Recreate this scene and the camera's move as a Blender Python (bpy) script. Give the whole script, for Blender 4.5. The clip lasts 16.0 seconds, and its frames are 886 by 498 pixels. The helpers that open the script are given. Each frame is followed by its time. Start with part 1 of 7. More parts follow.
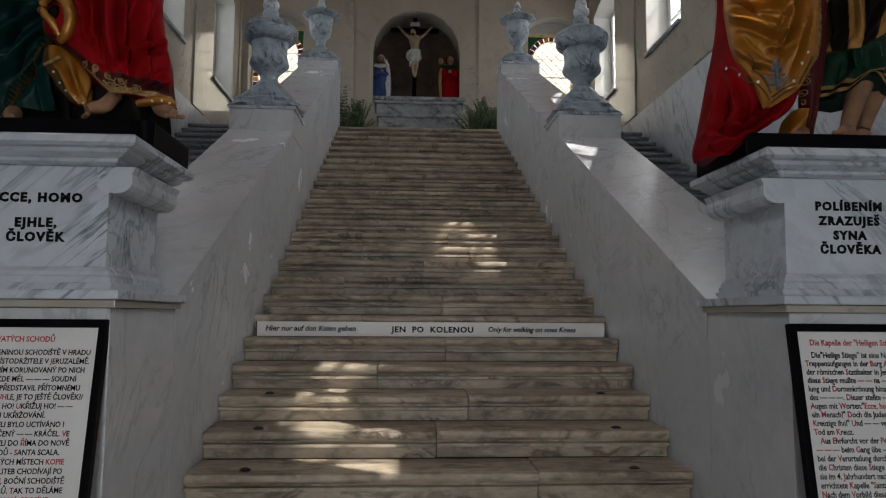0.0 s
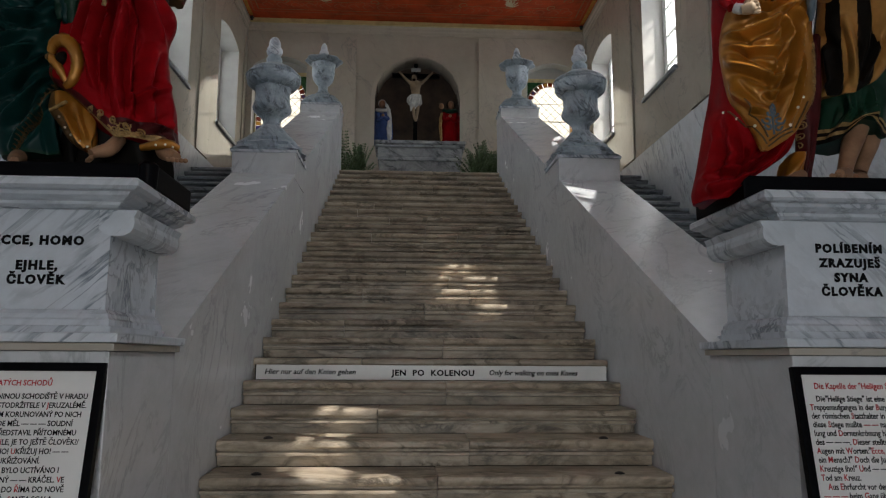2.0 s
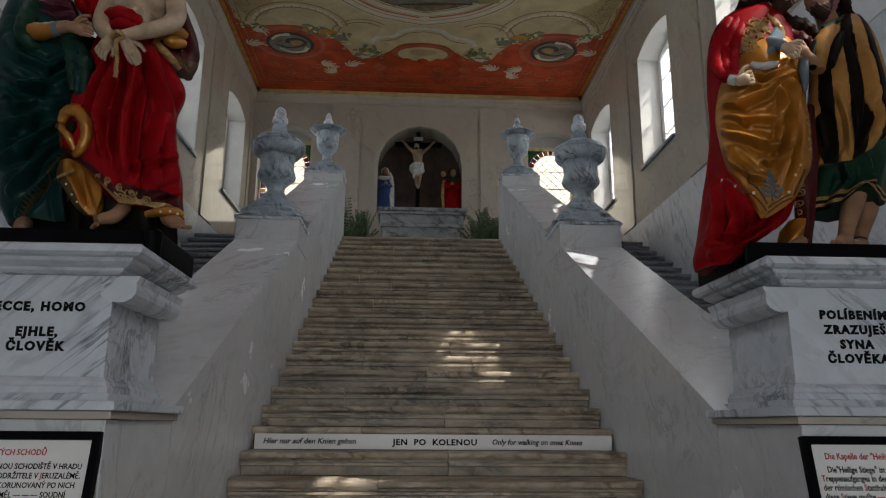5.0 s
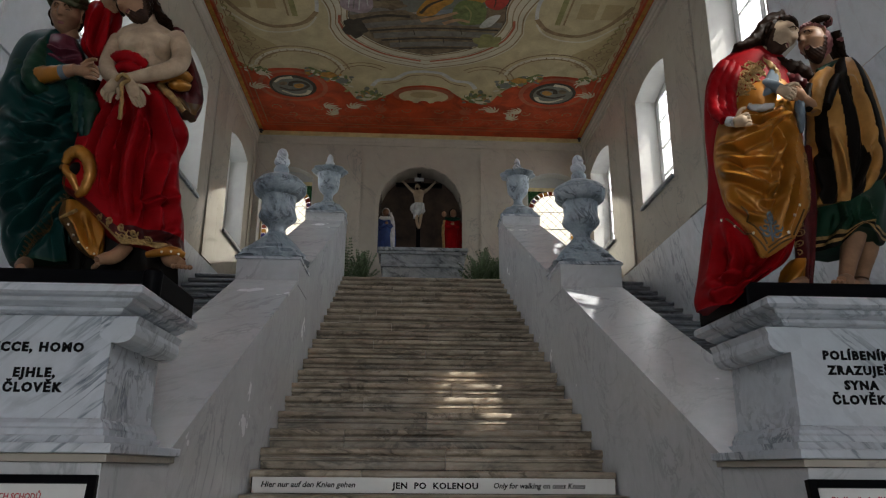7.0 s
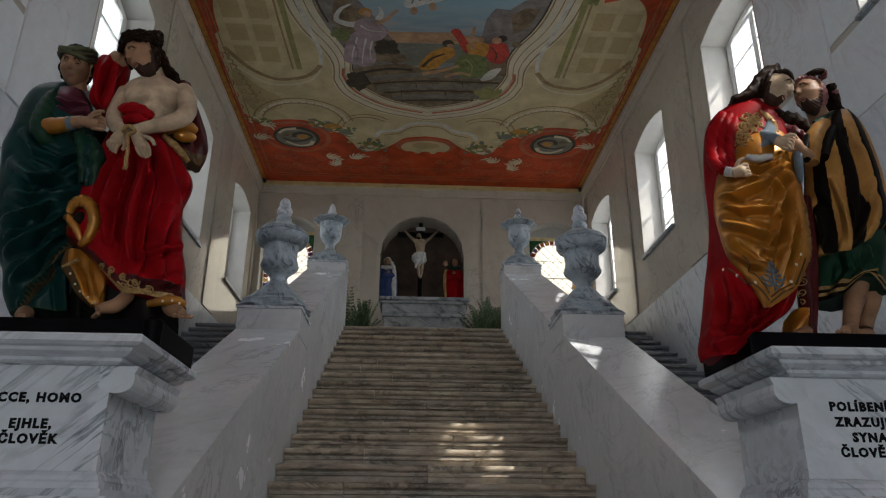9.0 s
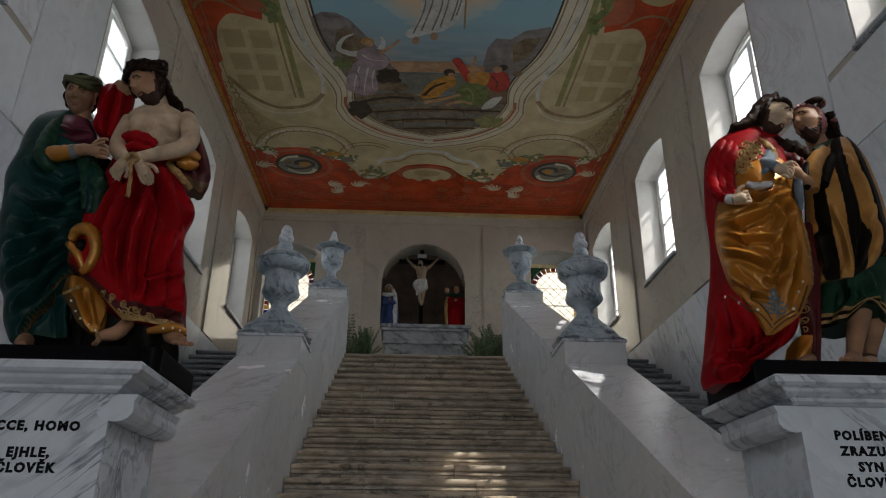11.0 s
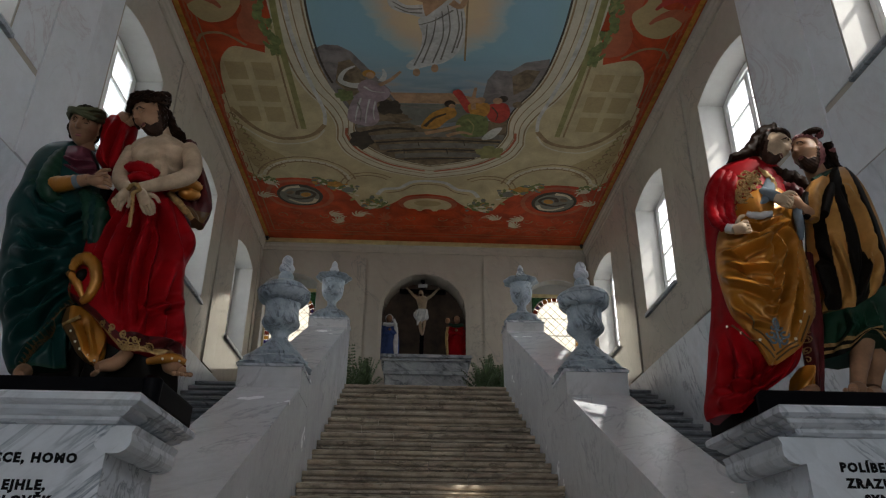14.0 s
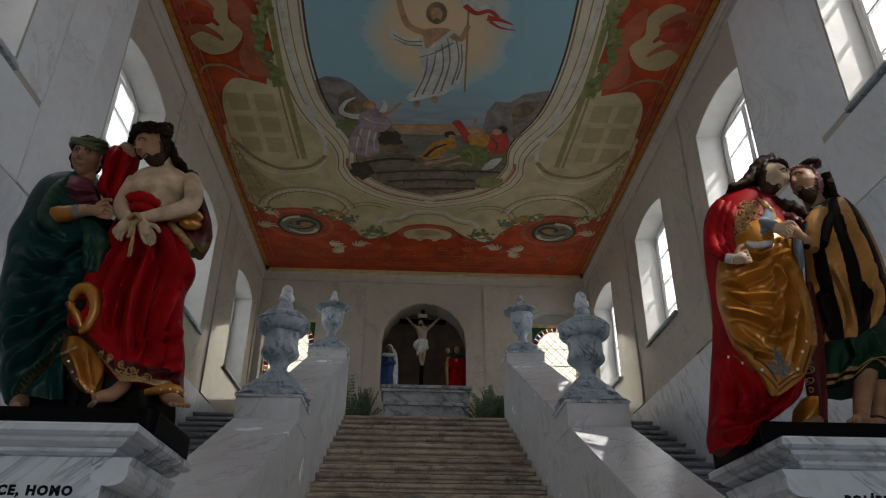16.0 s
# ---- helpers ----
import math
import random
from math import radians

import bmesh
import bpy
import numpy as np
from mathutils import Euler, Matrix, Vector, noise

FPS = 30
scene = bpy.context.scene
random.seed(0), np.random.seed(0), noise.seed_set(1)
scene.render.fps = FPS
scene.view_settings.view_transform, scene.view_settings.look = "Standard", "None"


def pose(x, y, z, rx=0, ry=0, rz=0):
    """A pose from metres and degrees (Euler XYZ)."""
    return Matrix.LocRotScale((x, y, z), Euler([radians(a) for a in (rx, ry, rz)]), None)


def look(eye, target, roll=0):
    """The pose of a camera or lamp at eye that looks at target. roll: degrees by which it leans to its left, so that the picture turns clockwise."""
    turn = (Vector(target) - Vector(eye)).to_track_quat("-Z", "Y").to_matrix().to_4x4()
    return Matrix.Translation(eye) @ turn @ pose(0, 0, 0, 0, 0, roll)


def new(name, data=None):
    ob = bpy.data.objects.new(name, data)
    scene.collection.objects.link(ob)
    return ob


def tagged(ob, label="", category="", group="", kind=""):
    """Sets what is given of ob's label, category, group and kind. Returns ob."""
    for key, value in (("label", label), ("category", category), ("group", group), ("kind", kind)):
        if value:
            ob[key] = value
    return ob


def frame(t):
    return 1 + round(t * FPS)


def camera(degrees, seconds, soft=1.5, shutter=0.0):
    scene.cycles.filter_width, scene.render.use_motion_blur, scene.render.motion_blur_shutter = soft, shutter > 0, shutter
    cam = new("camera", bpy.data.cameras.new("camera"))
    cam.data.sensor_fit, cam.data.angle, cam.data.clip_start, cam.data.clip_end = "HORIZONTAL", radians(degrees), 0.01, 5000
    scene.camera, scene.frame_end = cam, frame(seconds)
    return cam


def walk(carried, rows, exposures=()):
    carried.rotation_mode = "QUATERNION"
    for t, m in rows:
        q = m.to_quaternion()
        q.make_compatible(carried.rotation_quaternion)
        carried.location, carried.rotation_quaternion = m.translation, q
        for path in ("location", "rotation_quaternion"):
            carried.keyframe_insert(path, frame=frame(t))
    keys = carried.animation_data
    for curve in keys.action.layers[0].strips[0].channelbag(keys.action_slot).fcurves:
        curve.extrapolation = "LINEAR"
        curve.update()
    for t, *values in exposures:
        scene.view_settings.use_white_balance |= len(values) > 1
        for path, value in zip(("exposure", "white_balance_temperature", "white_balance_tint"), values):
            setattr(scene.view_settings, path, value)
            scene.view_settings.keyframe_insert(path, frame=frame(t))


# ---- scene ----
EXPO = [(0.0, 0.52), (6.0, 0.52), (8.5, 0.55), (11.5, 0.34), (13.0, 0.36), (16.0, 0.35)]
cam = camera(63.2, 16.0, soft=1.2)
EYE = (-0.225, 0.0, 1.54)
PATH = [
    (0.0, pose(*EYE, 95.171, -0.378, -3.105)),
    (0.5, pose(*EYE, 95.764, -0.349, -3.097)),
    (1.0, pose(*EYE, 96.594, -0.353, -3.092)),
    (1.5, pose(*EYE, 97.507, -0.353, -3.080)),
    (2.0, pose(*EYE, 98.547, -0.345, -3.052)),
    (2.5, pose(*EYE, 99.667, -0.336, -3.035)),
    (3.0, pose(*EYE, 100.750, -0.365, -3.000)),
    (3.5, pose(*EYE, 101.618, -0.355, -2.957)),
    (6.0, pose(*EYE, 105.315, -0.396, -2.868)),
    (6.5, pose(*EYE, 106.164, -0.388, -2.858)),
    (7.0, pose(*EYE, 106.992, -0.378, -2.851)),
    (7.5, pose(*EYE, 107.692, -0.363, -2.831)),
    (8.0, pose(*EYE, 108.770, -0.408, -2.799)),
    (8.5, pose(*EYE, 109.927, -0.535, -2.767)),
    (9.0, pose(*EYE, 110.910, -0.443, -2.742)),
    (11.5, pose(*EYE, 113.341, -0.482, -2.625)),
    (12.0, pose(*EYE, 113.576, -0.438, -2.624)),
    (12.5, pose(*EYE, 113.844, -0.454, -2.616)),
    (13.0, pose(*EYE, 114.359, -0.475, -2.605)),
    (13.5, pose(*EYE, 114.822, -0.467, -2.595)),
    (14.0, pose(*EYE, 115.435, -0.477, -2.584)),
    (14.5, pose(*EYE, 116.026, -0.508, -2.583)),
    (15.0, pose(*EYE, 116.624, -0.480, -2.587)),
    (15.5, pose(*EYE, 117.180, -0.458, -2.587)),
    (16.0, pose(*EYE, 117.803, -0.477, -2.584)),
]
walk(cam, PATH, exposures=EXPO)
import itertools
from mathutils.bvhtree import BVHTree

# ---- light: afternoon sun from the right and behind, sky through the windows ----
world = bpy.data.worlds.new("sky")
scene.world = world
world.use_nodes = True
wn = world.node_tree
sky = wn.nodes.new("ShaderNodeTexSky")
sky.sky_type = "NISHITA"
sky.sun_disc = False
sky.sun_elevation = radians(46.8)
sky.sun_rotation = radians(125)
sky.dust_density = 4.0
wn.links.new(sky.outputs[0], wn.nodes["Background"].inputs[0])
wn.nodes["Background"].inputs[1].default_value = 0.12

SUN_WAY = Vector((-1.0, 0.70, -1.30))
sun = new("sun", bpy.data.lights.new("sun", "SUN"))
sun.data.energy = 5.0
sun.data.angle = radians(0.5)
sun.data.color = (1.0, 0.96, 0.90)
sun.matrix_world = look((20, -14, 26), tuple(Vector((20, -14, 26)) + SUN_WAY))

SKY_GLOW = 1.5
WINDOW_LAMP = 47.0
# added fill from an assumed doorway behind the camera
FRONT_FILL = 135.0


def opening_lamp(place, target, wide, high, power, tint=(0.93, 0.96, 1.0)):
    """An added area lamp for sky light at a window or the assumed doorway."""
    lamp = new("window_light", bpy.data.lights.new("window_light", "AREA"))
    lamp.data.shape, lamp.data.size, lamp.data.size_y = "RECTANGLE", wide, high
    lamp.data.energy = power
    lamp.data.color = tint
    lamp.matrix_world = look(place, target)
    return lamp


# ---- materials ----
def mat_base(name, rough=0.5, metal=0.0, colour=(0.5, 0.5, 0.5)):
    m = bpy.data.materials.new(name)
    m.use_nodes = True
    b = m.node_tree.nodes["Principled BSDF"]
    b.inputs["Base Color"].default_value = (*colour, 1)
    b.inputs["Roughness"].default_value = rough
    b.inputs["Metallic"].default_value = metal
    return m, m.node_tree, b


def node(tree, kind, **sockets):
    n = tree.nodes.new(kind)
    for key, value in sockets.items():
        n.inputs[key.replace("_", " ")].default_value = value
    return n


def ramp(tree, source, stops):
    r = tree.nodes.new("ShaderNodeValToRGB")
    while len(r.color_ramp.elements) < len(stops):
        r.color_ramp.elements.new(0.5)
    for e, (at, c) in zip(r.color_ramp.elements, stops):
        e.position = at
        e.color = (*c, 1)
    tree.links.new(source, r.inputs[0])
    return r.outputs[0]


def mixed(tree, fac, a, b, mode="MIX"):
    n = tree.nodes.new("ShaderNodeMix")
    n.data_type = "RGBA"
    n.blend_type = mode
    for sock, value in ((n.inputs[0], fac), (n.inputs[6], a), (n.inputs[7], b)):
        if hasattr(value, "is_linked"):
            tree.links.new(value, sock)
        elif isinstance(value, tuple):
            sock.default_value = (*value, 1)
        else:
            sock.default_value = value
    return n.outputs[2]


def coords(tree, scale=(1, 1, 1), turn=(0, 0, 0), shift_by_random=True):
    """World-sized coordinates, shifted for each separate piece."""
    tc = tree.nodes.new("ShaderNodeNewGeometry")
    mp = tree.nodes.new("ShaderNodeMapping")
    mp.inputs["Rotation"].default_value = [radians(a) for a in turn]
    sc = tree.nodes.new("ShaderNodeMapping")
    sc.inputs["Scale"].default_value = scale
    tree.links.new(mp.outputs[0], sc.inputs[0])
    if shift_by_random:
        info = tree.nodes.new("ShaderNodeObjectInfo")
        mul = tree.nodes.new("ShaderNodeVectorMath")
        mul.operation = "MULTIPLY_ADD"
        tree.links.new(info.outputs["Random"], mul.inputs[0])
        mul.inputs[1].default_value = (7.3, 11.1, 5.7)
        tree.links.new(tc.outputs["Position"], mul.inputs[2])
        tree.links.new(mul.outputs[0], mp.inputs[0])
    else:
        tree.links.new(tc.outputs["Position"], mp.inputs[0])
    return sc.outputs[0]


def noise_tex(tree, vec, scale, detail=5.0, rough=0.55, warp=0.0):
    n = node(tree, "ShaderNodeTexNoise", Scale=scale, Detail=detail, Roughness=rough, Distortion=warp)
    tree.links.new(vec, n.inputs["Vector"])
    return n.outputs["Fac"]


def bump(tree, bsdf, height, strength=0.2, distance=0.01):
    n = node(tree, "ShaderNodeBump", Strength=strength, Distance=distance)
    tree.links.new(height, n.inputs["Height"])
    tree.links.new(n.outputs[0], bsdf.inputs["Normal"])


def marble(name, light, dark, vein, rough=0.25, scale=1.0, vein_at=0.5, vein_wide=0.05, turn=(20, 30, 40), stretch=(1, 1, 1), dirt=0.25, random_tone=0.0, gloss_var=0.2, stain=0.0, relief=0.12):
    m, t, b = mat_base(name, rough)
    p = coords(t, (scale * stretch[0], scale * stretch[1], scale * stretch[2]), turn)
    big = noise_tex(t, p, 0.9, 6, 0.6, 0.8)
    base = ramp(t, big, [(0.3, dark), (0.7, light)])
    # veins: the narrow band where a warped, drawn-out field crosses its middle
    q = coords(t, (scale * stretch[0] * 2.2, scale * stretch[1] * 2.2, scale * stretch[2] * 0.6), turn)
    v = noise_tex(t, q, 1.1, 7, 0.62, 1.3)
    w = vein_wide
    line = ramp(t, v, [(vein_at - w, (0, 0, 0)), (vein_at, (1, 1, 1)), (vein_at + w * 1.6, (0, 0, 0))])
    mask = noise_tex(t, p, 1.7, 3)
    mk = ramp(t, mask, [(0.4, (0, 0, 0)), (0.62, (1, 1, 1))])
    lm = mixed(t, 1.0, line, mk, "MULTIPLY")
    col = mixed(t, lm, base, vein)
    fine = noise_tex(t, p, 14, 6, 0.7)
    col = mixed(t, dirt, col, ramp(t, fine, [(0.3, (0.25, 0.24, 0.22)), (0.65, (1, 1, 1))]), "MULTIPLY")
    if stain:
        blot = noise_tex(t, coords(t, (1, 1, 1.6)), 4.2, 7, 0.68, 0.4)
        col = mixed(t, stain, col, ramp(t, blot, [(0.36, (0.16, 0.13, 0.10)), (0.52, (0.80, 0.74, 0.66)), (0.66, (1.0, 1.0, 1.0))]), "MULTIPLY")
    if random_tone:
        info = t.nodes.new("ShaderNodeObjectInfo")
        col = mixed(t, random_tone, col, ramp(t, info.outputs["Random"], [(0.0, (0.45, 0.42, 0.40)), (0.5, (0.8, 0.78, 0.74)), (1.0, (1.0, 0.97, 0.90))]), "MULTIPLY")
    t.links.new(col, b.inputs["Base Color"])
    rr = ramp(t, noise_tex(t, p, 3.1, 4), [(0.3, (rough - gloss_var * 0.4,) * 3), (0.7, (rough + gloss_var * 0.6,) * 3)])
    t.links.new(rr, b.inputs["Roughness"])
    bump(t, b, fine, relief, 0.004)
    return m


def plain(name, colour, rough=0.6, metal=0.0, vary=0.25, scale=9.0, relief=0.15):
    m, t, b = mat_base(name, rough, metal, colour)
    p = coords(t, (scale,) * 3)
    n = noise_tex(t, p, 1.0, 6, 0.65)
    lo = tuple(c * (1 - vary) for c in colour)
    hi = tuple(min(1, c * (1 + vary)) for c in colour)
    t.links.new(ramp(t, n, [(0.3, lo), (0.7, hi)]), b.inputs["Base Color"])
    bump(t, b, n, relief, 0.004)
    return m


M_PED = marble("white_veined_marble", (0.62, 0.66, 0.70), (0.49, 0.53, 0.58), (0.15, 0.18, 0.22), 0.3, 1.7, 0.5, 0.035, (0, 48, 0), (1, 1, 0.5), 0.15)
M_PED_WEST = marble("white_veined_marble_west", (0.62, 0.66, 0.70), (0.49, 0.53, 0.58), (0.15, 0.18, 0.22), 0.3, 1.7, 0.5, 0.035, (0, -48, 0), (1, 1, 0.5), 0.15)
M_NEAR = marble("pale_grey_wall_marble", (0.68, 0.70, 0.72), (0.58, 0.60, 0.62), (0.54, 0.51, 0.53), 0.2, 0.5, 0.5, 0.015, (30, 30, 60), (1, 1, 0.6), 0.12, gloss_var=0.05, relief=0.04)
M_RAIL = marble("grey_white_marble", (0.62, 0.635, 0.65), (0.53, 0.545, 0.56), (0.42, 0.435, 0.45), 0.24, 0.7, 0.5, 0.02, (40, -35, 20), (1, 1, 0.8), 0.14, gloss_var=0.06)
M_WALL = marble("warm_wall_marble", (0.45, 0.405, 0.34), (0.36, 0.325, 0.275), (0.28, 0.26, 0.24), 0.11, 0.45, 0.5, 0.012, (35, 25, 70), (1, 1, 0.8), 0.10, gloss_var=0.06, relief=0.02)
M_DADO = marble("blue_grey_wall_marble", (0.60, 0.63, 0.67), (0.48, 0.51, 0.55), (0.30, 0.32, 0.35), 0.24, 0.7, 0.5, 0.02, (30, 10, 30), (1, 1, 0.6), 0.2, gloss_var=0.06, relief=0.05)
M_URN = marble("blue_grey_urn_marble", (0.42, 0.49, 0.54), (0.25, 0.31, 0.36), (0.07, 0.09, 0.11), 0.35, 3.2, 0.5, 0.06, (30, 20, 10), (1, 1, 1), 0.35)
M_ALTAR = marble("grey_altar_marble", (0.46, 0.48, 0.50), (0.24, 0.26, 0.28), (0.07, 0.08, 0.09), 0.3, 2.0, 0.5, 0.08, (0, 60, 0), (1, 1, 1), 0.3)
M_STEP = marble("worn_step_marble", (0.66, 0.585, 0.475), (0.46, 0.39, 0.305), (0.16, 0.135, 0.10), 0.42, 1.3, 0.5, 0.05, (0, 0, 0), (0.5, 2.0, 3.0), 0.35, 0.42, stain=0.55)
M_SIDE = marble("blue_grey_step_marble", (0.40, 0.44, 0.48), (0.27, 0.30, 0.34), (0.08, 0.09, 0.11), 0.4, 1.2, 0.5, 0.06, (0, 0, 0), (0.4, 2.0, 4.0), 0.35, 0.4)
M_FLOOR = marble("floor_stone", (0.42, 0.40, 0.37), (0.3, 0.29, 0.27), (0.18, 0.17, 0.16), 0.4, 1.2)
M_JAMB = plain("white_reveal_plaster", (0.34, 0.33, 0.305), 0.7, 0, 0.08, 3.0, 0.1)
M_FRAME = plain("white_window_paint", (0.78, 0.78, 0.76), 0.4, 0, 0.06, 12)
M_GOLDSTRIP = plain("ochre_cornice_band", (0.42, 0.32, 0.14), 0.55, 0, 0.2, 6)
M_JOINT = plain("dark_joint", (0.07, 0.06, 0.05), 0.9)
M_BLACK = plain("black_wood", (0.003, 0.003, 0.004), 0.4, 0, 0.3, 14)
M_BOARD = plain("white_board_paint", (0.74, 0.74, 0.72), 0.35, 0, 0.05, 5)
M_INK = plain("black_lettering", (0.006, 0.006, 0.007), 0.8)
M_INK.node_tree.nodes["Principled BSDF"].inputs["Specular IOR Level"].default_value = 0.1
M_REDINK = plain("red_lettering", (0.45, 0.02, 0.03), 0.6)
M_IRON = plain("dark_iron", (0.03, 0.03, 0.03), 0.5, 0.6)


def pane_mat(name, tint, haze):
    """Old window glass: mostly clear, with a film of dirt that catches the daylight."""
    m = bpy.data.materials.new(name)
    m.use_nodes = True
    t = m.node_tree
    out = t.nodes["Material Output"]
    t.nodes.remove(t.nodes["Principled BSDF"])
    clear = t.nodes.new("ShaderNodeBsdfTransparent")
    clear.inputs[0].default_value = (*tint, 1)
    film = t.nodes.new("ShaderNodeBsdfTranslucent")
    film.inputs[0].default_value = (*tint, 1)
    shine = t.nodes.new("ShaderNodeBsdfGlossy")
    shine.inputs["Roughness"].default_value = 0.05
    a = t.nodes.new("ShaderNodeMixShader")
    a.inputs[0].default_value = haze
    t.links.new(clear.outputs[0], a.inputs[1])
    t.links.new(film.outputs[0], a.inputs[2])
    c = t.nodes.new("ShaderNodeMixShader")
    c.inputs[0].default_value = 0.06
    t.links.new(a.outputs[0], c.inputs[1])
    t.links.new(shine.outputs[0], c.inputs[2])
    t.links.new(c.outputs[0], out.inputs[0])
    return m


M_PANE = pane_mat("window_glass", (0.97, 0.98, 1.0), 0.25)


# ---- mesh helpers ----
def mesh_of(name, bm, materials, smooth=False):
    me = bpy.data.meshes.new(name)
    bmesh.ops.recalc_face_normals(bm, faces=bm.faces)
    bm.to_mesh(me)
    bm.free()
    for m in materials if isinstance(materials, (list, tuple)) else [materials]:
        me.materials.append(m)
    if smooth:
        me.polygons.foreach_set("use_smooth", [True] * len(me.polygons))
        me.set_sharp_from_angle(angle=radians(40))
    return me


def part(name, bm, material, parent, label="", smooth=False):
    ob = new(name, mesh_of(name, bm, material, smooth))
    if parent is not None:
        ob.parent = parent
    if label:
        tagged(ob, label)
    return ob


def thing(name, label, category, group="", kind="", at=(0, 0, 0)):
    ob = new(name)
    ob.empty_display_size = 0.05
    ob.location = at
    return tagged(ob, label, category, group, kind)


def box(bm, x0, x1, y0, y1, z0, z1, bevel=0.0, slot=0):
    vs = [bm.verts.new((x, y, z)) for z in (z0, z1) for y in (y0, y1) for x in (x0, x1)]
    fs = [bm.faces.new([vs[i] for i in f]) for f in ((0, 2, 3, 1), (4, 5, 7, 6), (0, 1, 5, 4), (2, 6, 7, 3), (0, 4, 6, 2), (1, 3, 7, 5))]
    for f in fs:
        f.material_index = slot
    if bevel:
        es = list({e for f in fs for e in f.edges})
        r = bmesh.ops.bevel(bm, geom=es, offset=bevel, segments=2, affect="EDGES", profile=0.7)
        for f in r["faces"]:
            f.material_index = slot
    return vs


def prism(bm, outline, axis, a, b, slot=0, caps=True):
    """An outline (pairs of numbers) drawn out along an axis from a to b."""
    def at(p, v):
        return {"x": (v, p[0], p[1]), "y": (p[0], v, p[1]), "z": (p[0], p[1], v)}[axis]
    lo = [bm.verts.new(at(p, a)) for p in outline]
    hi = [bm.verts.new(at(p, b)) for p in outline]
    n = len(outline)
    fs = []
    if caps:
        fs += [bm.faces.new(lo), bm.faces.new(hi[::-1])]
    for i in range(n):
        fs.append(bm.faces.new((lo[i], hi[i], hi[(i + 1) % n], lo[(i + 1) % n])))
    for f in fs:
        f.material_index = slot
    return fs


def lathe(bm, profile, n=32, centre=(0, 0, 0), wave=None, slot=0):
    """A turned form from (radius, height) pairs; wave(angle, height) scales the radius."""
    rings = []
    for r, z in profile:
        ring = []
        for i in range(n):
            a = 2 * math.pi * i / n
            k = r * (wave(a, z) if wave else 1)
            ring.append(bm.verts.new((centre[0] + k * math.cos(a), centre[1] + k * math.sin(a), centre[2] + z)))
        rings.append(ring)
    fs = []
    for p, q in zip(rings, rings[1:]):
        for i in range(n):
            fs.append(bm.faces.new((p[i], p[(i + 1) % n], q[(i + 1) % n], q[i])))
    fs.append(bm.faces.new(rings[0][::-1]))
    fs.append(bm.faces.new(rings[-1]))
    for f in fs:
        f.material_index = slot
    return fs


# ---- plan (metres) ----
HALF = 1.40            # half the width of the middle stair
RAIL = 2.05            # outer face of the balustrades
WALL = 3.95            # inner face of the side walls
BACK = 15.95           # inner face of the altar wall
FRONT = -6.5           # entrance wall behind the camera
CEIL = 9.26
RISE, TREAD = 0.17, 0.3426
STEP_1 = 2.993         # nosing of the first step
LANDING = RISE * 28
SLOPE = RISE / TREAD
SILL, SPRING, CROWN = 6.04, 8.17, 8.32
RIGHT_WINDOWS = (14.62, 11.21, 7.92, 4.60, 1.30, -2.0)
LEFT_WINDOWS = (14.50, 11.10, 7.80, 4.42, 1.12, -2.2)
HALF_WINDOW = 0.78
GLASS_IN = 0.42        # depth of the reveals


def nosing(y):
    return RISE * 4 + (y - STEP_1 - 3 * TREAD) * SLOPE


def rail_top(y):
    return 1.63 + (y - 3.80) * 0.4965


# ---- the setting ----
def arch_points(c, half, spring, crown, n=10):
    """A segmental arch from the right springing to the left one."""
    rise = crown - spring
    r = (half * half + rise * rise) / (2 * rise)
    a = math.asin(min(1.0, half / r))
    if rise > half:
        a = math.pi - a
    return [(c + r * math.sin(a - 2 * a * i / n), crown - r + r * math.cos(a - 2 * a * i / n)) for i in range(n + 1)]


def wall_with_openings(bm, axis, a, b, u0, u1, z0, z1, openings, slot=0):
    """A wall along u with arched openings (centre, half width, sill, springing, crown)."""
    cuts = sorted(openings)
    edge = u0
    for c, h, s, sp, cr in cuts:
        prism(bm, [(edge, z0), (c - h, z0), (c - h, z1), (edge, z1)], axis, a, b, slot)
        prism(bm, [(c - h, z0), (c + h, z0), (c + h, s), (c - h, s)], axis, a, b, slot)
        prism(bm, [(c - h, z1), *arch_points(c, h, sp, cr)[::-1], (c + h, z1)], axis, a, b, slot)
        edge = c + h
    prism(bm, [(edge, z0), (u1, z0), (u1, z1), (edge, z1)], axis, a, b, slot)


def reveal_lining(bm, axis, a, b, c, h, s, sp, cr, t=0.012):
    """Thin plaster lining of an opening, standing just inside it."""
    outer = [(c - h + 0.002, s + 0.002), (c + h - 0.002, s + 0.002), *arch_points(c, h - 0.002, sp, cr - 0.002)]
    inner = [(c - h + t, s + t), (c + h - t, s + t), *arch_points(c, h - t, sp, cr - t)]
    def at(p, v):
        return {"x": (v, p[0], p[1]), "y": (p[0], v, p[1])}[axis]
    n = len(outer)
    ring = [[bm.verts.new(at(p, v)) for p in pts] for pts, v in ((outer, a), (inner, a), (inner, b), (outer, b))]
    for k in range(4):
        p, q = ring[k], ring[(k + 1) % 4]
        for i in range(n):
            bm.faces.new((p[i], p[(i + 1) % n], q[(i + 1) % n], q[i]))


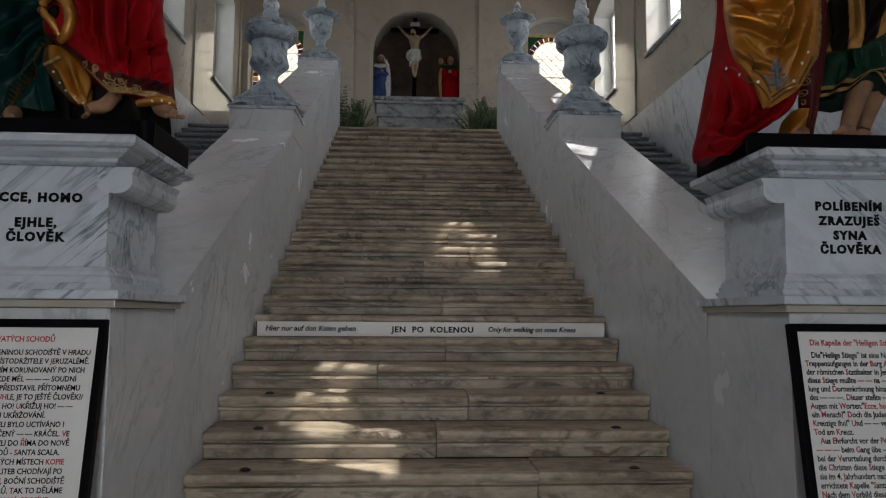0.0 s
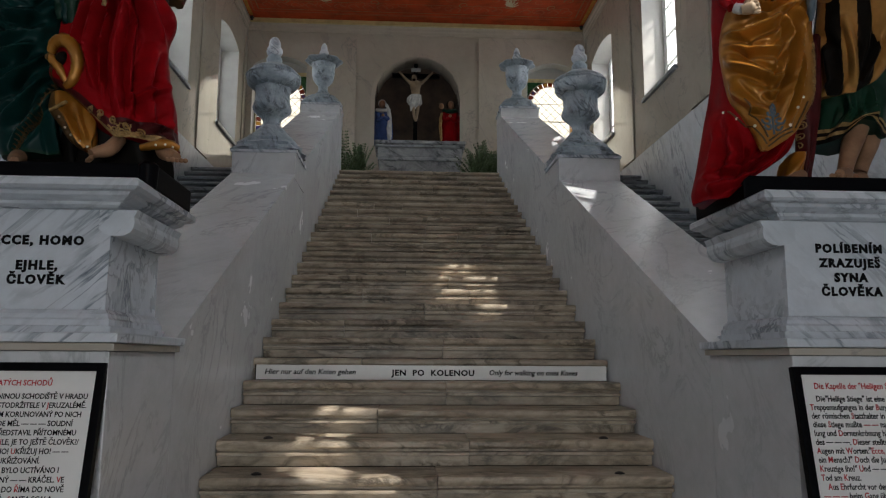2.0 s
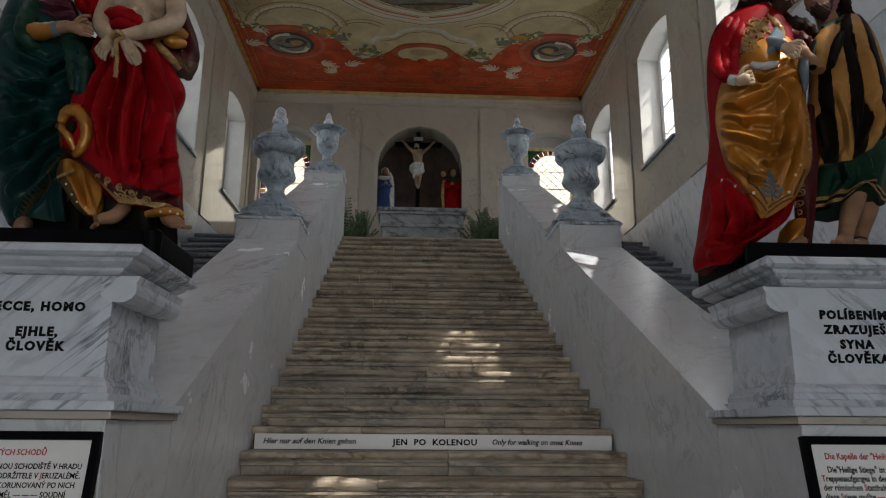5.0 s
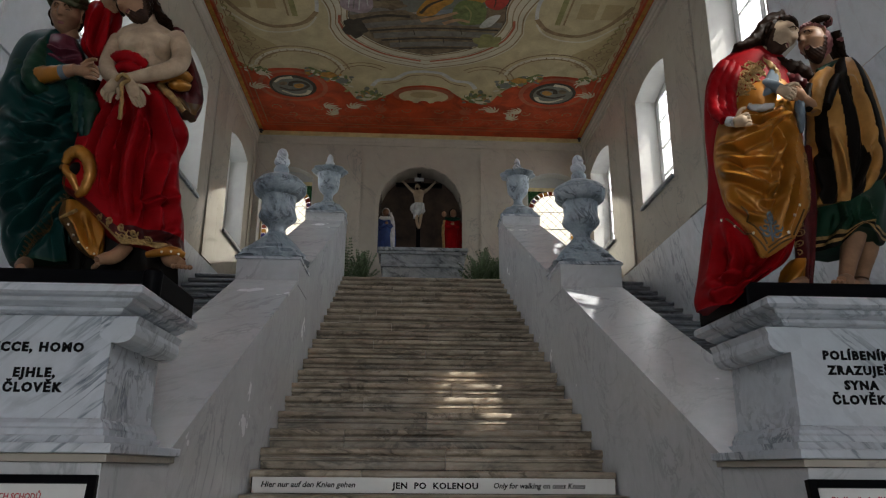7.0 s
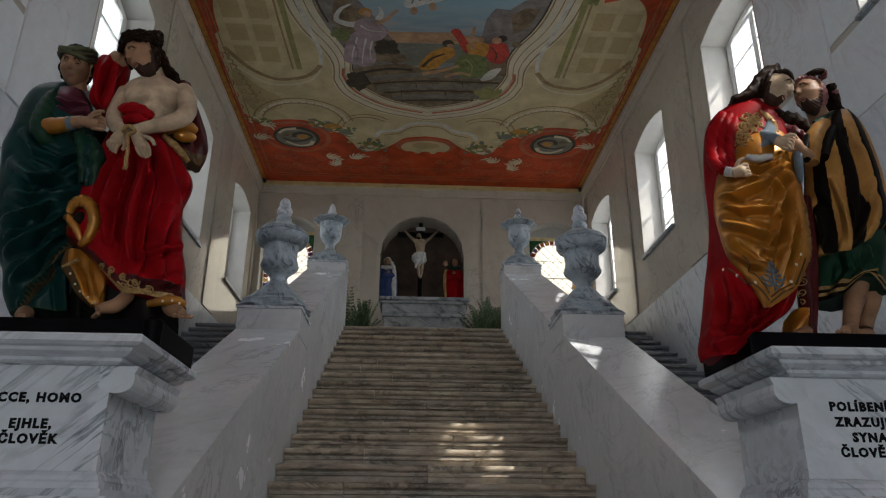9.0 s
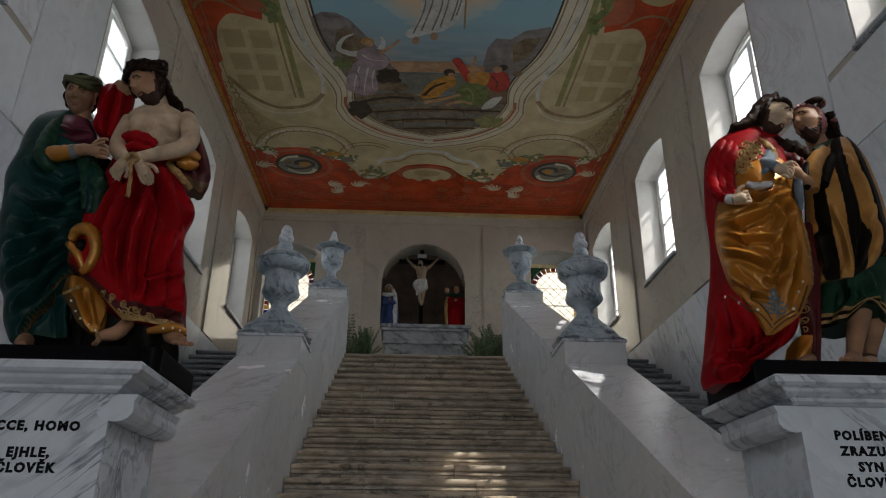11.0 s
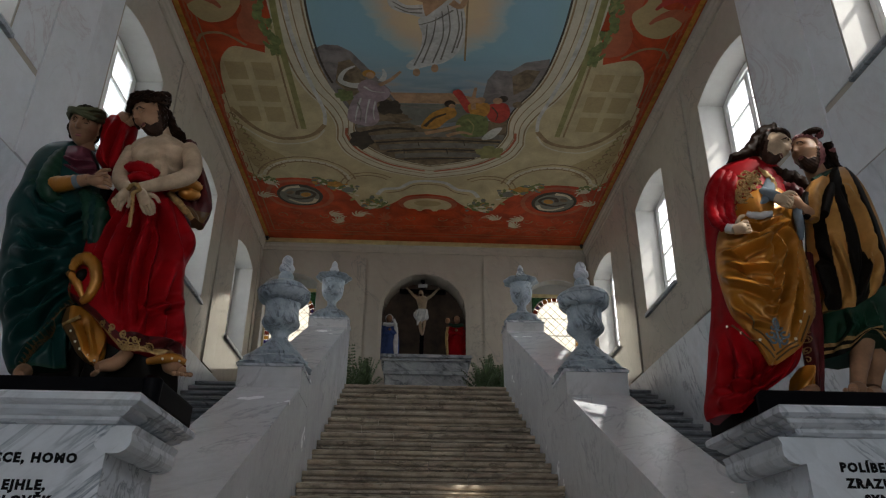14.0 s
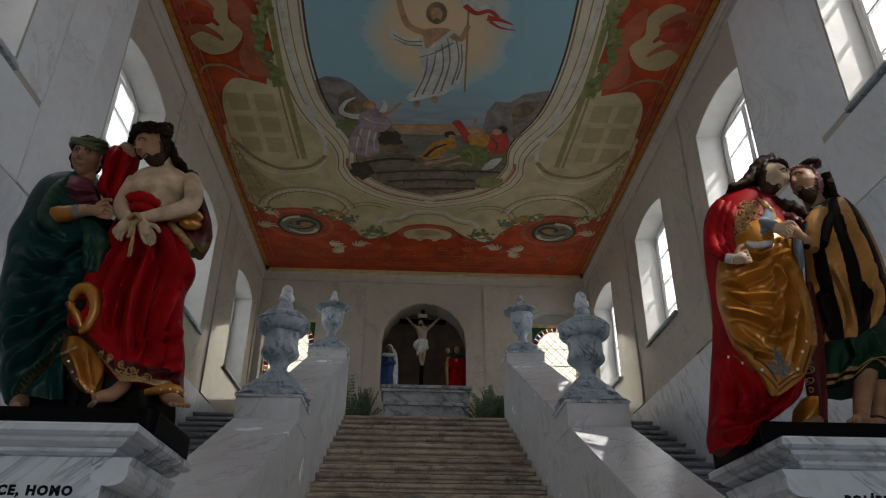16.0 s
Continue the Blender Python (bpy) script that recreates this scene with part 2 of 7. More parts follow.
bm = bmesh.new()
wall_with_openings(bm, "x", WALL, WALL + 0.75, FRONT - 0.5, BACK + 0.6, -0.3, 9.9, [(c, HALF_WINDOW, SILL, SPRING, CROWN) for c in RIGHT_WINDOWS])
wall_east = tagged(part("wall_east", bm, M_WALL, None), "warm grey veined marble side wall with deep windows", "wall", kind="structure")
bm = bmesh.new()
wall_with_openings(bm, "x", -WALL - 0.75, -WALL, FRONT - 0.5, BACK + 0.6, -0.3, 9.9, [(c, HALF_WINDOW, SILL, SPRING, CROWN) for c in LEFT_WINDOWS])
wall_west = tagged(part("wall_west", bm, M_WALL, None), "warm grey veined marble side wall with deep windows", "wall", kind="structure")
NICHE = (0.0, 0.98, 6.30, 7.47, 8.45)
BACK_WINDOWS = [(-3.17, 0.62, 6.0, 8.16, 8.40), (3.17, 0.62, 6.0, 8.16, 8.40)]
bm = bmesh.new()
wall_with_openings(bm, "y", BACK, BACK + 0.6, -WALL, WALL, -0.3, 9.9, BACK_WINDOWS + [NICHE])
wall_north = tagged(part("wall_north", bm, M_WALL, None), "warm marble altar wall with arched niche and two windows", "wall", kind="structure")
# unseen doorway, assumed, to hold an added lamp that fills from the front
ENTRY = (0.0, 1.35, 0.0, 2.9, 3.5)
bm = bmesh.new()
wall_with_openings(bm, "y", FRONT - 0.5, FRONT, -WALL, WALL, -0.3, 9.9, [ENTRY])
wall_south = tagged(part("wall_south", bm, M_WALL, None), "plain marble entrance wall, unseen, with an assumed open doorway", "wall", kind="structure")
opening_lamp((0.0, FRONT - 0.25, 1.75), (0.0, 3.0, 1.75), 2.6, 3.3, FRONT_FILL, (0.94, 0.97, 1.0))
bm = bmesh.new()
box(bm, -WALL, WALL, FRONT - 0.5, 4.4, -0.3, 0.0)
floor = tagged(part("floor", bm, M_FLOOR, None), "grey stone floor of the stair hall", "floor", kind="structure")
bm = bmesh.new()
box(bm, -WALL, WALL, STEP_1 + 27 * TREAD + 0.33, BACK, LANDING - 0.6, LANDING)
landing = tagged(part("floor_landing", bm, M_FLOOR, None), "stone landing before the altar", "floor", kind="structure")


# ---- outside: pale hazy sky behind the panes, and a tree that dapples the sun ----
def backdrop(points):
    m = bpy.data.materials.new("pale_hazy_sky")
    m.use_nodes = True
    t = m.node_tree
    t.nodes.remove(t.nodes["Principled BSDF"])
    e = t.nodes.new("ShaderNodeEmission")
    e.inputs[0].default_value = (0.95, 0.97, 1.0, 1)
    e.inputs[1].default_value = SKY_GLOW
    t.links.new(e.outputs[0], t.nodes["Material Output"].inputs[0])
    b = bmesh.new()
    b.faces.new([b.verts.new(p) for p in points])
    return tagged(part("backdrop", b, m, None), "pale hazy bright sky far outside the windows", "sky", kind="structure")


backdrop([(-40, 60, -5), (40, 60, -5), (40, 60, 90), (-40, 60, 90)])
backdrop([(-45, -10, -5), (-45, 60, -5), (-45, 60, 90), (-45, -10, 90)])
backdrop([(45, 44, -5), (45, 60, -5), (45, 60, 90), (45, 44, 90)])
bm = bmesh.new()
box(bm, -60, 60, -40, 80, -1.2, -0.6)
tagged(part("ground", bm, plain("lawn", (0.06, 0.09, 0.03), 0.9, 0, 0.4, 2), None), "green lawn outside the chapel", "ground", kind="structure")

# dado of blue-grey slabs, and pilasters standing a little proud of the side walls
def wall_slab(name, u0, u1, z0, z1, side, material, proud, parent):
    b = bmesh.new()
    x = side * WALL
    lo, hi = sorted((x - side * 0.001, x - side * proud))
    box(b, lo, hi, u0, u1, z0, z1, min(0.004, proud * 0.4))
    return part(name, b, material, parent)


for side, parent, wins in ((1, wall_east, RIGHT_WINDOWS), (-1, wall_west, LEFT_WINDOWS)):
    edges = [FRONT, -4.6, -2.9, -1.1, 0.9, 2.9, 4.4, 5.9, 7.9, 9.6, 11.3, 12.62, 14.2, BACK]
    for u0, u1 in zip(edges, edges[1:]):
        wall_slab("dado_slab", u0 + 0.002, u1 - 0.002, 0.0, 5.14, side, M_DADO, 0.012, parent)
    # pilasters between the windows
    for a, b in zip(wins, wins[1:]):
        mid = (a + b) / 2
        wall_slab("pilaster", mid - 0.36, mid + 0.36, 5.15, 8.97, side, M_WALL if mid > 7 else M_NEAR, 0.03, parent)
    wall_slab("pilaster", BACK - 0.22, BACK - 0.02, 5.15, 8.97, side, M_WALL, 0.03, parent)

    # paler grey slabs on the stretch nearer the entrance
    wins_near = [w for w in wins if w < 5.0]
    marks = [7.10 if side > 0 else 6.98]
    for w in wins_near:
        marks += [w + HALF_WINDOW + 0.012, w - HALF_WINDOW - 0.012]
    marks.append(FRONT + 0.01)
    for u1, u0 in zip(marks[::2], marks[1::2]):
        wall_slab("wall_slab", u0, u1, 6.075, 8.345, side, M_NEAR, 0.010, parent)
    wall_slab("wall_slab", FRONT + 0.01, 9.18, 5.155, 5.995, side, M_NEAR, 0.010, parent)
    wall_slab("wall_slab", FRONT + 0.01, marks[0], 8.35, 8.97, side, M_NEAR, 0.010, parent)

for x0, x1 in ((-2.05, -1.42), (1.42, 2.05)):
    b = bmesh.new()
    box(b, x0, x1, BACK - 0.03, BACK - 0.001, LANDING, 8.97, 0.004)
    part("pilaster", b, M_WALL, wall_north)

# cornice under the ceiling, mitred along three walls
bm = bmesh.new()
PROFILE = [(0.0, 8.98), (0.03, 8.98), (0.035, 9.04), (0.05, 9.07), (0.055, 9.12), (0.08, 9.16), (0.08, 9.256), (0.0, 9.256)]
for side in (1, -1):
    prism(bm, [(side * (WALL - d), z) for d, z in PROFILE], "y", FRONT, BACK)
prism(bm, [(BACK - d, z) for d, z in PROFILE], "x", -WALL, WALL)
cornice = tagged(part("trim_cornice", bm, M_WALL, None), "moulded pale marble cornice under the ceiling", "cornice", kind="structure")
bm = bmesh.new()
box(bm, -WALL + 0.08, WALL - 0.08, BACK - 0.14, BACK - 0.081, 9.16, 9.253, 0.006)
tagged(part("trim_band", bm, M_GOLDSTRIP, None), "ochre painted band below the ceiling edge", "trim", kind="structure")


for sx in (-1, 1):
    b = bmesh.new()
    lathe(b, [(0.012, -0.10), (0.03, -0.085), (0.022, -0.06), (0.05, -0.03), (0.03, 0.0)], 12, wave=lambda a, z: 1 + 0.25 * math.sin(4 * a))
    boss = tagged(part("corner_boss", b, M_IRON, None, smooth=True), "small dark carved boss in the ceiling corner", "ornament", "corner bosses")
    boss.location = (sx * (WALL - 0.13), BACK - 0.19, CEIL - 0.004)

# windows: white casements with two leaves and glazing bars
def side_window(number, side, c):
    x = side * (WALL + GLASS_IN)
    h = HALF_WINDOW - 0.015
    w = thing("window_%d" % number, "white painted arched casement window with glazing bars", "window", "side windows", "structure", (x, c, SILL))
    b = bmesh.new()
    x0, x1 = sorted((side * WALL + side * 0.003, side * (WALL + 0.70)))
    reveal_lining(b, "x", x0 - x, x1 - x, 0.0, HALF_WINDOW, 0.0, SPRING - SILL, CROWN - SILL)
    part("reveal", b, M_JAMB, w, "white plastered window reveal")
    b = bmesh.new()
    top = CROWN - SILL - 0.02
    arch = arch_points(0, h, SPRING - SILL - 0.01, top)
    for u in (-h, h - 0.07):
        box(b, -0.035, 0.035, u, u + 0.07, 0.012, SPRING - SILL - 0.0, 0.006)
    box(b, -0.035, 0.035, -h, h, 0.012, 0.085, 0.006)
    prism(b, [*arch, *[(p[0] * 0.91, p[1] - 0.08) for p in arch[::-1]]], "x", -0.035, 0.035)
    part("window_frame", b, M_FRAME, w)
    for u0, u1 in ((-h + 0.07, -0.005), (0.005, h - 0.07)):
        b = bmesh.new()
        for a0, a1 in ((u0, u0 + 0.055), (u1 - 0.055, u1)):
            box(b, -0.025, 0.03, a0, a1, 0.085, SPRING - SILL + 0.02, 0.004)
        for z in (0.085, 0.60, 1.13, 1.66, 2.10):
            box(b, -0.022, 0.022, u0 + 0.055, u1 - 0.055, z, z + (0.055 if z in (0.085, 2.10) else 0.032), 0.004)
        leaf_frame = part("casement", b, M_FRAME, w)
        for z0, z1 in ((0.14, 0.60), (0.632, 1.13), (1.162, 1.66), (1.692, 2.10)):
            b = bmesh.new()
            box(b, -0.003, 0.003, u0 + 0.056, u1 - 0.056, z0 + 0.001, z1 - 0.001)
            pane = part("pane", b, M_PANE, leaf_frame)
            pane.visible_shadow = False
    b = bmesh.new()
    s0, s1 = sorted((-side * GLASS_IN - side * 0.045, -side * 0.04))
    box(b, s0, s1, -h - 0.0, h + 0.0, 0.013, 0.035, 0.005)
    part("window_sill", b, M_RAIL, w, "grey marble sill")
    b = bmesh.new()
    lip = sorted((-side * GLASS_IN - side * 0.05, -side * GLASS_IN - side * 0.002))
    box(b, lip[0], lip[1], -h - 0.03, h + 0.03, -0.035, 0.012, 0.004)
    part("sill_edge", b, M_SIDE, w)
    return w


for i, c in enumerate(RIGHT_WINDOWS):
    side_window(i + 1, 1, c)
for i, c in enumerate(LEFT_WINDOWS):
    side_window(i + 7, -1, c)
for c in RIGHT_WINDOWS:
    opening_lamp((WALL + 1.25, c, 7.5), (0, c, 3.4), 1.7, 2.5, WINDOW_LAMP * 1.35)
for c in LEFT_WINDOWS:
    opening_lamp((-WALL - 1.25, c, 7.5), (0, c, 3.4), 1.7, 2.5, WINDOW_LAMP * 0.8)

# ---- middle stair: 28 worn marble steps with a moulded nosing, each of two or three stones ----
stair = thing("stair_middle", "worn brownish marble stair with moulded nosings", "stairs", kind="structure")
STEP_PROFILE = [(0.385, 0.0), (0.022, 0.0), (0.007, -0.006), (0.0, -0.020), (0.002, -0.045), (0.016, -0.060), (0.050, -0.064),
                (0.050, -0.076), (0.018, -0.081), (0.018, -0.099), (0.056, -0.108), (0.058, -0.168), (0.385, -0.168)]
JOINTS = {4: (0.53,), 5: (-0.02,), 6: (0.20,), 7: (-0.40,), 8: (0.09,), 9: (-0.56,), 10: (0.10,), 11: (-0.76,), 12: (-0.04, 1.0), 13: (-0.64, 0.42),
          14: (0.23,), 15: (-0.22,), 16: (0.41,), 17: (-0.02,), 18: (-0.65, 0.42), 19: (0.03,), 20: (-0.45,), 21: (-0.9, 0.25), 26: (-0.48,)}
rnd = random.Random(7)
for k in range(1, 29):
    y, z = STEP_1 + (k - 1) * TREAD, RISE * k
    cuts = JOINTS.get(k) or sorted(rnd.uniform(-1.0, 1.0) for _ in range(rnd.choice((1, 1, 2))))
    edges = [-HALF + 0.002, *cuts, HALF - 0.002]
    for x0, x1 in zip(edges, edges[1:]):
        b = bmesh.new()
        dz, dy = rnd.uniform(-0.003, 0.003), rnd.uniform(-0.005, 0.004)
        wide = x1 - x0 - 0.005
        n = max(2, int(wide / 0.09))
        phase, deep = rnd.uniform(0, 6), rnd.uniform(0.002, 0.006)
        rings = []
        for i in range(n + 1):
            u = x0 + 0.0025 + wide * i / n
            wear = deep * (math.sin(u * 4.1 + phase) + 0.6 * math.sin(u * 11.3 + 2 * phase)) + rnd.uniform(-0.003, 0.003)
            chip = rnd.uniform(0.004, 0.014) if i in (0, n) else 0.0
            ring = [b.verts.new((u, y + dy + p[0] + (wear + chip if p[0] < 0.03 and p[1] > -0.06 else 0), z + dz + p[1] - (abs(wear) if p[1] > -0.03 and p[0] < 0.1 else 0))) for p in STEP_PROFILE]
            rings.append(ring)
        for p, q in zip(rings, rings[1:]):
            for j in range(len(STEP_PROFILE)):
                jj = (j + 1) % len(STEP_PROFILE)
                b.faces.new((p[j], p[jj], q[jj], q[j]))
        b.faces.new(rings[0])
        b.faces.new(rings[-1][::-1])
        part("step_stone", b, M_STEP, stair, smooth=True)
# rubble body under the treads
b = bmesh.new()
prism(b, [(STEP_1 + 0.05, -0.001), (STEP_1 + 27 * TREAD + 0.36, -0.001), (STEP_1 + 27 * TREAD + 0.36, RISE * 27 - 0.03), (STEP_1 + 27 * TREAD + 0.06, RISE * 27 - 0.03), (STEP_1 + 0.36, 0.10)], "x", -HALF + 0.004, HALF - 0.004)
part("stair_core", b, M_JOINT, stair)

# ---- side stairs, blue-grey ----
for side in (-1, 1):
    side_stair = thing("stair_side", "blue-grey marble side stair beside the wall", "stairs", "side stairs", "structure")
    for k in range(2, 29):
        y, z = STEP_1 + (k - 1) * TREAD, RISE * k
        b = bmesh.new()
        x0, x1 = sorted((side * (RAIL + 0.003), side * (WALL - 0.014)))
        dy = rnd.uniform(-0.004, 0.004)
        prism(b, [(y + dy + p[0], z + p[1]) for p in STEP_PROFILE], "x", x0, x1)
        part("step_stone", b, M_SIDE, side_stair)
    b = bmesh.new()
    x0, x1 = sorted((side * (RAIL + 0.005), side * (WALL - 0.016)))
    y0 = STEP_1 + TREAD
    prism(b, [(y0 + 0.05, -0.001), (STEP_1 + 27 * TREAD + 0.36, -0.001), (STEP_1 + 27 * TREAD + 0.36, RISE * 27 - 0.03), (STEP_1 + 27 * TREAD + 0.06, RISE * 27 - 0.03), (y0 + 0.36, 0.27)], "x", x0, x1)
    part("stair_core", b, M_JOINT, side_stair)

# ---- balustrades: solid marble parapets that climb with the stair ----
NEAR_POST, FAR_POST = (7.39, 8.06, 3.69), (11.93, 12.55, 5.86)
for side in (-1, 1):
    rail = thing("balustrade", "solid grey-white marble parapet climbing beside the steps", "balustrade", "balustrades", "structure")
    x0, x1 = sorted((side * HALF, side * RAIL))
    shift = 0.04 if side < 0 else 0.0
    b = bmesh.new()
    y_end = FAR_POST[1] + shift
    prism(b, [(3.80, 0.0), (y_end, 0.0), (y_end, rail_top(y_end) - 0.04), (3.80, rail_top(3.80) - 0.04)], "x", x0, x1)
    part("parapet", b, M_RAIL, rail)
    b = bmesh.new()
    prism(b, [(3.80, rail_top(3.80) - 0.038), (y_end, rail_top(y_end) - 0.038), (y_end, rail_top(y_end)), (3.80, rail_top(3.80))], "x", x0 - 0.004, x1 + 0.004)
    part("coping", b, M_RAIL, rail)
    for y0, y1, top in (NEAR_POST, FAR_POST):
        b = bmesh.new()
        box(b, x0 - 0.006, x1 + 0.006, y0 + shift, y1 + shift, rail_top(y0) - 0.03, top - 0.032, 0.003)
        part("post_block", b, M_RAIL, rail)
        b = bmesh.new()
        box(b, x0 - 0.022, x1 + 0.022, y0 + shift - 0.014, y1 + shift + 0.014, top - 0.03, top, 0.005)
        part("post_cap", b, M_PED, rail)


# ---- urns with a knob on the lid ----
def urn(parent_label, at, tall):
    """Near urns are 1.4 m tall with a domed lid, far ones slimmer with an open flared rim."""
    u = thing("urn", parent_label, "urn", "urns on the balustrades", at=at)
    s = tall / (1.405 if tall > 1.3 else 1.215)
    b = bmesh.new()
    # rough-hewn rocky foot, in ledges
    def rocky(a, z):
        sq = 1 / max(abs(math.cos(a)), abs(math.sin(a)))
        k = max(0.0, 1 - z / (0.30 * s))
        ledge = 0.5 + 0.5 * math.sin(z / s * 75 + 1.5 * math.sin(3 * a))
        return (1 + (min(sq, 1.26) - 1) * k) * (1 + 0.07 * k * math.sin(5 * a + 2) + 0.05 * math.sin(9 * a + z * 40) * k + 0.09 * (ledge - 0.5) * k + 0.02 * math.sin(13 * a - z * 90))
    near = tall > 1.3
    foot = [(0.34, 0.0), (0.35, 0.03), (0.335, 0.07), (0.325, 0.10), (0.295, 0.13), (0.285, 0.16), (0.25, 0.19), (0.235, 0.22), (0.195, 0.25), (0.17, 0.29), (0.14, 0.32), (0.105, 0.36)] if near else [(0.31, 0.0), (0.32, 0.04), (0.30, 0.10), (0.27, 0.14), (0.25, 0.18), (0.17, 0.22), (0.13, 0.25), (0.095, 0.30)]
    lathe(b, [(r * s, z * s) for r, z in foot], 56, wave=rocky)
    part("foot", b, M_URN, u, smooth=True)
    b = bmesh.new()
    bowl = [(0.10, 0.355), (0.095, 0.39), (0.10, 0.425), (0.125, 0.46), (0.165, 0.495), (0.195, 0.53), (0.202, 0.565), (0.192, 0.61), (0.182, 0.65), (0.180, 0.70), (0.182, 0.745), (0.192, 0.78), (0.205, 0.80)] if near else [(0.09, 0.295), (0.08, 0.35), (0.085, 0.41), (0.12, 0.45), (0.15, 0.49), (0.175, 0.54), (0.185, 0.62), (0.19, 0.70), (0.20, 0.78), (0.215, 0.81)]
    low = 0.56 if near else 0.50
    def lobed(a, z):
        k = math.exp(-((z / s - low) / 0.07) ** 2)
        up = math.exp(-((z / s - low - 0.16) / 0.10) ** 2)
        return 1 + 0.07 * k * abs(math.sin(5 * a)) + 0.07 * up * max(0.0, math.sin(4 * a + 3 * z)) + 0.03 * up * math.sin(11 * a + 25 * z)
    lathe(b, [(r * s, z * s) for r, z in bowl], 72, wave=lobed)
    part("bowl", b, M_URN, u, smooth=True)
    b = bmesh.new()
    rim = [(0.20, 0.79), (0.245, 0.805), (0.275, 0.835), (0.288, 0.87), (0.292, 0.90), (0.291, 0.925), (0.298, 0.93), (0.297, 0.942), (0.288, 0.948), (0.278, 0.965), (0.25, 0.995), (0.21, 1.02), (0.165, 1.045), (0.125, 1.065)] if near else [(0.21, 0.805), (0.255, 0.83), (0.305, 0.855), (0.32, 0.872), (0.31, 0.89), (0.22, 0.90), (0.10, 0.915), (0.05, 0.93)]
    def ragged(a, z):
        k = 1.0 if near else 2.2
        return 1 + k * 0.022 * math.sin(8 * a + 1) + 0.02 * math.sin(5 * a + 30 * z)
    lathe(b, [(r * s, z * s) for r, z in rim], 72, wave=ragged)
    part("rim", b, M_URN, u, smooth=True)
    b = bmesh.new()
    lid = [(0.125, 1.06), (0.098, 1.08), (0.086, 1.11), (0.088, 1.14), (0.078, 1.16), (0.062, 1.185)] if near else [(0.05, 0.93), (0.035, 0.945), (0.04, 0.96), (0.055, 0.975)]
    lathe(b, [(r * s, z * s) for r, z in lid], 24)
    cover = part("lid", b, M_URN, u, smooth=True)
    b = bmesh.new()
    knob = [(0.062, 1.185), (0.082, 1.205), (0.090, 1.235), (0.084, 1.262), (0.066, 1.285), (0.064, 1.30), (0.066, 1.33), (0.052, 1.37), (0.030, 1.395), (0.008, 1.405)] if near else [(0.055, 0.975), (0.078, 1.0), (0.082, 1.035), (0.068, 1.065), (0.056, 1.08), (0.058, 1.11), (0.046, 1.16), (0.025, 1.20), (0.006, 1.215)]
    lathe(b, [(r * s, z * s) for r, z in knob], 24, wave=lambda a, z: 1 + 0.02 * math.sin(9 * a + 50 * z))
    part("knob", b, M_PED, cover, "paler pine-cone shaped knob", smooth=True)
    return u


for side in (-1, 1):
    shift = 0.04 if side < 0 else 0.0
    urn("blue-grey veined marble urn with a rocky foot", (side * 1.725, 7.725 + shift, NEAR_POST[2]), 1.405)
    urn("blue-grey veined marble urn with a flared rim", (side * 1.725, 12.24 + shift, FAR_POST[2]), 1.215)

# ---- ceiling slab ----
bm = bmesh.new()

# ---- painted ceiling: flat painted fields, each a hair below the one it overlies ----
def paint(name, colour, vary=0.22, scale=2.2):
    colour = tuple(c * 0.74 for c in colour)
    m, t, b = mat_base(name, 0.6)
    b.inputs["Specular IOR Level"].default_value = 0.2
    p = coords(t, (1, 1, 1), shift_by_random=False)
    big = noise_tex(t, p, scale, 5, 0.6, 0.6)
    fine = noise_tex(t, p, 26, 5, 0.7)
    col = ramp(t, big, [(0.3, tuple(c * (1 - vary) for c in colour)), (0.7, tuple(min(1, c * (1 + vary)) for c in colour))])
    col = mixed(t, 0.25, col, ramp(t, fine, [(0.3, (0.55, 0.52, 0.48)), (0.6, (1, 1, 1))]), "MULTIPLY")
    t.links.new(col, b.inputs["Base Color"])
    bump(t, b, fine, 0.1, 0.003)
    return m


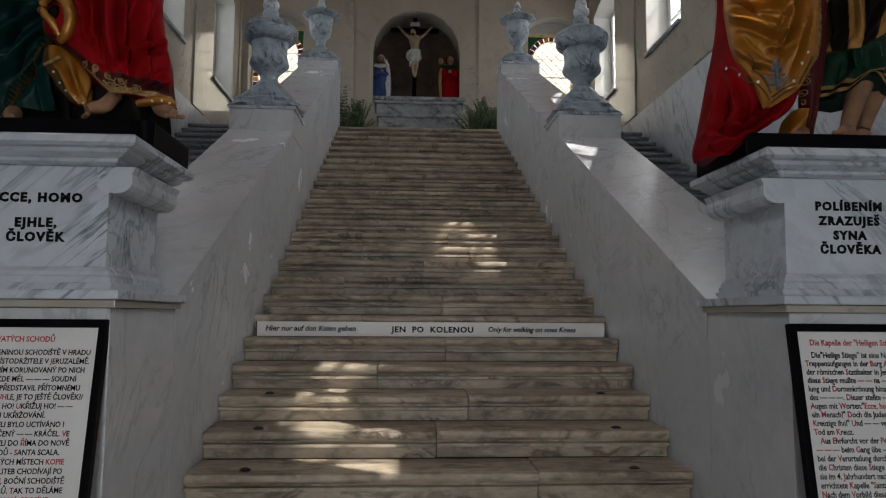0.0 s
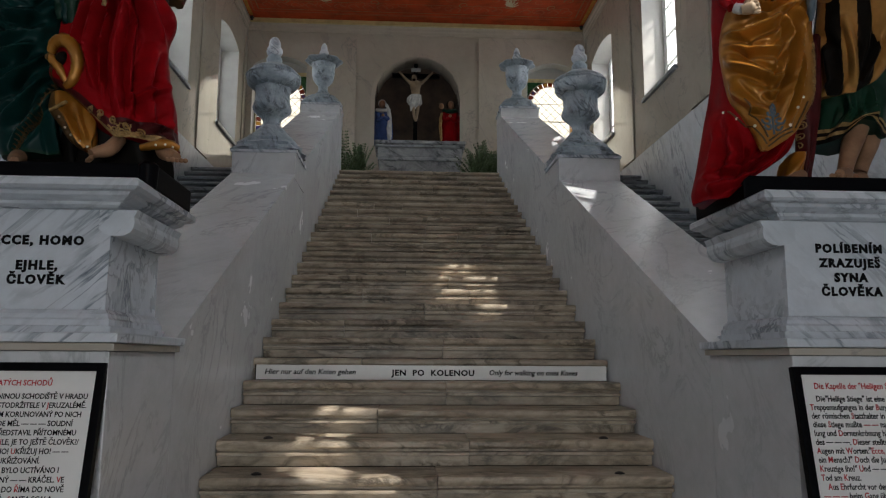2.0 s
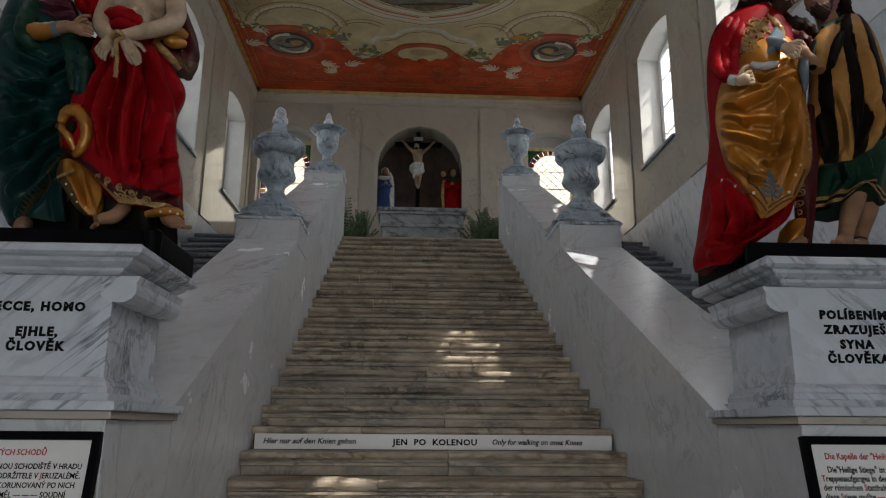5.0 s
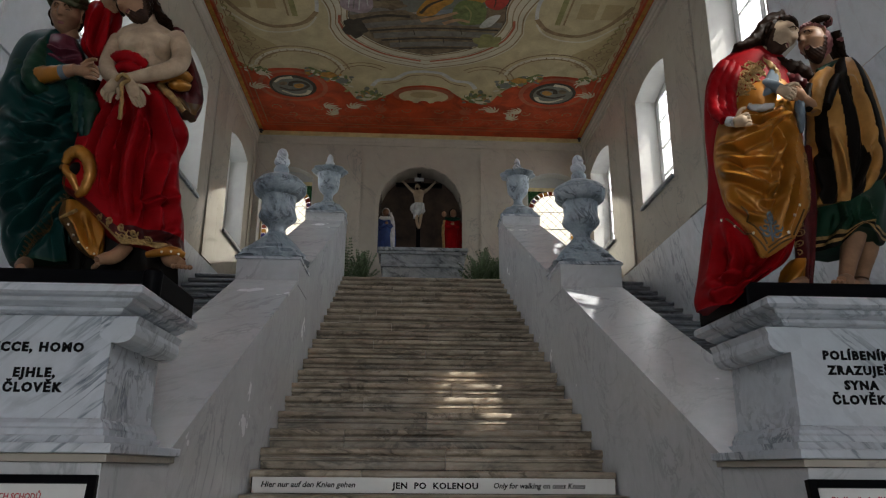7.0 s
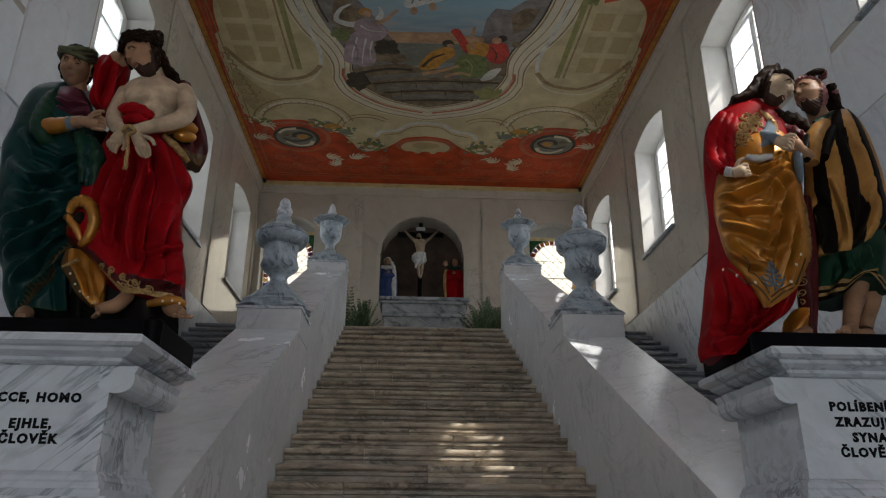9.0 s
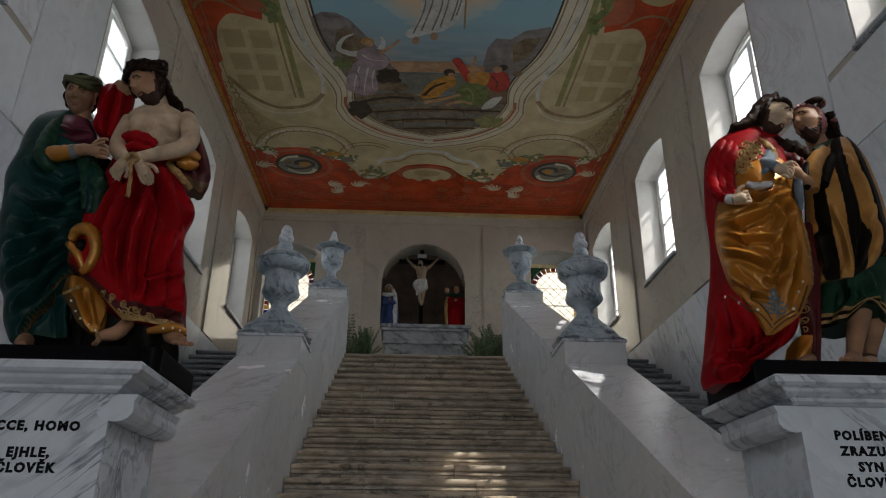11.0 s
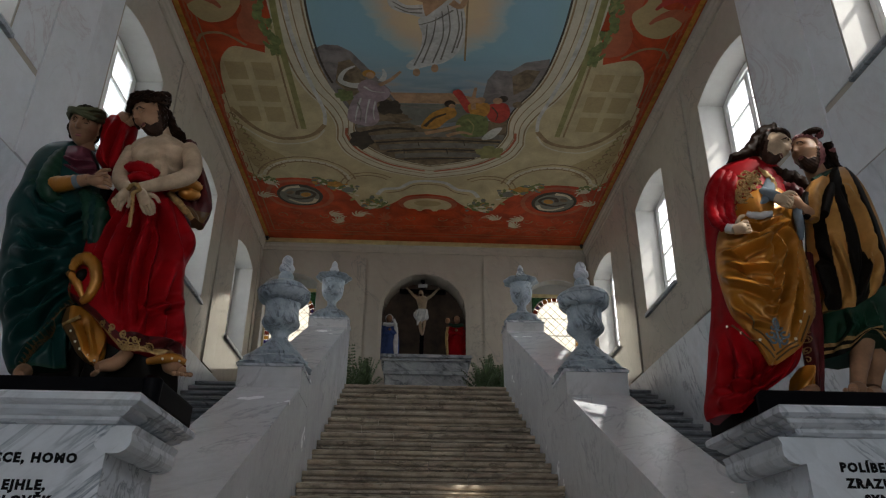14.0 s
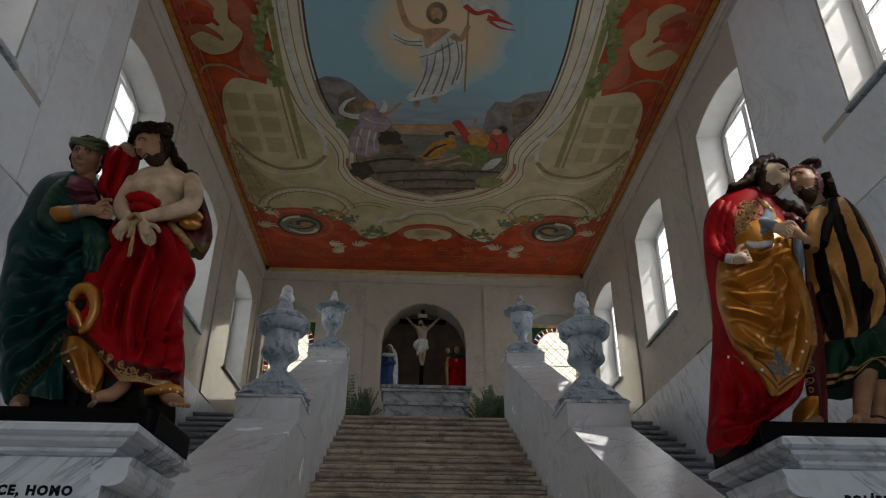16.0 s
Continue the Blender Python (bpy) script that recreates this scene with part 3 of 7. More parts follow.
def painted_sky():
    """Blue sky with a warm glory in the middle and grey clouds below it."""
    m, t, b = mat_base("painted_sky", 0.55)
    geo = t.nodes.new("ShaderNodeNewGeometry")
    mp = t.nodes.new("ShaderNodeMapping")
    mp.inputs["Location"].default_value = (0.0, -7.9 * 0.62, 0)
    mp.inputs["Scale"].default_value = (0.75, 0.62, 0.0)
    t.links.new(geo.outputs["Position"], mp.inputs[0])
    grad = t.nodes.new("ShaderNodeVectorMath")
    grad.operation = "LENGTH"
    t.links.new(mp.outputs[0], grad.inputs[0])
    p = coords(t, (1.0, 2.2, 1.0), shift_by_random=False)
    n = noise_tex(t, p, 1.6, 5, 0.55, 0.7)
    add = t.nodes.new("ShaderNodeMath")
    add.operation = "MULTIPLY_ADD"
    t.links.new(n, add.inputs[0])
    add.inputs[1].default_value = 0.36
    t.links.new(grad.outputs["Value"], add.inputs[2])
    base = ramp(t, add.outputs[0], [(0.32, (0.55, 0.39, 0.20)), (0.72, (0.46, 0.345, 0.22)), (0.95, (0.29, 0.36, 0.36)), (1.0, (0.19, 0.32, 0.37))])
    sep = t.nodes.new("ShaderNodeSeparateXYZ")
    t.links.new(geo.outputs["Position"], sep.inputs[0])
    low = t.nodes.new("ShaderNodeMapRange")
    low.inputs[1].default_value, low.inputs[2].default_value = 8.9, 10.4
    t.links.new(sep.outputs[1], low.inputs[0])
    n2 = noise_tex(t, coords(t, (0.7, 3.2, 1.0), shift_by_random=False), 2.0, 5, 0.6, 0.5)
    cloud = ramp(t, n2, [(0.35, (0.13, 0.15, 0.18)), (0.55, (0.22, 0.22, 0.235)), (0.7, (0.34, 0.22, 0.14))])
    col = mixed(t, low.outputs[0], base, cloud)
    t.links.new(col, b.inputs["Base Color"])
    return m


CEILING_PAINTS = [paint("red_ceiling_paint", (0.46, 0.055, 0.010), 0.4), paint("cream_ceiling_paint", (0.56, 0.455, 0.26), 0.2),
                  paint("ochre_ceiling_paint", (0.44, 0.34, 0.17), 0.12), paint("rose_ceiling_paint", (0.43, 0.12, 0.055), 0.25),
                  paint("leaf_green_paint", (0.17, 0.20, 0.07), 0.4, 9), painted_sky(), paint("mountain_paint", (0.22, 0.19, 0.18), 0.4, 4),
                  paint("ground_paint", (0.20, 0.145, 0.085), 0.55, 5), paint("white_robe_paint", (0.58, 0.56, 0.52), 0.25, 6),
                  paint("flesh_paint", (0.46, 0.27, 0.15), 0.3, 6), paint("dark_umber_paint", (0.06, 0.045, 0.03), 0.4, 6),
                  paint("line_brown_paint", (0.30, 0.20, 0.10), 0.3, 6), paint("grey_step_paint", (0.20, 0.18, 0.155), 0.3, 6),
                  paint("lavender_paint", (0.36, 0.27, 0.29), 0.3, 6), paint("scarlet_paint", (0.45, 0.05, 0.035), 0.3, 6),
                  paint("pale_cream_paint", (0.64, 0.57, 0.42), 0.12), paint("orange_fruit_paint", (0.50, 0.24, 0.04), 0.35, 9),
                  paint("olive_line_paint", (0.29, 0.27, 0.10), 0.25, 5), paint("sea_paint", (0.19, 0.19, 0.165), 0.2, 5)]
RED, CREAM, OCHRE, ROSE, GREEN, SKY, MOUNT, GROUND, WHITE, FLESH, DARK, LINE, STEPS, LAVENDER, SCARLET, PALE, FRUIT, OLIVE, SEA = range(19)
box(bm, -WALL, WALL, FRONT, BACK, CEIL, CEIL + 0.3)


LAYER = itertools.count()


def flat(points, level, slot):
    drop = CEIL - 0.0022 * level - 0.0001 * (next(LAYER) % 21)
    f = bm.faces.new([bm.verts.new((-0.225 + (x + 0.225) * 0.99, y * 0.99, drop)) for x, y in points])
    f.material_index = slot
    if f.normal.z > 0:
        f.normal_flip()


def both(points, level, slot):
    flat(points, level, slot)
    flat([(-x, y) for x, y in points], level, slot)


def curve_points(points, n=6, closed=False):
    """A smooth curve through a few points."""
    out = []
    m = len(points)
    for i in range(m if closed else m - 1):
        p = [points[(i + k) % m] if closed else points[min(max(i + k, 0), m - 1)] for k in (-1, 0, 1, 2)]
        for j in range(n):
            t = j / n
            out.append(tuple(0.5 * (2 * b + (c - a) * t + (2 * a - 5 * b + 4 * c - d) * t * t + (3 * b - a - 3 * c + d) * t ** 3) for a, b, c, d in zip(*p)))
    if not closed:
        out.append(points[-1])
    return out


def stroke(points, wide, level, slot, twice=True):
    """A painted line of even width; one that runs to a point at the end where wide is a pair."""
    w0, w1 = wide if isinstance(wide, tuple) else (wide, wide)
    n = len(points)
    left, right = [], []
    for i, (x, y) in enumerate(points):
        a, b = points[max(i - 1, 0)], points[min(i + 1, n - 1)]
        d = Vector((b[0] - a[0], b[1] - a[1])).normalized()
        w = (w0 + (w1 - w0) * i / (n - 1)) / 2
        left.append((x - d.y * w, y + d.x * w))
        right.append((x + d.y * w, y - d.x * w))
    for i in range(n - 1):
        quad = [left[i], left[i + 1], right[i + 1], right[i]]
        (both if twice else flat)(quad, level, slot)


def ellipse(c, rx, ry, level, slot, twice=True, n=28, turn=0.0, ragged=0.0):
    pts = []
    for i in range(n):
        a = 2 * math.pi * i / n
        k = 1 + ragged * math.sin(5 * a + c[0] * 9) + ragged * 0.6 * math.sin(9 * a + c[1] * 7)
        u, v = rx * k * math.cos(a), ry * k * math.sin(a)
        pts.append((c[0] + u * math.cos(turn) - v * math.sin(turn), c[1] + u * math.sin(turn) + v * math.cos(turn)))
    (both if twice else flat)(pts, level, slot)


# cream field with its scalloped edge
field = curve_points([(0.0, 13.62), (0.45, 13.72), (0.72, 14.02), (1.05, 14.28), (1.45, 14.30), (1.62, 13.95), (1.95, 13.45), (2.5, 13.12), (3.1, 13.12), (3.45, 13.22), (3.76, 12.85)], 5)
field += curve_points([(3.76, 12.85), (3.78, 11.9), (3.75, 11.1), (3.69, 10.35)], 4)
field += curve_points([(3.60, 10.28), (3.57, 9.8), (3.48, 9.4), (3.28, 9.12), (3.08, 9.10), (2.74, 9.22)], 4)
field += curve_points([(2.70, 9.0), (2.56, 8.55), (2.44, 8.15), (2.47, 7.7), (2.52, 7.2), (2.45, 6.4), (2.5, 5.4)], 4)
field += [(2.7, 4.2), (2.2, 2.6), (1.0, 1.4), (0.0, 1.0)]
flat(field + [(-x, y) for x, y in field[::-1][1:-1]], 1, CREAM)
oval = curve_points([(0.0, 12.43), (0.73, 12.19), (1.25, 11.72), (1.41, 11.25)], 6)[:-1] + curve_points([(1.41, 11.25), (1.385, 10.8), (1.50, 10.38), (1.72, 9.92), (1.87, 9.32), (1.95, 8.35), (1.93, 7.3), (1.85, 6.0), (1.5, 4.4), (0.9, 3.2), (0.0, 2.7)], 6)


def grown(points, k, c=(0.0, 8.2)):
    return [(x * (1 + k / 1.9), c[1] + (y - c[1]) * (1 + k / 4.2)) for x, y in points]


# mouldings painted round the great oval
outer = grown(oval, 0.55)
flat(outer + [(-x, y) for x, y in outer[::-1][1:-1]], 2, PALE)
for k, w, s in ((0.50, 0.03, LINE), (0.36, 0.02, LINE), (0.26, 0.05, ROSE), (0.21, 0.018, LINE), (0.06, 0.03, LINE)):
    g = grown(oval, k)
    if s == ROSE:
        g = g[1:22]
    stroke(g, w, 3, s)
flat(oval + [(-x, y) for x, y in oval[::-1][1:-1]], 4, SKY)
stroke(oval, 0.035, 5, DARK)
# the landscape in the oval
flat([(-1.96, 9.08), (-1.77, 8.96), (-1.55, 8.97), (-1.36, 9.1), (-1.17, 9.39), (-0.96, 9.73), (-0.76, 10.03), (-0.59, 10.41), (-0.67, 10.85), (-1.4, 10.9), (-1.78, 9.98)], 5, MOUNT)
flat([(0.85, 10.39), (0.9, 9.69), (1.02, 9.43), (1.26, 9.45), (1.47, 9.22), (1.86, 9.11), (1.87, 9.47), (1.69, 9.96), (1.48, 10.42)], 5, MOUNT)
flat([(-1.58, 9.37), (-1.39, 9.29), (-1.22, 9.57), (-1.1, 9.94), (-1.41, 10.27), (-1.67, 9.89)], 6, GROUND)
flat([(1.3, 9.58), (1.51, 9.39), (1.75, 9.41), (1.63, 9.86), (1.39, 10.07)], 6, GROUND)
flat([(-0.76, 10.12), (0.32, 10.08), (0.83, 10.2), (0.84, 10.36), (-0.62, 10.41)], 5, FLESH)
flat([(-0.63, 10.41), (1.15, 10.37), (1.4, 10.74), (-0.41, 11.09)], 6, SEA)
stroke([(-0.61, 10.47), (0.04, 10.54), (1.16, 10.44)], 0.05, 7, STEPS, False)
ground_edge = [p for p in oval if p[1] > 10.75]
ground_edge.sort(key=lambda p: -p[1])
flat([(0.0, 12.42)] + ground_edge[1:] + [(1.32, 10.78), (0.79, 10.91), (-0.04, 11.18), (-0.38, 11.02), (-0.61, 10.57), (-0.76, 10.25), (-1.27, 10.38), (-1.61, 10.12)] + [(-x, y) for x, y in ground_edge[1:]][::-1], 7, GROUND)
# ledges of stone, pale on top and dark beneath
for line, wide, tone in (([(-1.39, 11.15), (-0.88, 11.01), (-0.38, 10.94)], 0.10, STEPS), ([(-1.32, 11.36), (-0.78, 11.18), (-0.31, 11.19)], 0.07, DARK), ([(-1.17, 11.52), (-0.04, 11.33), (1.37, 11.36)], 0.16, STEPS), ([(-1.06, 11.67), (-0.03, 11.52), (1.33, 11.52)], 0.05, DARK), ([(-0.99, 11.83), (0.08, 11.69), (1.27, 11.68)], 0.17, STEPS), ([(-0.85, 11.96), (0.09, 11.84), (1.18, 11.84)], 0.05, DARK), ([(-0.69, 12.11), (0.21, 12.02), (1.01, 11.99)], 0.16, STEPS), ([(-0.52, 12.23), (0.21, 12.16), (0.89, 12.13)], 0.05, DARK)):
    stroke(curve_points(line, 4), wide, 8, tone, False)
for line in ([(-0.25, 11.59), (-0.22, 11.74)], [(0.62, 11.52), (0.66, 11.69)], [(-0.52, 11.86), (-0.51, 12.02)], [(0.31, 11.79), (0.34, 11.99)]):
    stroke(line, 0.02, 9, DARK, False)
ellipse([(1.16, 11.88)][0], 0.26, 0.22, 9, OLIVE, False, ragged=0.15)
ellipse([(-1.33, 11.59)][0], 0.22, 0.30, 9, DARK, False, ragged=0.12)
ellipse([(-1.54, 10.23)][0], 0.16, 0.16, 8, GREEN, False, ragged=0.15)
# rocks and resting shapes, kept plain
ellipse([(-0.77, 10.57)][0], 0.22, 0.26, 8, DARK, False, ragged=0.12)
ellipse([(-0.65, 10.85)][0], 0.26, 0.14, 9, GROUND, False, ragged=0.12)
flat(curve_points([(-1.53, 10.76), (-1.4, 10.32), (-1.2, 10.09), (-0.76, 10.09), (-0.84, 10.32), (-0.99, 10.43), (-0.96, 10.91), (-1.14, 11.13), (-1.49, 11.01)], 4, True), 10, LAVENDER)
flat(curve_points([(-1.29, 10.09), (-1.26, 9.87), (-1.09, 9.77), (-0.87, 9.91), (-0.76, 10.09), (-1.06, 10.2)], 4, True), 11, LAVENDER)
for line in ([(-1.26, 10.28), (-1.36, 10.69), (-1.4, 10.97)], [(-1.11, 10.3), (-1.18, 10.68), (-1.22, 11.03)], [(-1.01, 10.36), (-1.06, 10.67), (-1.05, 10.91)], [(-1.19, 9.96), (-1.05, 10.08), (-0.84, 10.1)]):
    stroke(curve_points(line, 4), (0.035, 0.015), 12, WHITE, False)
stroke(curve_points([(-1.33, 10.41), (-1.28, 10.68), (-1.32, 11.0)], 4), (0.03, 0.015), 12, STEPS, False)
stroke(curve_points([(-0.93, 9.91), (-0.73, 9.75), (-0.56, 9.53)], 5), (0.09, 0.05), 12, FLESH, False)
ellipse([(-1.09, 9.62)][0], 0.11, 0.10, 11, FRUIT, False)
ellipse([(-1.07, 9.66)][0], 0.075, 0.085, 12, FLESH, False)
stroke(curve_points([(-1.24, 9.95), (-1.42, 9.94), (-1.58, 9.83), (-1.49, 9.58), (-1.31, 9.44)], 6), (0.16, 0.03), 9, WHITE, False)
stroke(curve_points([(-0.89, 9.82), (-0.83, 9.64), (-0.86, 9.49)], 5), (0.12, 0.03), 9, WHITE, False)
flat(curve_points([(-0.2, 11.11), (-0.05, 10.71), (0.19, 10.5), (0.36, 10.45), (0.44, 10.69), (0.28, 10.87), (0.09, 11.13)], 4, True), 10, FRUIT)
stroke(curve_points([(-0.13, 11.07), (0.03, 10.81), (0.25, 10.66)], 4), (0.07, 0.04), 11, DARK, False)
ellipse([(0.3, 10.36)][0], 0.10, 0.10, 12, DARK, False)
ellipse([(0.34, 10.42)][0], 0.06, 0.06, 13, FLESH, False)
flat(curve_points([(0.33, 10.03), (0.45, 9.96), (0.59, 10.21), (0.73, 10.5), (0.62, 10.61), (0.43, 10.22)], 4, True), 10, SCARLET)
flat(curve_points([(0.62, 10.4), (0.8, 10.3), (1.0, 10.35), (0.99, 10.66), (0.75, 10.74)], 4, True), 11, FRUIT)
stroke([(0.73, 10.5), (0.7, 10.17), (0.72, 9.88)], (0.09, 0.05), 12, FLESH, False)
flat(curve_points([(0.97, 10.39), (1.28, 10.3), (1.4, 10.63), (1.27, 10.89), (1.03, 10.79)], 4, True), 11, SCARLET)
stroke(curve_points([(1.05, 10.41), (1.17, 10.61), (1.16, 10.82)], 4), (0.03, 0.015), 12, DARK, False)
for spot, tone in (([(1.22, 10.17)][0], DARK), ([(1.13, 10.23)][0], FLESH), ([(1.49, 10.32)][0], GROUND), ([(0.83, 10.23)][0], FLESH)):
    ellipse(spot, 0.085, 0.09, 13, tone, False)
flat(curve_points([(0.49, 10.79), (0.66, 10.64), (1.0, 10.76), (1.01, 11.27), (0.65, 11.36), (0.44, 11.11)], 4, True), 12, GREEN)
stroke(curve_points([(0.63, 10.78), (0.77, 10.99), (0.76, 11.28)], 4), (0.04, 0.02), 13, OLIVE, False)
stroke(curve_points([(-0.12, 11.29), (0.22, 11.16), (0.53, 11.0)], 4), (0.11, 0.07), 13, FLESH, False)
stroke(curve_points([(0.29, 11.35), (0.55, 11.22), (0.77, 11.28)], 4), (0.10, 0.06), 13, FLESH, False)
flat(curve_points([(0.96, 11.42), (1.1, 11.11), (1.31, 11.03), (1.17, 11.37)], 4, True), 13, WHITE)
# the risen form as plain painted shapes
flat(curve_points([(-0.2, 8.03), (-0.47, 8.04), (-0.7, 7.87), (-0.74, 8.01), (-0.64, 8.15), (-0.34, 8.25), (-0.17, 8.29)], 5, True), 6, WHITE)
for line in ([(-0.23, 8.1), (-0.47, 8.11), (-0.67, 7.98)], [(-0.23, 8.19), (-0.45, 8.18), (-0.64, 8.08)]):
    stroke(curve_points(line, 4), (0.03, 0.015), 7, STEPS, False)
flat(curve_points([(-0.22, 7.89), (-0.05, 7.82), (0.16, 7.83), (0.21, 8.01), (-0.02, 8.28), (-0.18, 8.24)], 5, True), 7, FLESH)
flat(curve_points([(-0.29, 8.34), (-0.16, 8.24), (0.04, 8.02), (0.2, 7.85), (0.36, 8.0), (0.45, 8.53), (0.37, 9.0), (0.15, 9.28), (-0.13, 9.39), (-0.37, 9.49), (-0.47, 9.38), (-0.28, 9.09), (-0.22, 8.69)], 5, True), 8, WHITE)
for line in ([(0.14, 8.01), (0.2, 8.54), (0.09, 9.21)], [(0.26, 7.98), (0.34, 8.48), (0.26, 9.04)], [(-0.02, 8.26), (-0.06, 8.71), (-0.21, 9.31)], [(0.06, 8.13), (0.1, 8.67), (-0.04, 9.29)], [(-0.15, 8.41), (-0.18, 8.84), (-0.34, 9.38)], [(-0.28, 8.44), (-0.04, 8.33), (0.23, 8.1)], [(0.35, 8.12), (0.39, 8.53), (0.33, 8.92)]):
    stroke(curve_points(line, 5), (0.016, 0.030), 9, STEPS, False)
ellipse([(-0.04, 7.53)][0], 0.15, 0.21, 8, GROUND, False)
ellipse([(-0.04, 7.55)][0], 0.085, 0.13, 9, FLESH, False)
ellipse([(-0.03, 7.68)][0], 0.055, 0.06, 10, GROUND, False)
stroke(curve_points([(-0.17, 7.93), (-0.42, 7.81), (-0.53, 7.56), (-0.59, 7.21)], 5), (0.13, 0.07), 8, FLESH, False)
stroke(curve_points([(0.19, 7.94), (0.34, 8.02), (0.43, 7.74)], 5), (0.12, 0.07), 10, FLESH, False)
stroke([(0.41, 7.42), (0.48, 9.22)], 0.03, 9, LINE, False)
stroke(curve_points([(0.31, 7.24), (0.5, 7.35), (0.67, 7.39), (0.82, 7.44)], 6), (0.16, 0.08), 8, WHITE, False)
stroke(curve_points([(0.35, 7.36), (0.52, 7.5), (0.71, 7.45), (0.85, 7.57)], 6), (0.09, 0.06), 9, SCARLET, False)
stroke(curve_points([(0.69, 7.58), (0.87, 7.61), (1.08, 7.69)], 6), (0.12, 0.02), 9, SCARLET, False)
stroke(curve_points([(0.73, 7.64), (0.9, 7.76), (1.13, 7.8)], 6), (0.06, 0.015), 9, SCARLET, False)
for p in [(-0.3, 9.55), (0.0, 9.43)]:
    ellipse(p, 0.06, 0.10, 9, FLESH, False)
# painted coffers and pilasters in the cream field, on both sides
both([(2.62, 9.3), (3.2, 9.22), (3.48, 9.55), (3.52, 11.0), (2.9, 11.55), (2.55, 11.4)], 3, CREAM)
for x in (2.68, 3.12):
    for y in (9.45, 10.05, 10.65):
        both([(x, y), (x + 0.33, y), (x + 0.33, y + 0.45), (x, y + 0.45)], 4, OCHRE)
stroke(curve_points([(2.40, 6.4), (2.42, 7.6), (2.45, 8.8), (2.42, 10.0), (2.38, 11.3)], 5), 0.10, 4, OLIVE)
stroke(curve_points([(2.55, 9.2), (2.54, 10.0), (2.5, 11.3)], 5), 0.035, 4, LINE)
stroke(curve_points([(2.22, 6.4), (2.25, 7.6), (2.25, 8.8), (2.1, 9.9), (1.95, 10.7), (1.98, 11.15)], 6), 0.07, 4, WHITE)
stroke(curve_points([(1.98, 11.15), (2.2, 11.45), (2.5, 11.6), (2.9, 11.62), (3.3, 11.3), (3.62, 10.7)], 6), 0.09, 4, LINE)
stroke(curve_points([(2.0, 11.3), (2.2, 11.62), (2.6, 11.8), (3.1, 11.75), (3.65, 11.1)], 6), 0.04, 4, PALE)
both(curve_points([(2.85, 12.35), (3.2, 11.95), (3.62, 11.35), (3.66, 12.1), (3.5, 12.75), (3.2, 12.8)], 4, True), 4, OCHRE)
for r, s in ((0.98, LINE), (0.86, PALE), (0.80, LINE)):
    stroke([(2.55 + r * 1.05 * math.cos(a), 13.2 - r * 0.95 * math.sin(a)) for a in [0.25 + 0.23 * i for i in range(13)]], 0.035 if s == LINE else 0.07, 5, s)
for r in (0.62, 0.50):
    stroke([(1.25 + r * math.cos(a), 13.35 + r * 0.9 * math.sin(a)) for a in [-2.4 + 0.26 * i for i in range(13)]], 0.03, 5, LINE)
stroke(curve_points([(0.0, 13.05), (0.35, 13.12), (0.62, 13.38), (0.95, 13.45), (1.1, 13.7)], 6), 0.10, 5, WHITE)
stroke(curve_points([(0.0, 13.18), (0.32, 13.25), (0.58, 13.5), (0.9, 13.6)], 6), 0.03, 6, LINE)
# shell over the middle of the short side
ellipse((0.0, 14.05), 0.66, 0.36, 3, ROSE, False)
ellipse((0.0, 14.1), 0.54, 0.30, 4, CREAM, False)
ellipse((0.0, 14.02), 0.30, 0.14, 5, OCHRE, False)
for x in (-0.34, 0.0, 0.34):
    ellipse((x, 14.42), 0.13, 0.14, 5, RED, False)
# red border: mouldings, medallions and scrolls
for d, s, w in ((0.10, ROSE, 0.03), (0.22, LINE, 0.02), (0.62, LINE, 0.015)):
    stroke([(WALL - 0.10 - d, 1.0), (WALL - 0.10 - d, BACK - 0.2 - d), (0.0, BACK - 0.2 - d)][:2] if d < 0.3 else [(2.2, BACK - 0.25), (0.0, BACK - 0.25)], w, 2, s)
    stroke([(0.0, BACK - 0.2 - d), (WALL - 0.10 - d, BACK - 0.2 - d)], w, 2, s)
both([(WALL - 0.14, 1.0), (WALL - 0.06, 1.0), (WALL - 0.06, BACK - 0.1), (WALL - 0.14, BACK - 0.1)], 3, FRUIT)
ellipse((2.79, 13.82), 0.74, 0.66, 2, ROSE)
ellipse((2.79, 13.82), 0.64, 0.57, 3, RED)
ellipse((2.79, 13.82), 0.50, 0.47, 4, DARK)
ellipse((2.80, 13.84), 0.43, 0.39, 5, SEA)
stroke(curve_points([(3.08, 13.86), (2.86, 13.98), (2.60, 13.92), (2.46, 13.76), (2.60, 13.62), (2.80, 13.66), (2.84, 13.80)], 5), (0.05, 0.10), 6, DARK)
ellipse((2.66, 13.78), 0.12, 0.09, 7, FRUIT, turn=0.5)
ellipse((2.98, 13.70), 0.10, 0.07, 7, GROUND, turn=0.6)
stroke(curve_points([(3.15, 13.66), (3.0, 13.50), (2.75, 13.44)], 5), (0.05, 0.10), 7, PALE)
stroke(curve_points([(3.05, 14.0), (2.8, 14.16), (2.55, 14.12), (2.45, 13.96)], 5), (0.05, 0.10), 7, PALE)
leaf = random.Random(3)
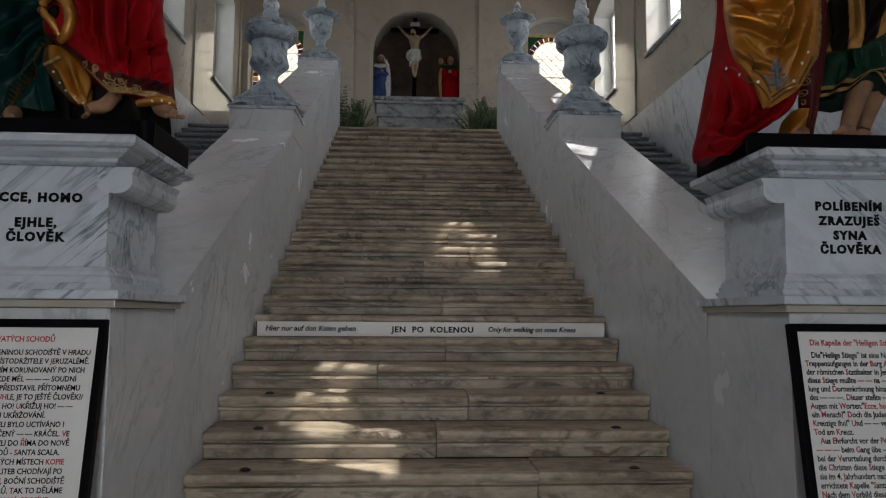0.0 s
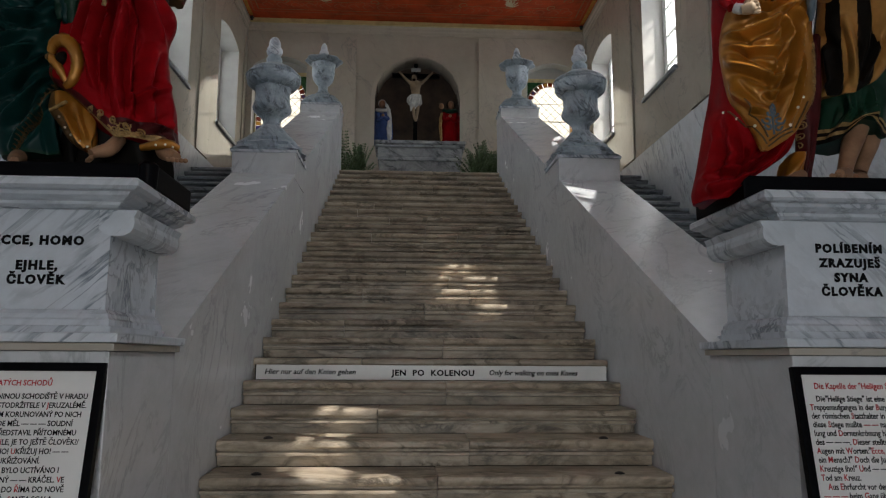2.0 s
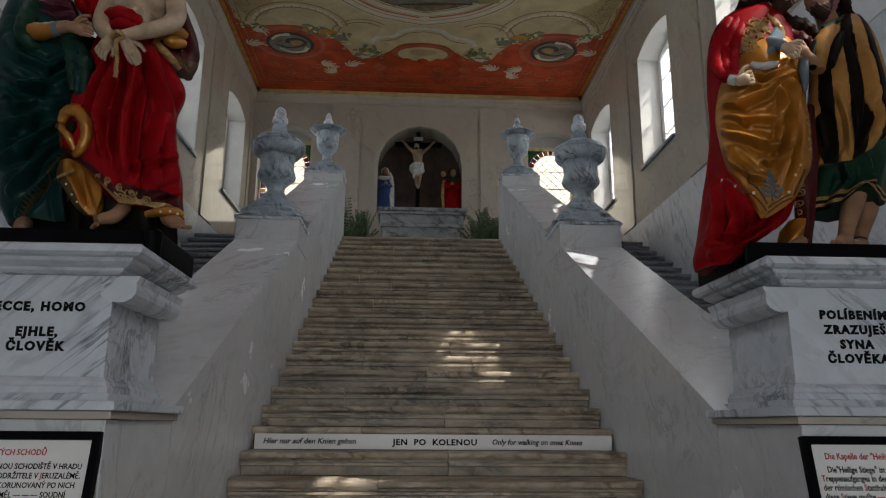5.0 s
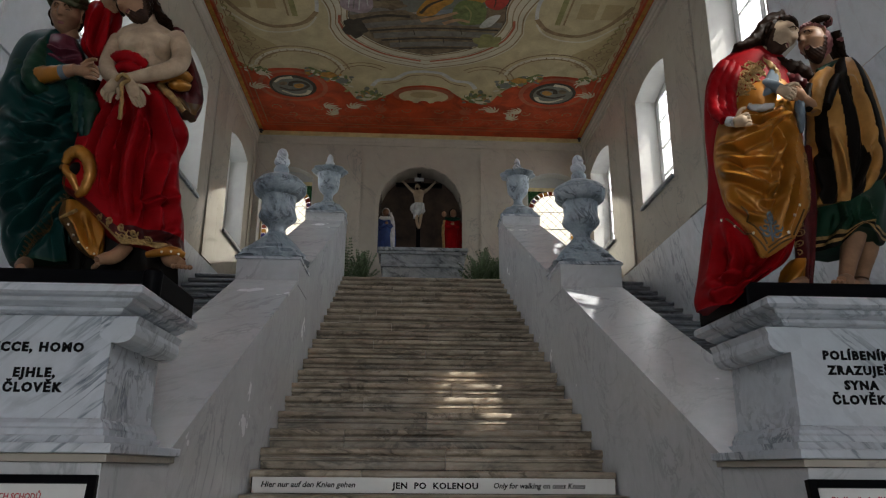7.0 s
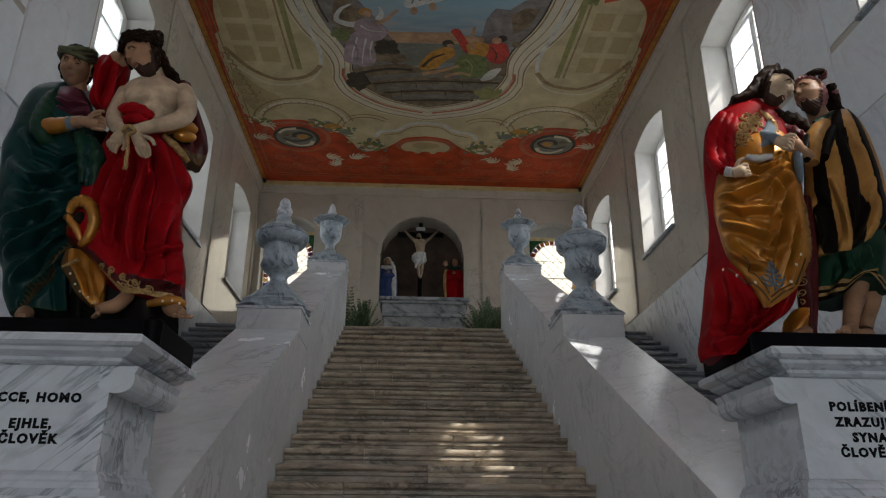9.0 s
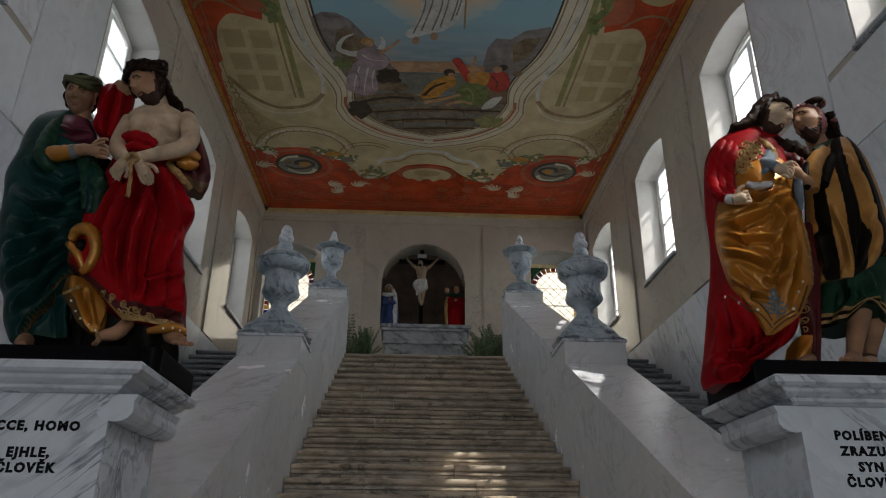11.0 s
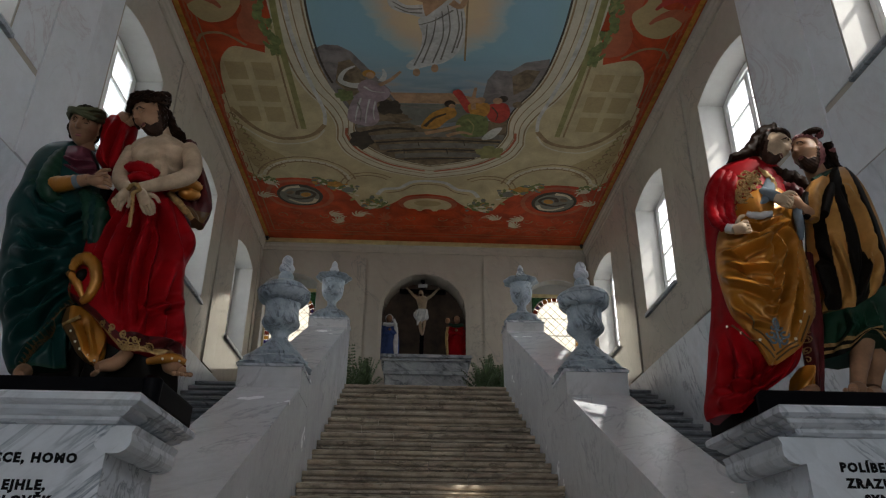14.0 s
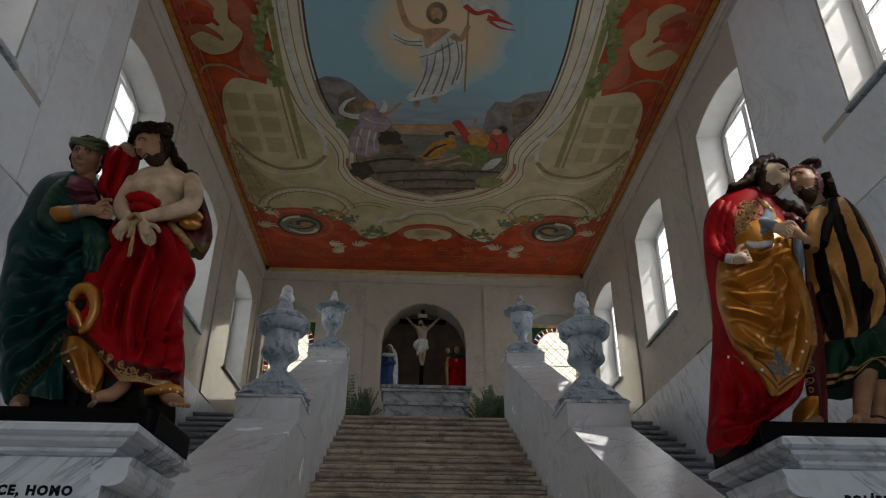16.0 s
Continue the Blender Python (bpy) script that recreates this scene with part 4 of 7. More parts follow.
for _ in range(190):
    s = leaf.random()
    c = (1.55 + 0.85 * s + leaf.gauss(0, 0.05), 13.55 - 0.42 * s + leaf.gauss(0, 0.08)) if leaf.random() < 0.6 else (1.25 + leaf.gauss(0, 0.16), 14.05 + leaf.gauss(0, 0.13))
    ellipse(c, leaf.uniform(0.04, 0.09), leaf.uniform(0.03, 0.06), leaf.choice((8, 9, 10)), leaf.choice((GREEN, GREEN, GREEN, OLIVE, PALE, FRUIT, SEA)), n=9, turn=leaf.uniform(0, 3))
for _ in range(40):
    s = leaf.random()
    c = (3.2 + 0.5 * s + leaf.gauss(0, 0.03), 13.22 - 0.22 * s + leaf.gauss(0, 0.06))
    ellipse(c, leaf.uniform(0.03, 0.06), leaf.uniform(0.02, 0.04), leaf.choice((8, 9)), leaf.choice((GREEN, GREEN, OLIVE, PALE)), n=8, turn=leaf.uniform(0, 3))
ellipse((1.98, 13.28), 0.17, 0.11, 11, FRUIT, ragged=0.1)
ellipse((1.72, 13.5), 0.12, 0.12, 11, SEA, ragged=0.1)
for _ in range(130):
    y = leaf.uniform(6.6, 9.2)
    x = 2.58 + 0.1 * math.sin(y * 4) + leaf.gauss(0, 0.05) + (0.06 if y > 8.6 else 0)
    ellipse((x, y), leaf.uniform(0.03, 0.05), leaf.uniform(0.06, 0.12), leaf.choice((8, 9, 10)), leaf.choice((GREEN, GREEN, OLIVE)), n=8, turn=leaf.uniform(-0.5, 0.5))
# rose scrollwork with cream openings beside the oval
both(curve_points([(2.62, 9.0), (2.7, 8.55), (2.62, 8.1), (2.72, 7.6), (2.95, 7.3), (3.0, 7.9), (2.9, 8.2), (3.05, 8.55), (3.0, 8.95)], 4, True), 3, ROSE)
both(curve_points([(3.0, 8.3), (2.9, 8.05), (3.05, 7.8), (3.0, 7.45), (3.2, 7.2), (3.5, 7.3), (3.25, 7.6), (3.32, 7.9), (3.62, 8.0), (3.7, 8.3), (3.5, 8.55), (3.2, 8.5)], 4, True), 4, OCHRE)
for y in (7.45, 7.75, 8.05):
    stroke(curve_points([(3.75, y + 0.05), (3.5, y - 0.05), (3.3, y + 0.08), (3.22, y + 0.2)], 5), (0.22, 0.04), 5, SCARLET if y == 7.75 else ROSE)
stroke(curve_points([(3.0, 9.05), (3.3, 8.8), (3.62, 8.82), (3.75, 9.0)], 5), 0.05, 4, LINE)
stroke(curve_points([(3.62, 9.2), (3.68, 9.8), (3.72, 10.4)], 5), 0.03, 4, ROSE)
# acanthus sprays on the red ground
for cx, cy, turn in ((1.95, 15.0, 0.5), (2.15, 14.75, 2.2), (3.55, 13.95, 1.6), (3.42, 13.35, 2.4), (0.85, 14.75, 0.1), (1.5, 14.72, 1.2)):
    for i in range(5):
        a = turn + 0.5 * (i - 2)
        stroke(curve_points([(cx, cy), (cx + 0.16 * math.cos(a), cy - 0.16 * math.sin(a)), (cx + 0.27 * math.cos(a + 0.5), cy - 0.27 * math.sin(a + 0.5))], 4), (0.09, 0.02), 4, PALE if cx > 1 else ROSE)
for i in range(9):
    x = 0.7 + 0.32 * i
    stroke(curve_points([(x, 15.35), (x + 0.12, 15.2), (x + 0.24, 15.3), (x + 0.18, 15.42)], 4), 0.03, 3, ROSE)
for i in range(11):
    for j in range(2):
        x, y = 0.35 + 0.33 * i, 14.75 + 0.42 * j + 0.1 * math.sin(i * 2.1)
        r0 = 0.13
        stroke([(x + r0 * (1 - k / 13) * math.cos(0.62 * k + i), y + r0 * (1 - k / 13) * math.sin(0.62 * k + i)) for k in range(11)], (0.03, 0.012), 3, ROSE if (i + j) % 3 else LINE)
for i in range(22):
    y = 12.6 - 0.42 * i
    stroke([(3.72 + 0.05 * (1 - k / 10) * math.cos(0.7 * k), y + 0.16 * (1 - k / 10) * math.sin(0.7 * k)) for k in range(9)], (0.03, 0.012), 4, ROSE)
for i in range(5):
    for j in range(4):
        x, y = 2.98 + 0.13 * i + 0.03 * j, 12.6 - 0.26 * j + 0.06 * (i % 2)
        if 2.9 + 0.2 * j < x < 3.65:
            stroke([(x + 0.06 * math.cos(0.8 * k), y + 0.06 * math.sin(0.8 * k)) for k in range(7)], 0.016, 6, LINE)
for i in range(9):
    y = 10.9 + 0.16 * i
    stroke(curve_points([(3.66 - 0.05 * i * 0.6, y - 0.05), (3.58 - 0.05 * i * 0.6, y + 0.03), (3.62 - 0.05 * i * 0.6, y + 0.12)], 4), (0.05, 0.015), 7, OLIVE if i % 2 else LINE)
for k in range(15):
    a = 0.35 + 2.45 * k / 14
    stroke([(2.55 + 0.90 * math.cos(a), 13.2 - 0.82 * math.sin(a)), (2.55 + 0.83 * math.cos(a), 13.2 - 0.755 * math.sin(a))], 0.02, 6, LINE)
ceiling = tagged(part("ceiling", bm, CEILING_PAINTS, None), "painted ceiling with oval heaven scene and red scrolled border", "ceiling", kind="structure")

# ---- statue pedestals at the foot of the balustrades ----
def lettering(name, text, size, parent, place, material, align="CENTER", red=None, bold=0.0, wide=1.0, turn=(90, 0, 0), fit=0.0, depth=0.0012, spaced=1.0, slant=0.0, single=False):
    """Text as a mesh, or as one mesh a letter. Words between carets are red."""
    cu = bpy.data.curves.new(name, "FONT")
    clean, marks, on = "", [], False
    for ch in text:
        if ch == "^":
            on = not on
            continue
        clean += ch
        marks.append(on)
    cu.body = clean
    for f, on in zip(cu.body_format, marks):
        f.material_index = 1 if on else 0
    cu.size, cu.align_x, cu.align_y = size, align, "CENTER"
    cu.offset, cu.extrude, cu.resolution_u, cu.space_character = bold, depth, 2, spaced
    cu.shear = slant
    cu.materials.append(material)
    cu.materials.append(red or material)
    tmp = new("tmp", cu)
    bpy.context.view_layer.update()
    dg = bpy.context.evaluated_depsgraph_get()
    me = bpy.data.meshes.new_from_object(tmp.evaluated_get(dg))
    me.name = name
    have = tmp.dimensions.x
    bpy.data.objects.remove(tmp)
    bpy.data.curves.remove(cu)
    k = fit / have if fit and have else wide
    basis = pose(*place, *turn) @ Matrix.Diagonal((k, 1, 1, 1))
    pieces = letters_of(me) if single else [me]
    for piece in pieces:
        ob = new(name, piece)
        ob.parent = parent
        ob.matrix_basis = basis


def letters_of(me):
    """Splits a line of text into letters: islands whose spans overlap belong to one letter."""
    whole = bmesh.new()
    whole.from_mesh(me)
    whole.verts.ensure_lookup_table()
    seen, spans = set(), []
    for v in whole.verts:
        if v in seen:
            continue
        group, todo = [], [v]
        seen.add(v)
        while todo:
            p = todo.pop()
            group.append(p)
            for e in p.link_edges:
                q = e.other_vert(p)
                if q not in seen:
                    seen.add(q)
                    todo.append(q)
        xs = [p.co.x for p in group]
        spans.append([min(xs), max(xs), group])
    spans.sort(key=lambda g: g[0])
    merged = []
    for lo, hi, group in spans:
        if merged and lo < merged[-1][1] - 0.3 * (hi - lo):
            merged[-1][1] = max(hi, merged[-1][1])
            merged[-1][2] += group
        else:
            merged.append([lo, hi, group])
    out = []
    for _, _, group in merged:
        keep = set(group)
        b = whole.copy()
        b.verts.ensure_lookup_table()
        drop = [b.verts[i] for i in range(len(b.verts)) if whole.verts[i] not in keep]
        bmesh.ops.delete(b, geom=drop, context="VERTS")
        piece = bpy.data.meshes.new(me.name)
        for m in me.materials:
            piece.materials.append(m)
        b.to_mesh(piece)
        b.free()
        out.append(piece)
    whole.free()
    bpy.data.meshes.remove(me)
    return out


def pedestal(side, lines, label):
    stone = M_PED if side > 0 else M_PED_WEST
    p = thing("pedestal", label, "pedestal", "statue pedestals", at=(side * 1.83, 3.5, 0))
    def bx(name, x0, x1, y0, y1, z0, z1, material, bev=0.006, label=""):
        b = bmesh.new()
        a, c = sorted((side * x0 - side * 1.83, side * x1 - side * 1.83))
        box(b, a, c, y0 - 3.5, y1 - 3.5, z0, z1, bev)
        return part(name, b, material, p, label)
    bx("base_block", 1.40, 2.26, 2.97, 3.798, 0.0, 1.555, M_RAIL)
    bx("ledge_moulding", 1.375, 2.285, 2.945, 3.80, 1.557, 1.588, M_WALL)
    bx("ledge", 1.355, 2.305, 2.92, 3.82, 1.59, 1.628, stone, 0.008)
    bx("plinth", 1.475, 2.185, 3.155, 3.87, 1.63, 1.665, stone)
    # foot moulding, die and cornice share one moulded profile run round the block
    def run(name, prof):
        b = bmesh.new()
        rings = []
        for d, z in prof:
            x0, x1, y0, y1 = 1.525 - d, 2.135 + d, 3.205 - d, 3.835 + d * 0.3
            rings.append([b.verts.new((side * (x - 1.83), y - 3.5, z)) for x, y in ((x0, y0), (x1, y0), (x1, y1), (x0, y1))])
        for r0, r1 in zip(rings, rings[1:]):
            for i in range(4):
                b.faces.new((r0[i], r0[(i + 1) % 4], r1[(i + 1) % 4], r1[i]))
        b.faces.new(rings[0])
        b.faces.new(rings[-1])
        return part(name, b, stone, p, smooth=False)
    run("foot_moulding", [(0.035, 1.666), (0.035, 1.69), (0.025, 1.70), (0.022, 1.715), (0.004, 1.735)])
    die = run("die", [(0.0, 1.736), (0.0, 2.176)])
    # rounded corbels at the upper corners
    for cx in (1.525, 2.135):
        b = bmesh.new()
        s = -1 if cx < 1.8 else 1
        prof = [(-0.05, 2.09), (-0.03, 2.072), (0.0, 2.062), (0.03, 2.058), (0.06, 2.062), (0.085, 2.075), (0.10, 2.095), (0.104, 2.12), (0.10, 2.145), (0.115, 2.176), (-0.05, 2.176)]
        prism(b, [(side * (cx + s * d - 1.83), z) for d, z in prof], "y", 3.195 - 3.5, 3.82 - 3.5)
        part("corbel", b, stone, p)
    run("cornice", [(0.002, 2.177), (0.03, 2.18), (0.05, 2.19), (0.055, 2.203), (0.075, 2.207), (0.105, 2.222), (0.115, 2.236), (0.145, 2.24), (0.165, 2.252), (0.167, 2.277), (0.157, 2.287), (0.05, 2.290)])
    for text, z, size, w in lines:
        lettering("letter", text, size, die, (0.0, 3.203 - 3.5, z), M_INK, bold=0.0031, wide=1.0, spaced=1.24, single=True)
    return p


pedestal(-1, [("ECCE, HOMO", 2.035, 0.054, 1), ("EJHLE,", 1.925, 0.054, 1), ("ČLOVĚK", 1.862, 0.054, 1)], "white veined marble pedestal lettered under the bound statue")
pedestal(1, [("POLÍBENÍM", 2.048, 0.054, 1), ("ZRAZUJEŠ", 1.980, 0.054, 1), ("SYNA", 1.913, 0.054, 1), ("ČLOVĚKA", 1.848, 0.054, 1)], "white veined marble pedestal lettered under the kissing statue")

# ---- notice boards leaning on the pedestals ----
LEFT_TEXT = ["^KAPLE SVATÝCH SCHODŮ^", "JE VĚRNOU NAPODOBENINOU SCHODIŠTĚ V HRADU", "ŘÍMSKÉHO MÍSTODRŽITELE V ^J^ERUZALÉMĚ.", "— — OVANÝ A TRNÍM KORUNOVANÝ PO NICH",
             "— — — , KDE MĚL — — — SOUDNÍ", "— — — TEN JEJ PŘEDSTAVIL PŘÍTOMNÉMU", "— — ^HOMO! /H^LE, JE TO JEŠTĚ ČLOVĚK?/", "— UKŘIŽUJ HO! ^U^KŘIŽUJ HO! — —", "— — — K SMRTI UKŘIŽOVÁNÍ.",
             "— — — ^S^PASITELI BYLO UCTÍVÁNO I", "— — ZMUČENÝ — — KRÁČEL. ^V^E", "— — — ANÉ PŘEVEZLI DO ^Ř^ÍMA DO NOVĚ", "— SVATÝCH SCHODŮ - ^S^ANTA SCALA.", "— — — I NA NĚKTERÝCH MÍSTECH ^KOPIE^",
             "— — — U A MODLITEB CHODÍVAJÍ PO", "— — ^PO KOLENOU^, BOČNÍ SCHODIŠTĚ", "— — SESTUPU DOLŮ. ^T^AK TO DĚLÁME", "— ^ČNOST NEKONÁ. PROSÍME.^"]
LEFT_END = [0.56, 0.41, 0.41, 0.425, 0.455, 0.435, 0.42, 0.455, 0.56, 0.48, 0.455, 0.45, 0.485, 0.462, 0.465, 0.452, 0.455, 0.50]
RIGHT_TEXT = ["^Die Kapelle der \"Heiligen Stiege\"^", "Die\"Heilige Stiege\" ist eine Nach —", "^T^reppenaufganges in der ^B^urg ^Anto^ —", "der römischen ^S^tatthalter in Jerus —", "diese ^S^tiege mußte ^— —^ na — —",
              "lung und ^D^ornenkrönung hinaufsteigen", "des — — —. ^D^ieser stellte — —", "^A^ugen mit ^W^orten:\"^Ecce, homo!^\"- — —", "ein ^M^ensch?\" ^D^och die Juden sch — —", "^K^reuzige ihn!\" ^U^nd — — verurt — —", "^T^od am ^K^reuz.",
              "   ^A^us ^E^hrfurcht vor der ^P^ein, d — —", "^— — —^ beim ^G^ang übe — —", "bei der ^V^erurteilung durch sein — —", "die ^C^hristen diese ^S^tiege in E — —", "sie im 4. ^J^ahrhundert nach R — —", "errichtete ^K^apelle \"^S^anta Sca — —", "^N^ach dem ^V^orbild dieser röm — —", "errichtete das gläubige ^V^olk a — —"]


def notice_board(side, texts):
    lean = math.degrees(math.atan(0.17))
    nb = thing("notice_board", "white lettered notice board in a black wooden frame", "notice board", "notice boards", at=(side * 1.80, 2.70, 0.0))
    nb.matrix_basis = pose(1.802 if side > 0 else -1.818, 2.712, 0.0, -lean)
    wide, tall = 0.83, 1.53
    b = bmesh.new()
    box(b, -wide / 2 + 0.03, wide / 2 - 0.03, -0.004, 0.012, 0.03, tall - 0.03)
    sheet = part("panel", b, M_BOARD, nb)
    for x0, x1, z0, z1 in ((-wide / 2, -wide / 2 + 0.033, 0, tall), (wide / 2 - 0.033, wide / 2, 0, tall), (-wide / 2 + 0.033, wide / 2 - 0.033, tall - 0.033, tall), (-wide / 2 + 0.033, wide / 2 - 0.033, 0, 0.033)):
        b = bmesh.new()
        box(b, x0, x1, -0.016, 0.018, z0, z1, 0.003)
        part("frame_bar", b, M_BLACK, nb)
    z = tall - 0.080
    for i, text in enumerate(texts):
        size = 0.034 if i else 0.036
        if side > 0:
            lettering("text_line", text, size, sheet, (-wide / 2 + 0.055 + (0.03 if i < 2 else 0), -0.0052, z), M_INK, "LEFT", M_REDINK, 0.0006, 0.80, depth=0.0004)
        else:
            lettering("text_line", text, size * 0.86, sheet, (wide / 2 - (LEFT_END[i] - 0.352) * 0.95, -0.0052, z), M_INK, "RIGHT", M_REDINK, 0.0006, 0.86, depth=0.0004)
        z -= 0.052 if i == 0 else 0.0345
    return nb


notice_board(-1, LEFT_TEXT)
notice_board(1, RIGHT_TEXT)

# ---- the sign on the ninth riser ----
y9 = STEP_1 + 8 * TREAD
sign = thing("step_sign", "narrow white sign with black lettering across the step", "sign", at=(0.005, y9 - 0.030, RISE * 8))
b = bmesh.new()
box(b, -1.37, 1.37, 0.0, 0.014, 0.003, 0.116, 0.003)
sign_panel = part("panel", b, M_BOARD, sign)
b = bmesh.new()
box(b, -1.378, -1.371, -0.001, 0.015, 0.002, 0.117)
part("edge_strip", b, M_BLACK, sign)
b = bmesh.new()
box(b, -1.371, 1.371, 0.001, 0.013, -0.004, 0.0025)
part("edge_strip", b, M_BLACK, sign)
lettering("letter", "JEN  PO  KOLENOU", 0.062, sign_panel, (0.0, -0.0012, 0.056), M_INK, bold=0.0022, fit=0.65, spaced=1.1, single=True)
lettering("letter", "Hier nur auf den Knien gehen", 0.056, sign_panel, (-0.955, -0.0012, 0.062), M_INK, bold=0.0013, fit=0.70, slant=0.22, single=True)
lettering("letter", "Only for walking on ones Knees", 0.056, sign_panel, (0.785, -0.0012, 0.060), M_INK, bold=0.0013, fit=0.70, slant=0.22, single=True)

# small iron studs in the treads
for k in (4, 5, 6):
    for side in (-1, 1):
        b = bmesh.new()
        lathe(b, [(0.032, 0.0), (0.030, 0.006), (0.015, 0.013), (0.004, 0.015)], 12)
        s = tagged(part("tread_stud", b, M_IRON, None, smooth=True), "dark round iron stud set in the tread", "stud", "tread studs")
        s.location = (side * 1.085, STEP_1 + (k - 1) * TREAD + 0.075, RISE * k)

# ---- altar, niche and its figures ----
b = bmesh.new()
box(b, -1.0, 1.0, BACK + 0.6, BACK + 0.75, 6.2, 8.6)
tagged(part("wall_niche", b, plain("dark_painted_niche", (0.055, 0.034, 0.022), 0.7, 0, 0.6, 2.5), None), "dark brown painted back of the altar niche", "wall", kind="structure")
b = bmesh.new()
ring0 = [(-0.98, 6.30), *arch_points(0, 0.98, 7.47, 8.45, 24)[::-1], (0.98, 6.30)]
ring1 = [(x * 1.085, 7.47 + (z - 7.47) * 1.085 if z > 7.47 else z) for x, z in ring0]
for (p0, p1), (q0, q1) in zip(zip(ring0, ring0[1:]), zip(ring1, ring1[1:])):
    vs = [b.verts.new((x, y, z)) for y in (BACK - 0.035, BACK - 0.001) for x, z in (p0, p1, q1, q0)]
    for f in ((0, 1, 2, 3), (4, 7, 6, 5), (0, 4, 5, 1), (2, 6, 7, 3)):
        b.faces.new([vs[i] for i in f])
part("niche_surround", b, M_WALL, wall_north)

altar = thing("altar", "grey veined marble altar table below the niche", "altar", at=(0.05, 15.2, LANDING))
for name, hw, y0, z0, z1, bev in (("step_base", 1.0, -0.42, 0.0, 0.16, 0.01), ("body", 0.86, -0.26, 0.16, 0.92, 0.01), ("moulding", 0.90, -0.31, 0.92, 1.0, 0.025), ("frieze", 0.90, -0.30, 1.0, 1.2, 0.008), ("moulding", 0.94, -0.36, 1.2, 1.26, 0.02), ("table_slab", 0.97, -0.40, 1.262, 1.335, 0.012)):
    b = bmesh.new()
    box(b, -hw, hw, y0, 0.744, z0, z1, bev)
    part(name, b, M_ALTAR, altar)
flowers = thing("flower_posy", "small posy of cream flowers on the altar", "flowers", at=(0.05, 15.25, LANDING + 1.335))
r3 = random.Random(5)
M_PETAL = plain("cream_petals", (0.7, 0.62, 0.38), 0.6, 0, 0.2, 30)
M_LEAF = plain("dark_leaves", (0.055, 0.095, 0.035), 0.5, 0, 0.55, 18)
b = bmesh.new()
for _ in range(26):
    c = (r3.gauss(0, 0.07), r3.gauss(0, 0.04), 0.03 + abs(r3.gauss(0, 0.03)))
    lathe(b, [(0.006, -0.012), (0.022, -0.002), (0.026, 0.010), (0.012, 0.016)], 7, c, lambda a, z: 1 + 0.2 * math.sin(5 * a))
part("blossoms", b, M_PETAL, flowers)
b = bmesh.new()
for _ in range(24):
    a, l = r3.uniform(0, 6.28), r3.uniform(0.06, 0.13)
    d = Vector((math.cos(a), 0.6 * math.sin(a), 0.25))
    s = Vector((-d.y, d.x, 0)) * 0.014
    o = Vector((0, 0, 0.012))
    b.faces.new([b.verts.new(v) for v in (o, o + d * l * 0.5 + s, o + d * l, o + d * l * 0.5 - s)])
part("leaves", b, M_LEAF, flowers)


# ---- palms and grasses beside the altar ----
def fern_plant(at, seed, fronds, tall, label, spread=1.0):
    r = random.Random(seed)
    plant = thing("potted_plant", label, "plant", "plants by the altar", at=at)
    b = bmesh.new()
    lathe(b, [(0.10, 0.0), (0.125, 0.02), (0.155, 0.20), (0.17, 0.22), (0.165, 0.235), (0.14, 0.23)], 20)
    part("pot", b, M_POT, plant, smooth=True)
    b = bmesh.new()
    for i in range(fronds):
        a = r.uniform(0, 6.283)
        reach = r.uniform(0.12, 0.5) * spread
        h = tall * r.uniform(0.55, 1.0)
        side = Vector((-math.sin(a), math.cos(a), 0))
        last = None
        n = 18
        for j in range(n + 1):
            t = j / n
            p = Vector((math.cos(a) * reach * t ** 1.6, math.sin(a) * reach * t ** 1.6, 0.2 + h * (t - 0.22 * t * t * reach * 2)))
            w = 0.006 * (1 - t) + 0.002
            row = (b.verts.new(p - side * w), b.verts.new(p + side * w))
            if last:
                b.faces.new((last[0], last[1], row[1], row[0]))
            last = row
            if j > 3:
                for s in (-1, 1):
                    l = 0.17 * (1 - t * 0.7) * r.uniform(0.7, 1.1)
                    d = (side * s * 0.85 + Vector((math.cos(a), math.sin(a), 0.0)) * 0.35 + Vector((0, 0, r.uniform(-0.1, 0.5)))).normalized()
                    m = p + d * l * 0.5 + Vector((0, 0, 0.012))
                    k = Vector((0, 0, 0.018)) + Vector((math.cos(a), math.sin(a), 0)) * 0.012
                    b.faces.new([b.verts.new(v) for v in (p, m - k, p + d * l - Vector((0, 0, l * 0.25)), m + k)])
    part("foliage", b, M_LEAF, plant)
    return plant


M_POT = plain("terracotta", (0.25, 0.12, 0.07), 0.8)
fern_plant((-1.22, 14.55, LANDING), 2, 44, 1.0, "bushy green fern with feathery fronds", 0.75)
fern_plant((-1.56, 14.45, LANDING), 21, 7, 0.85, "low green palm with drooping fronds", 1.0)
fern_plant((-1.50, 14.75, LANDING), 11, 4, 1.95, "tall thin brownish palm frond in a pot", 0.45)
fern_plant((1.24, 14.55, LANDING), 4, 46, 1.1, "bushy green fern with feathery fronds", 1.0)
fern_plant((1.52, 14.75, LANDING), 9, 38, 1.2, "green fern with thin arching fronds", 0.9)

# ---- stained-glass windows in the altar wall ----
def glass_colour(name, c):
    return pane_mat(name, c, 0.55)


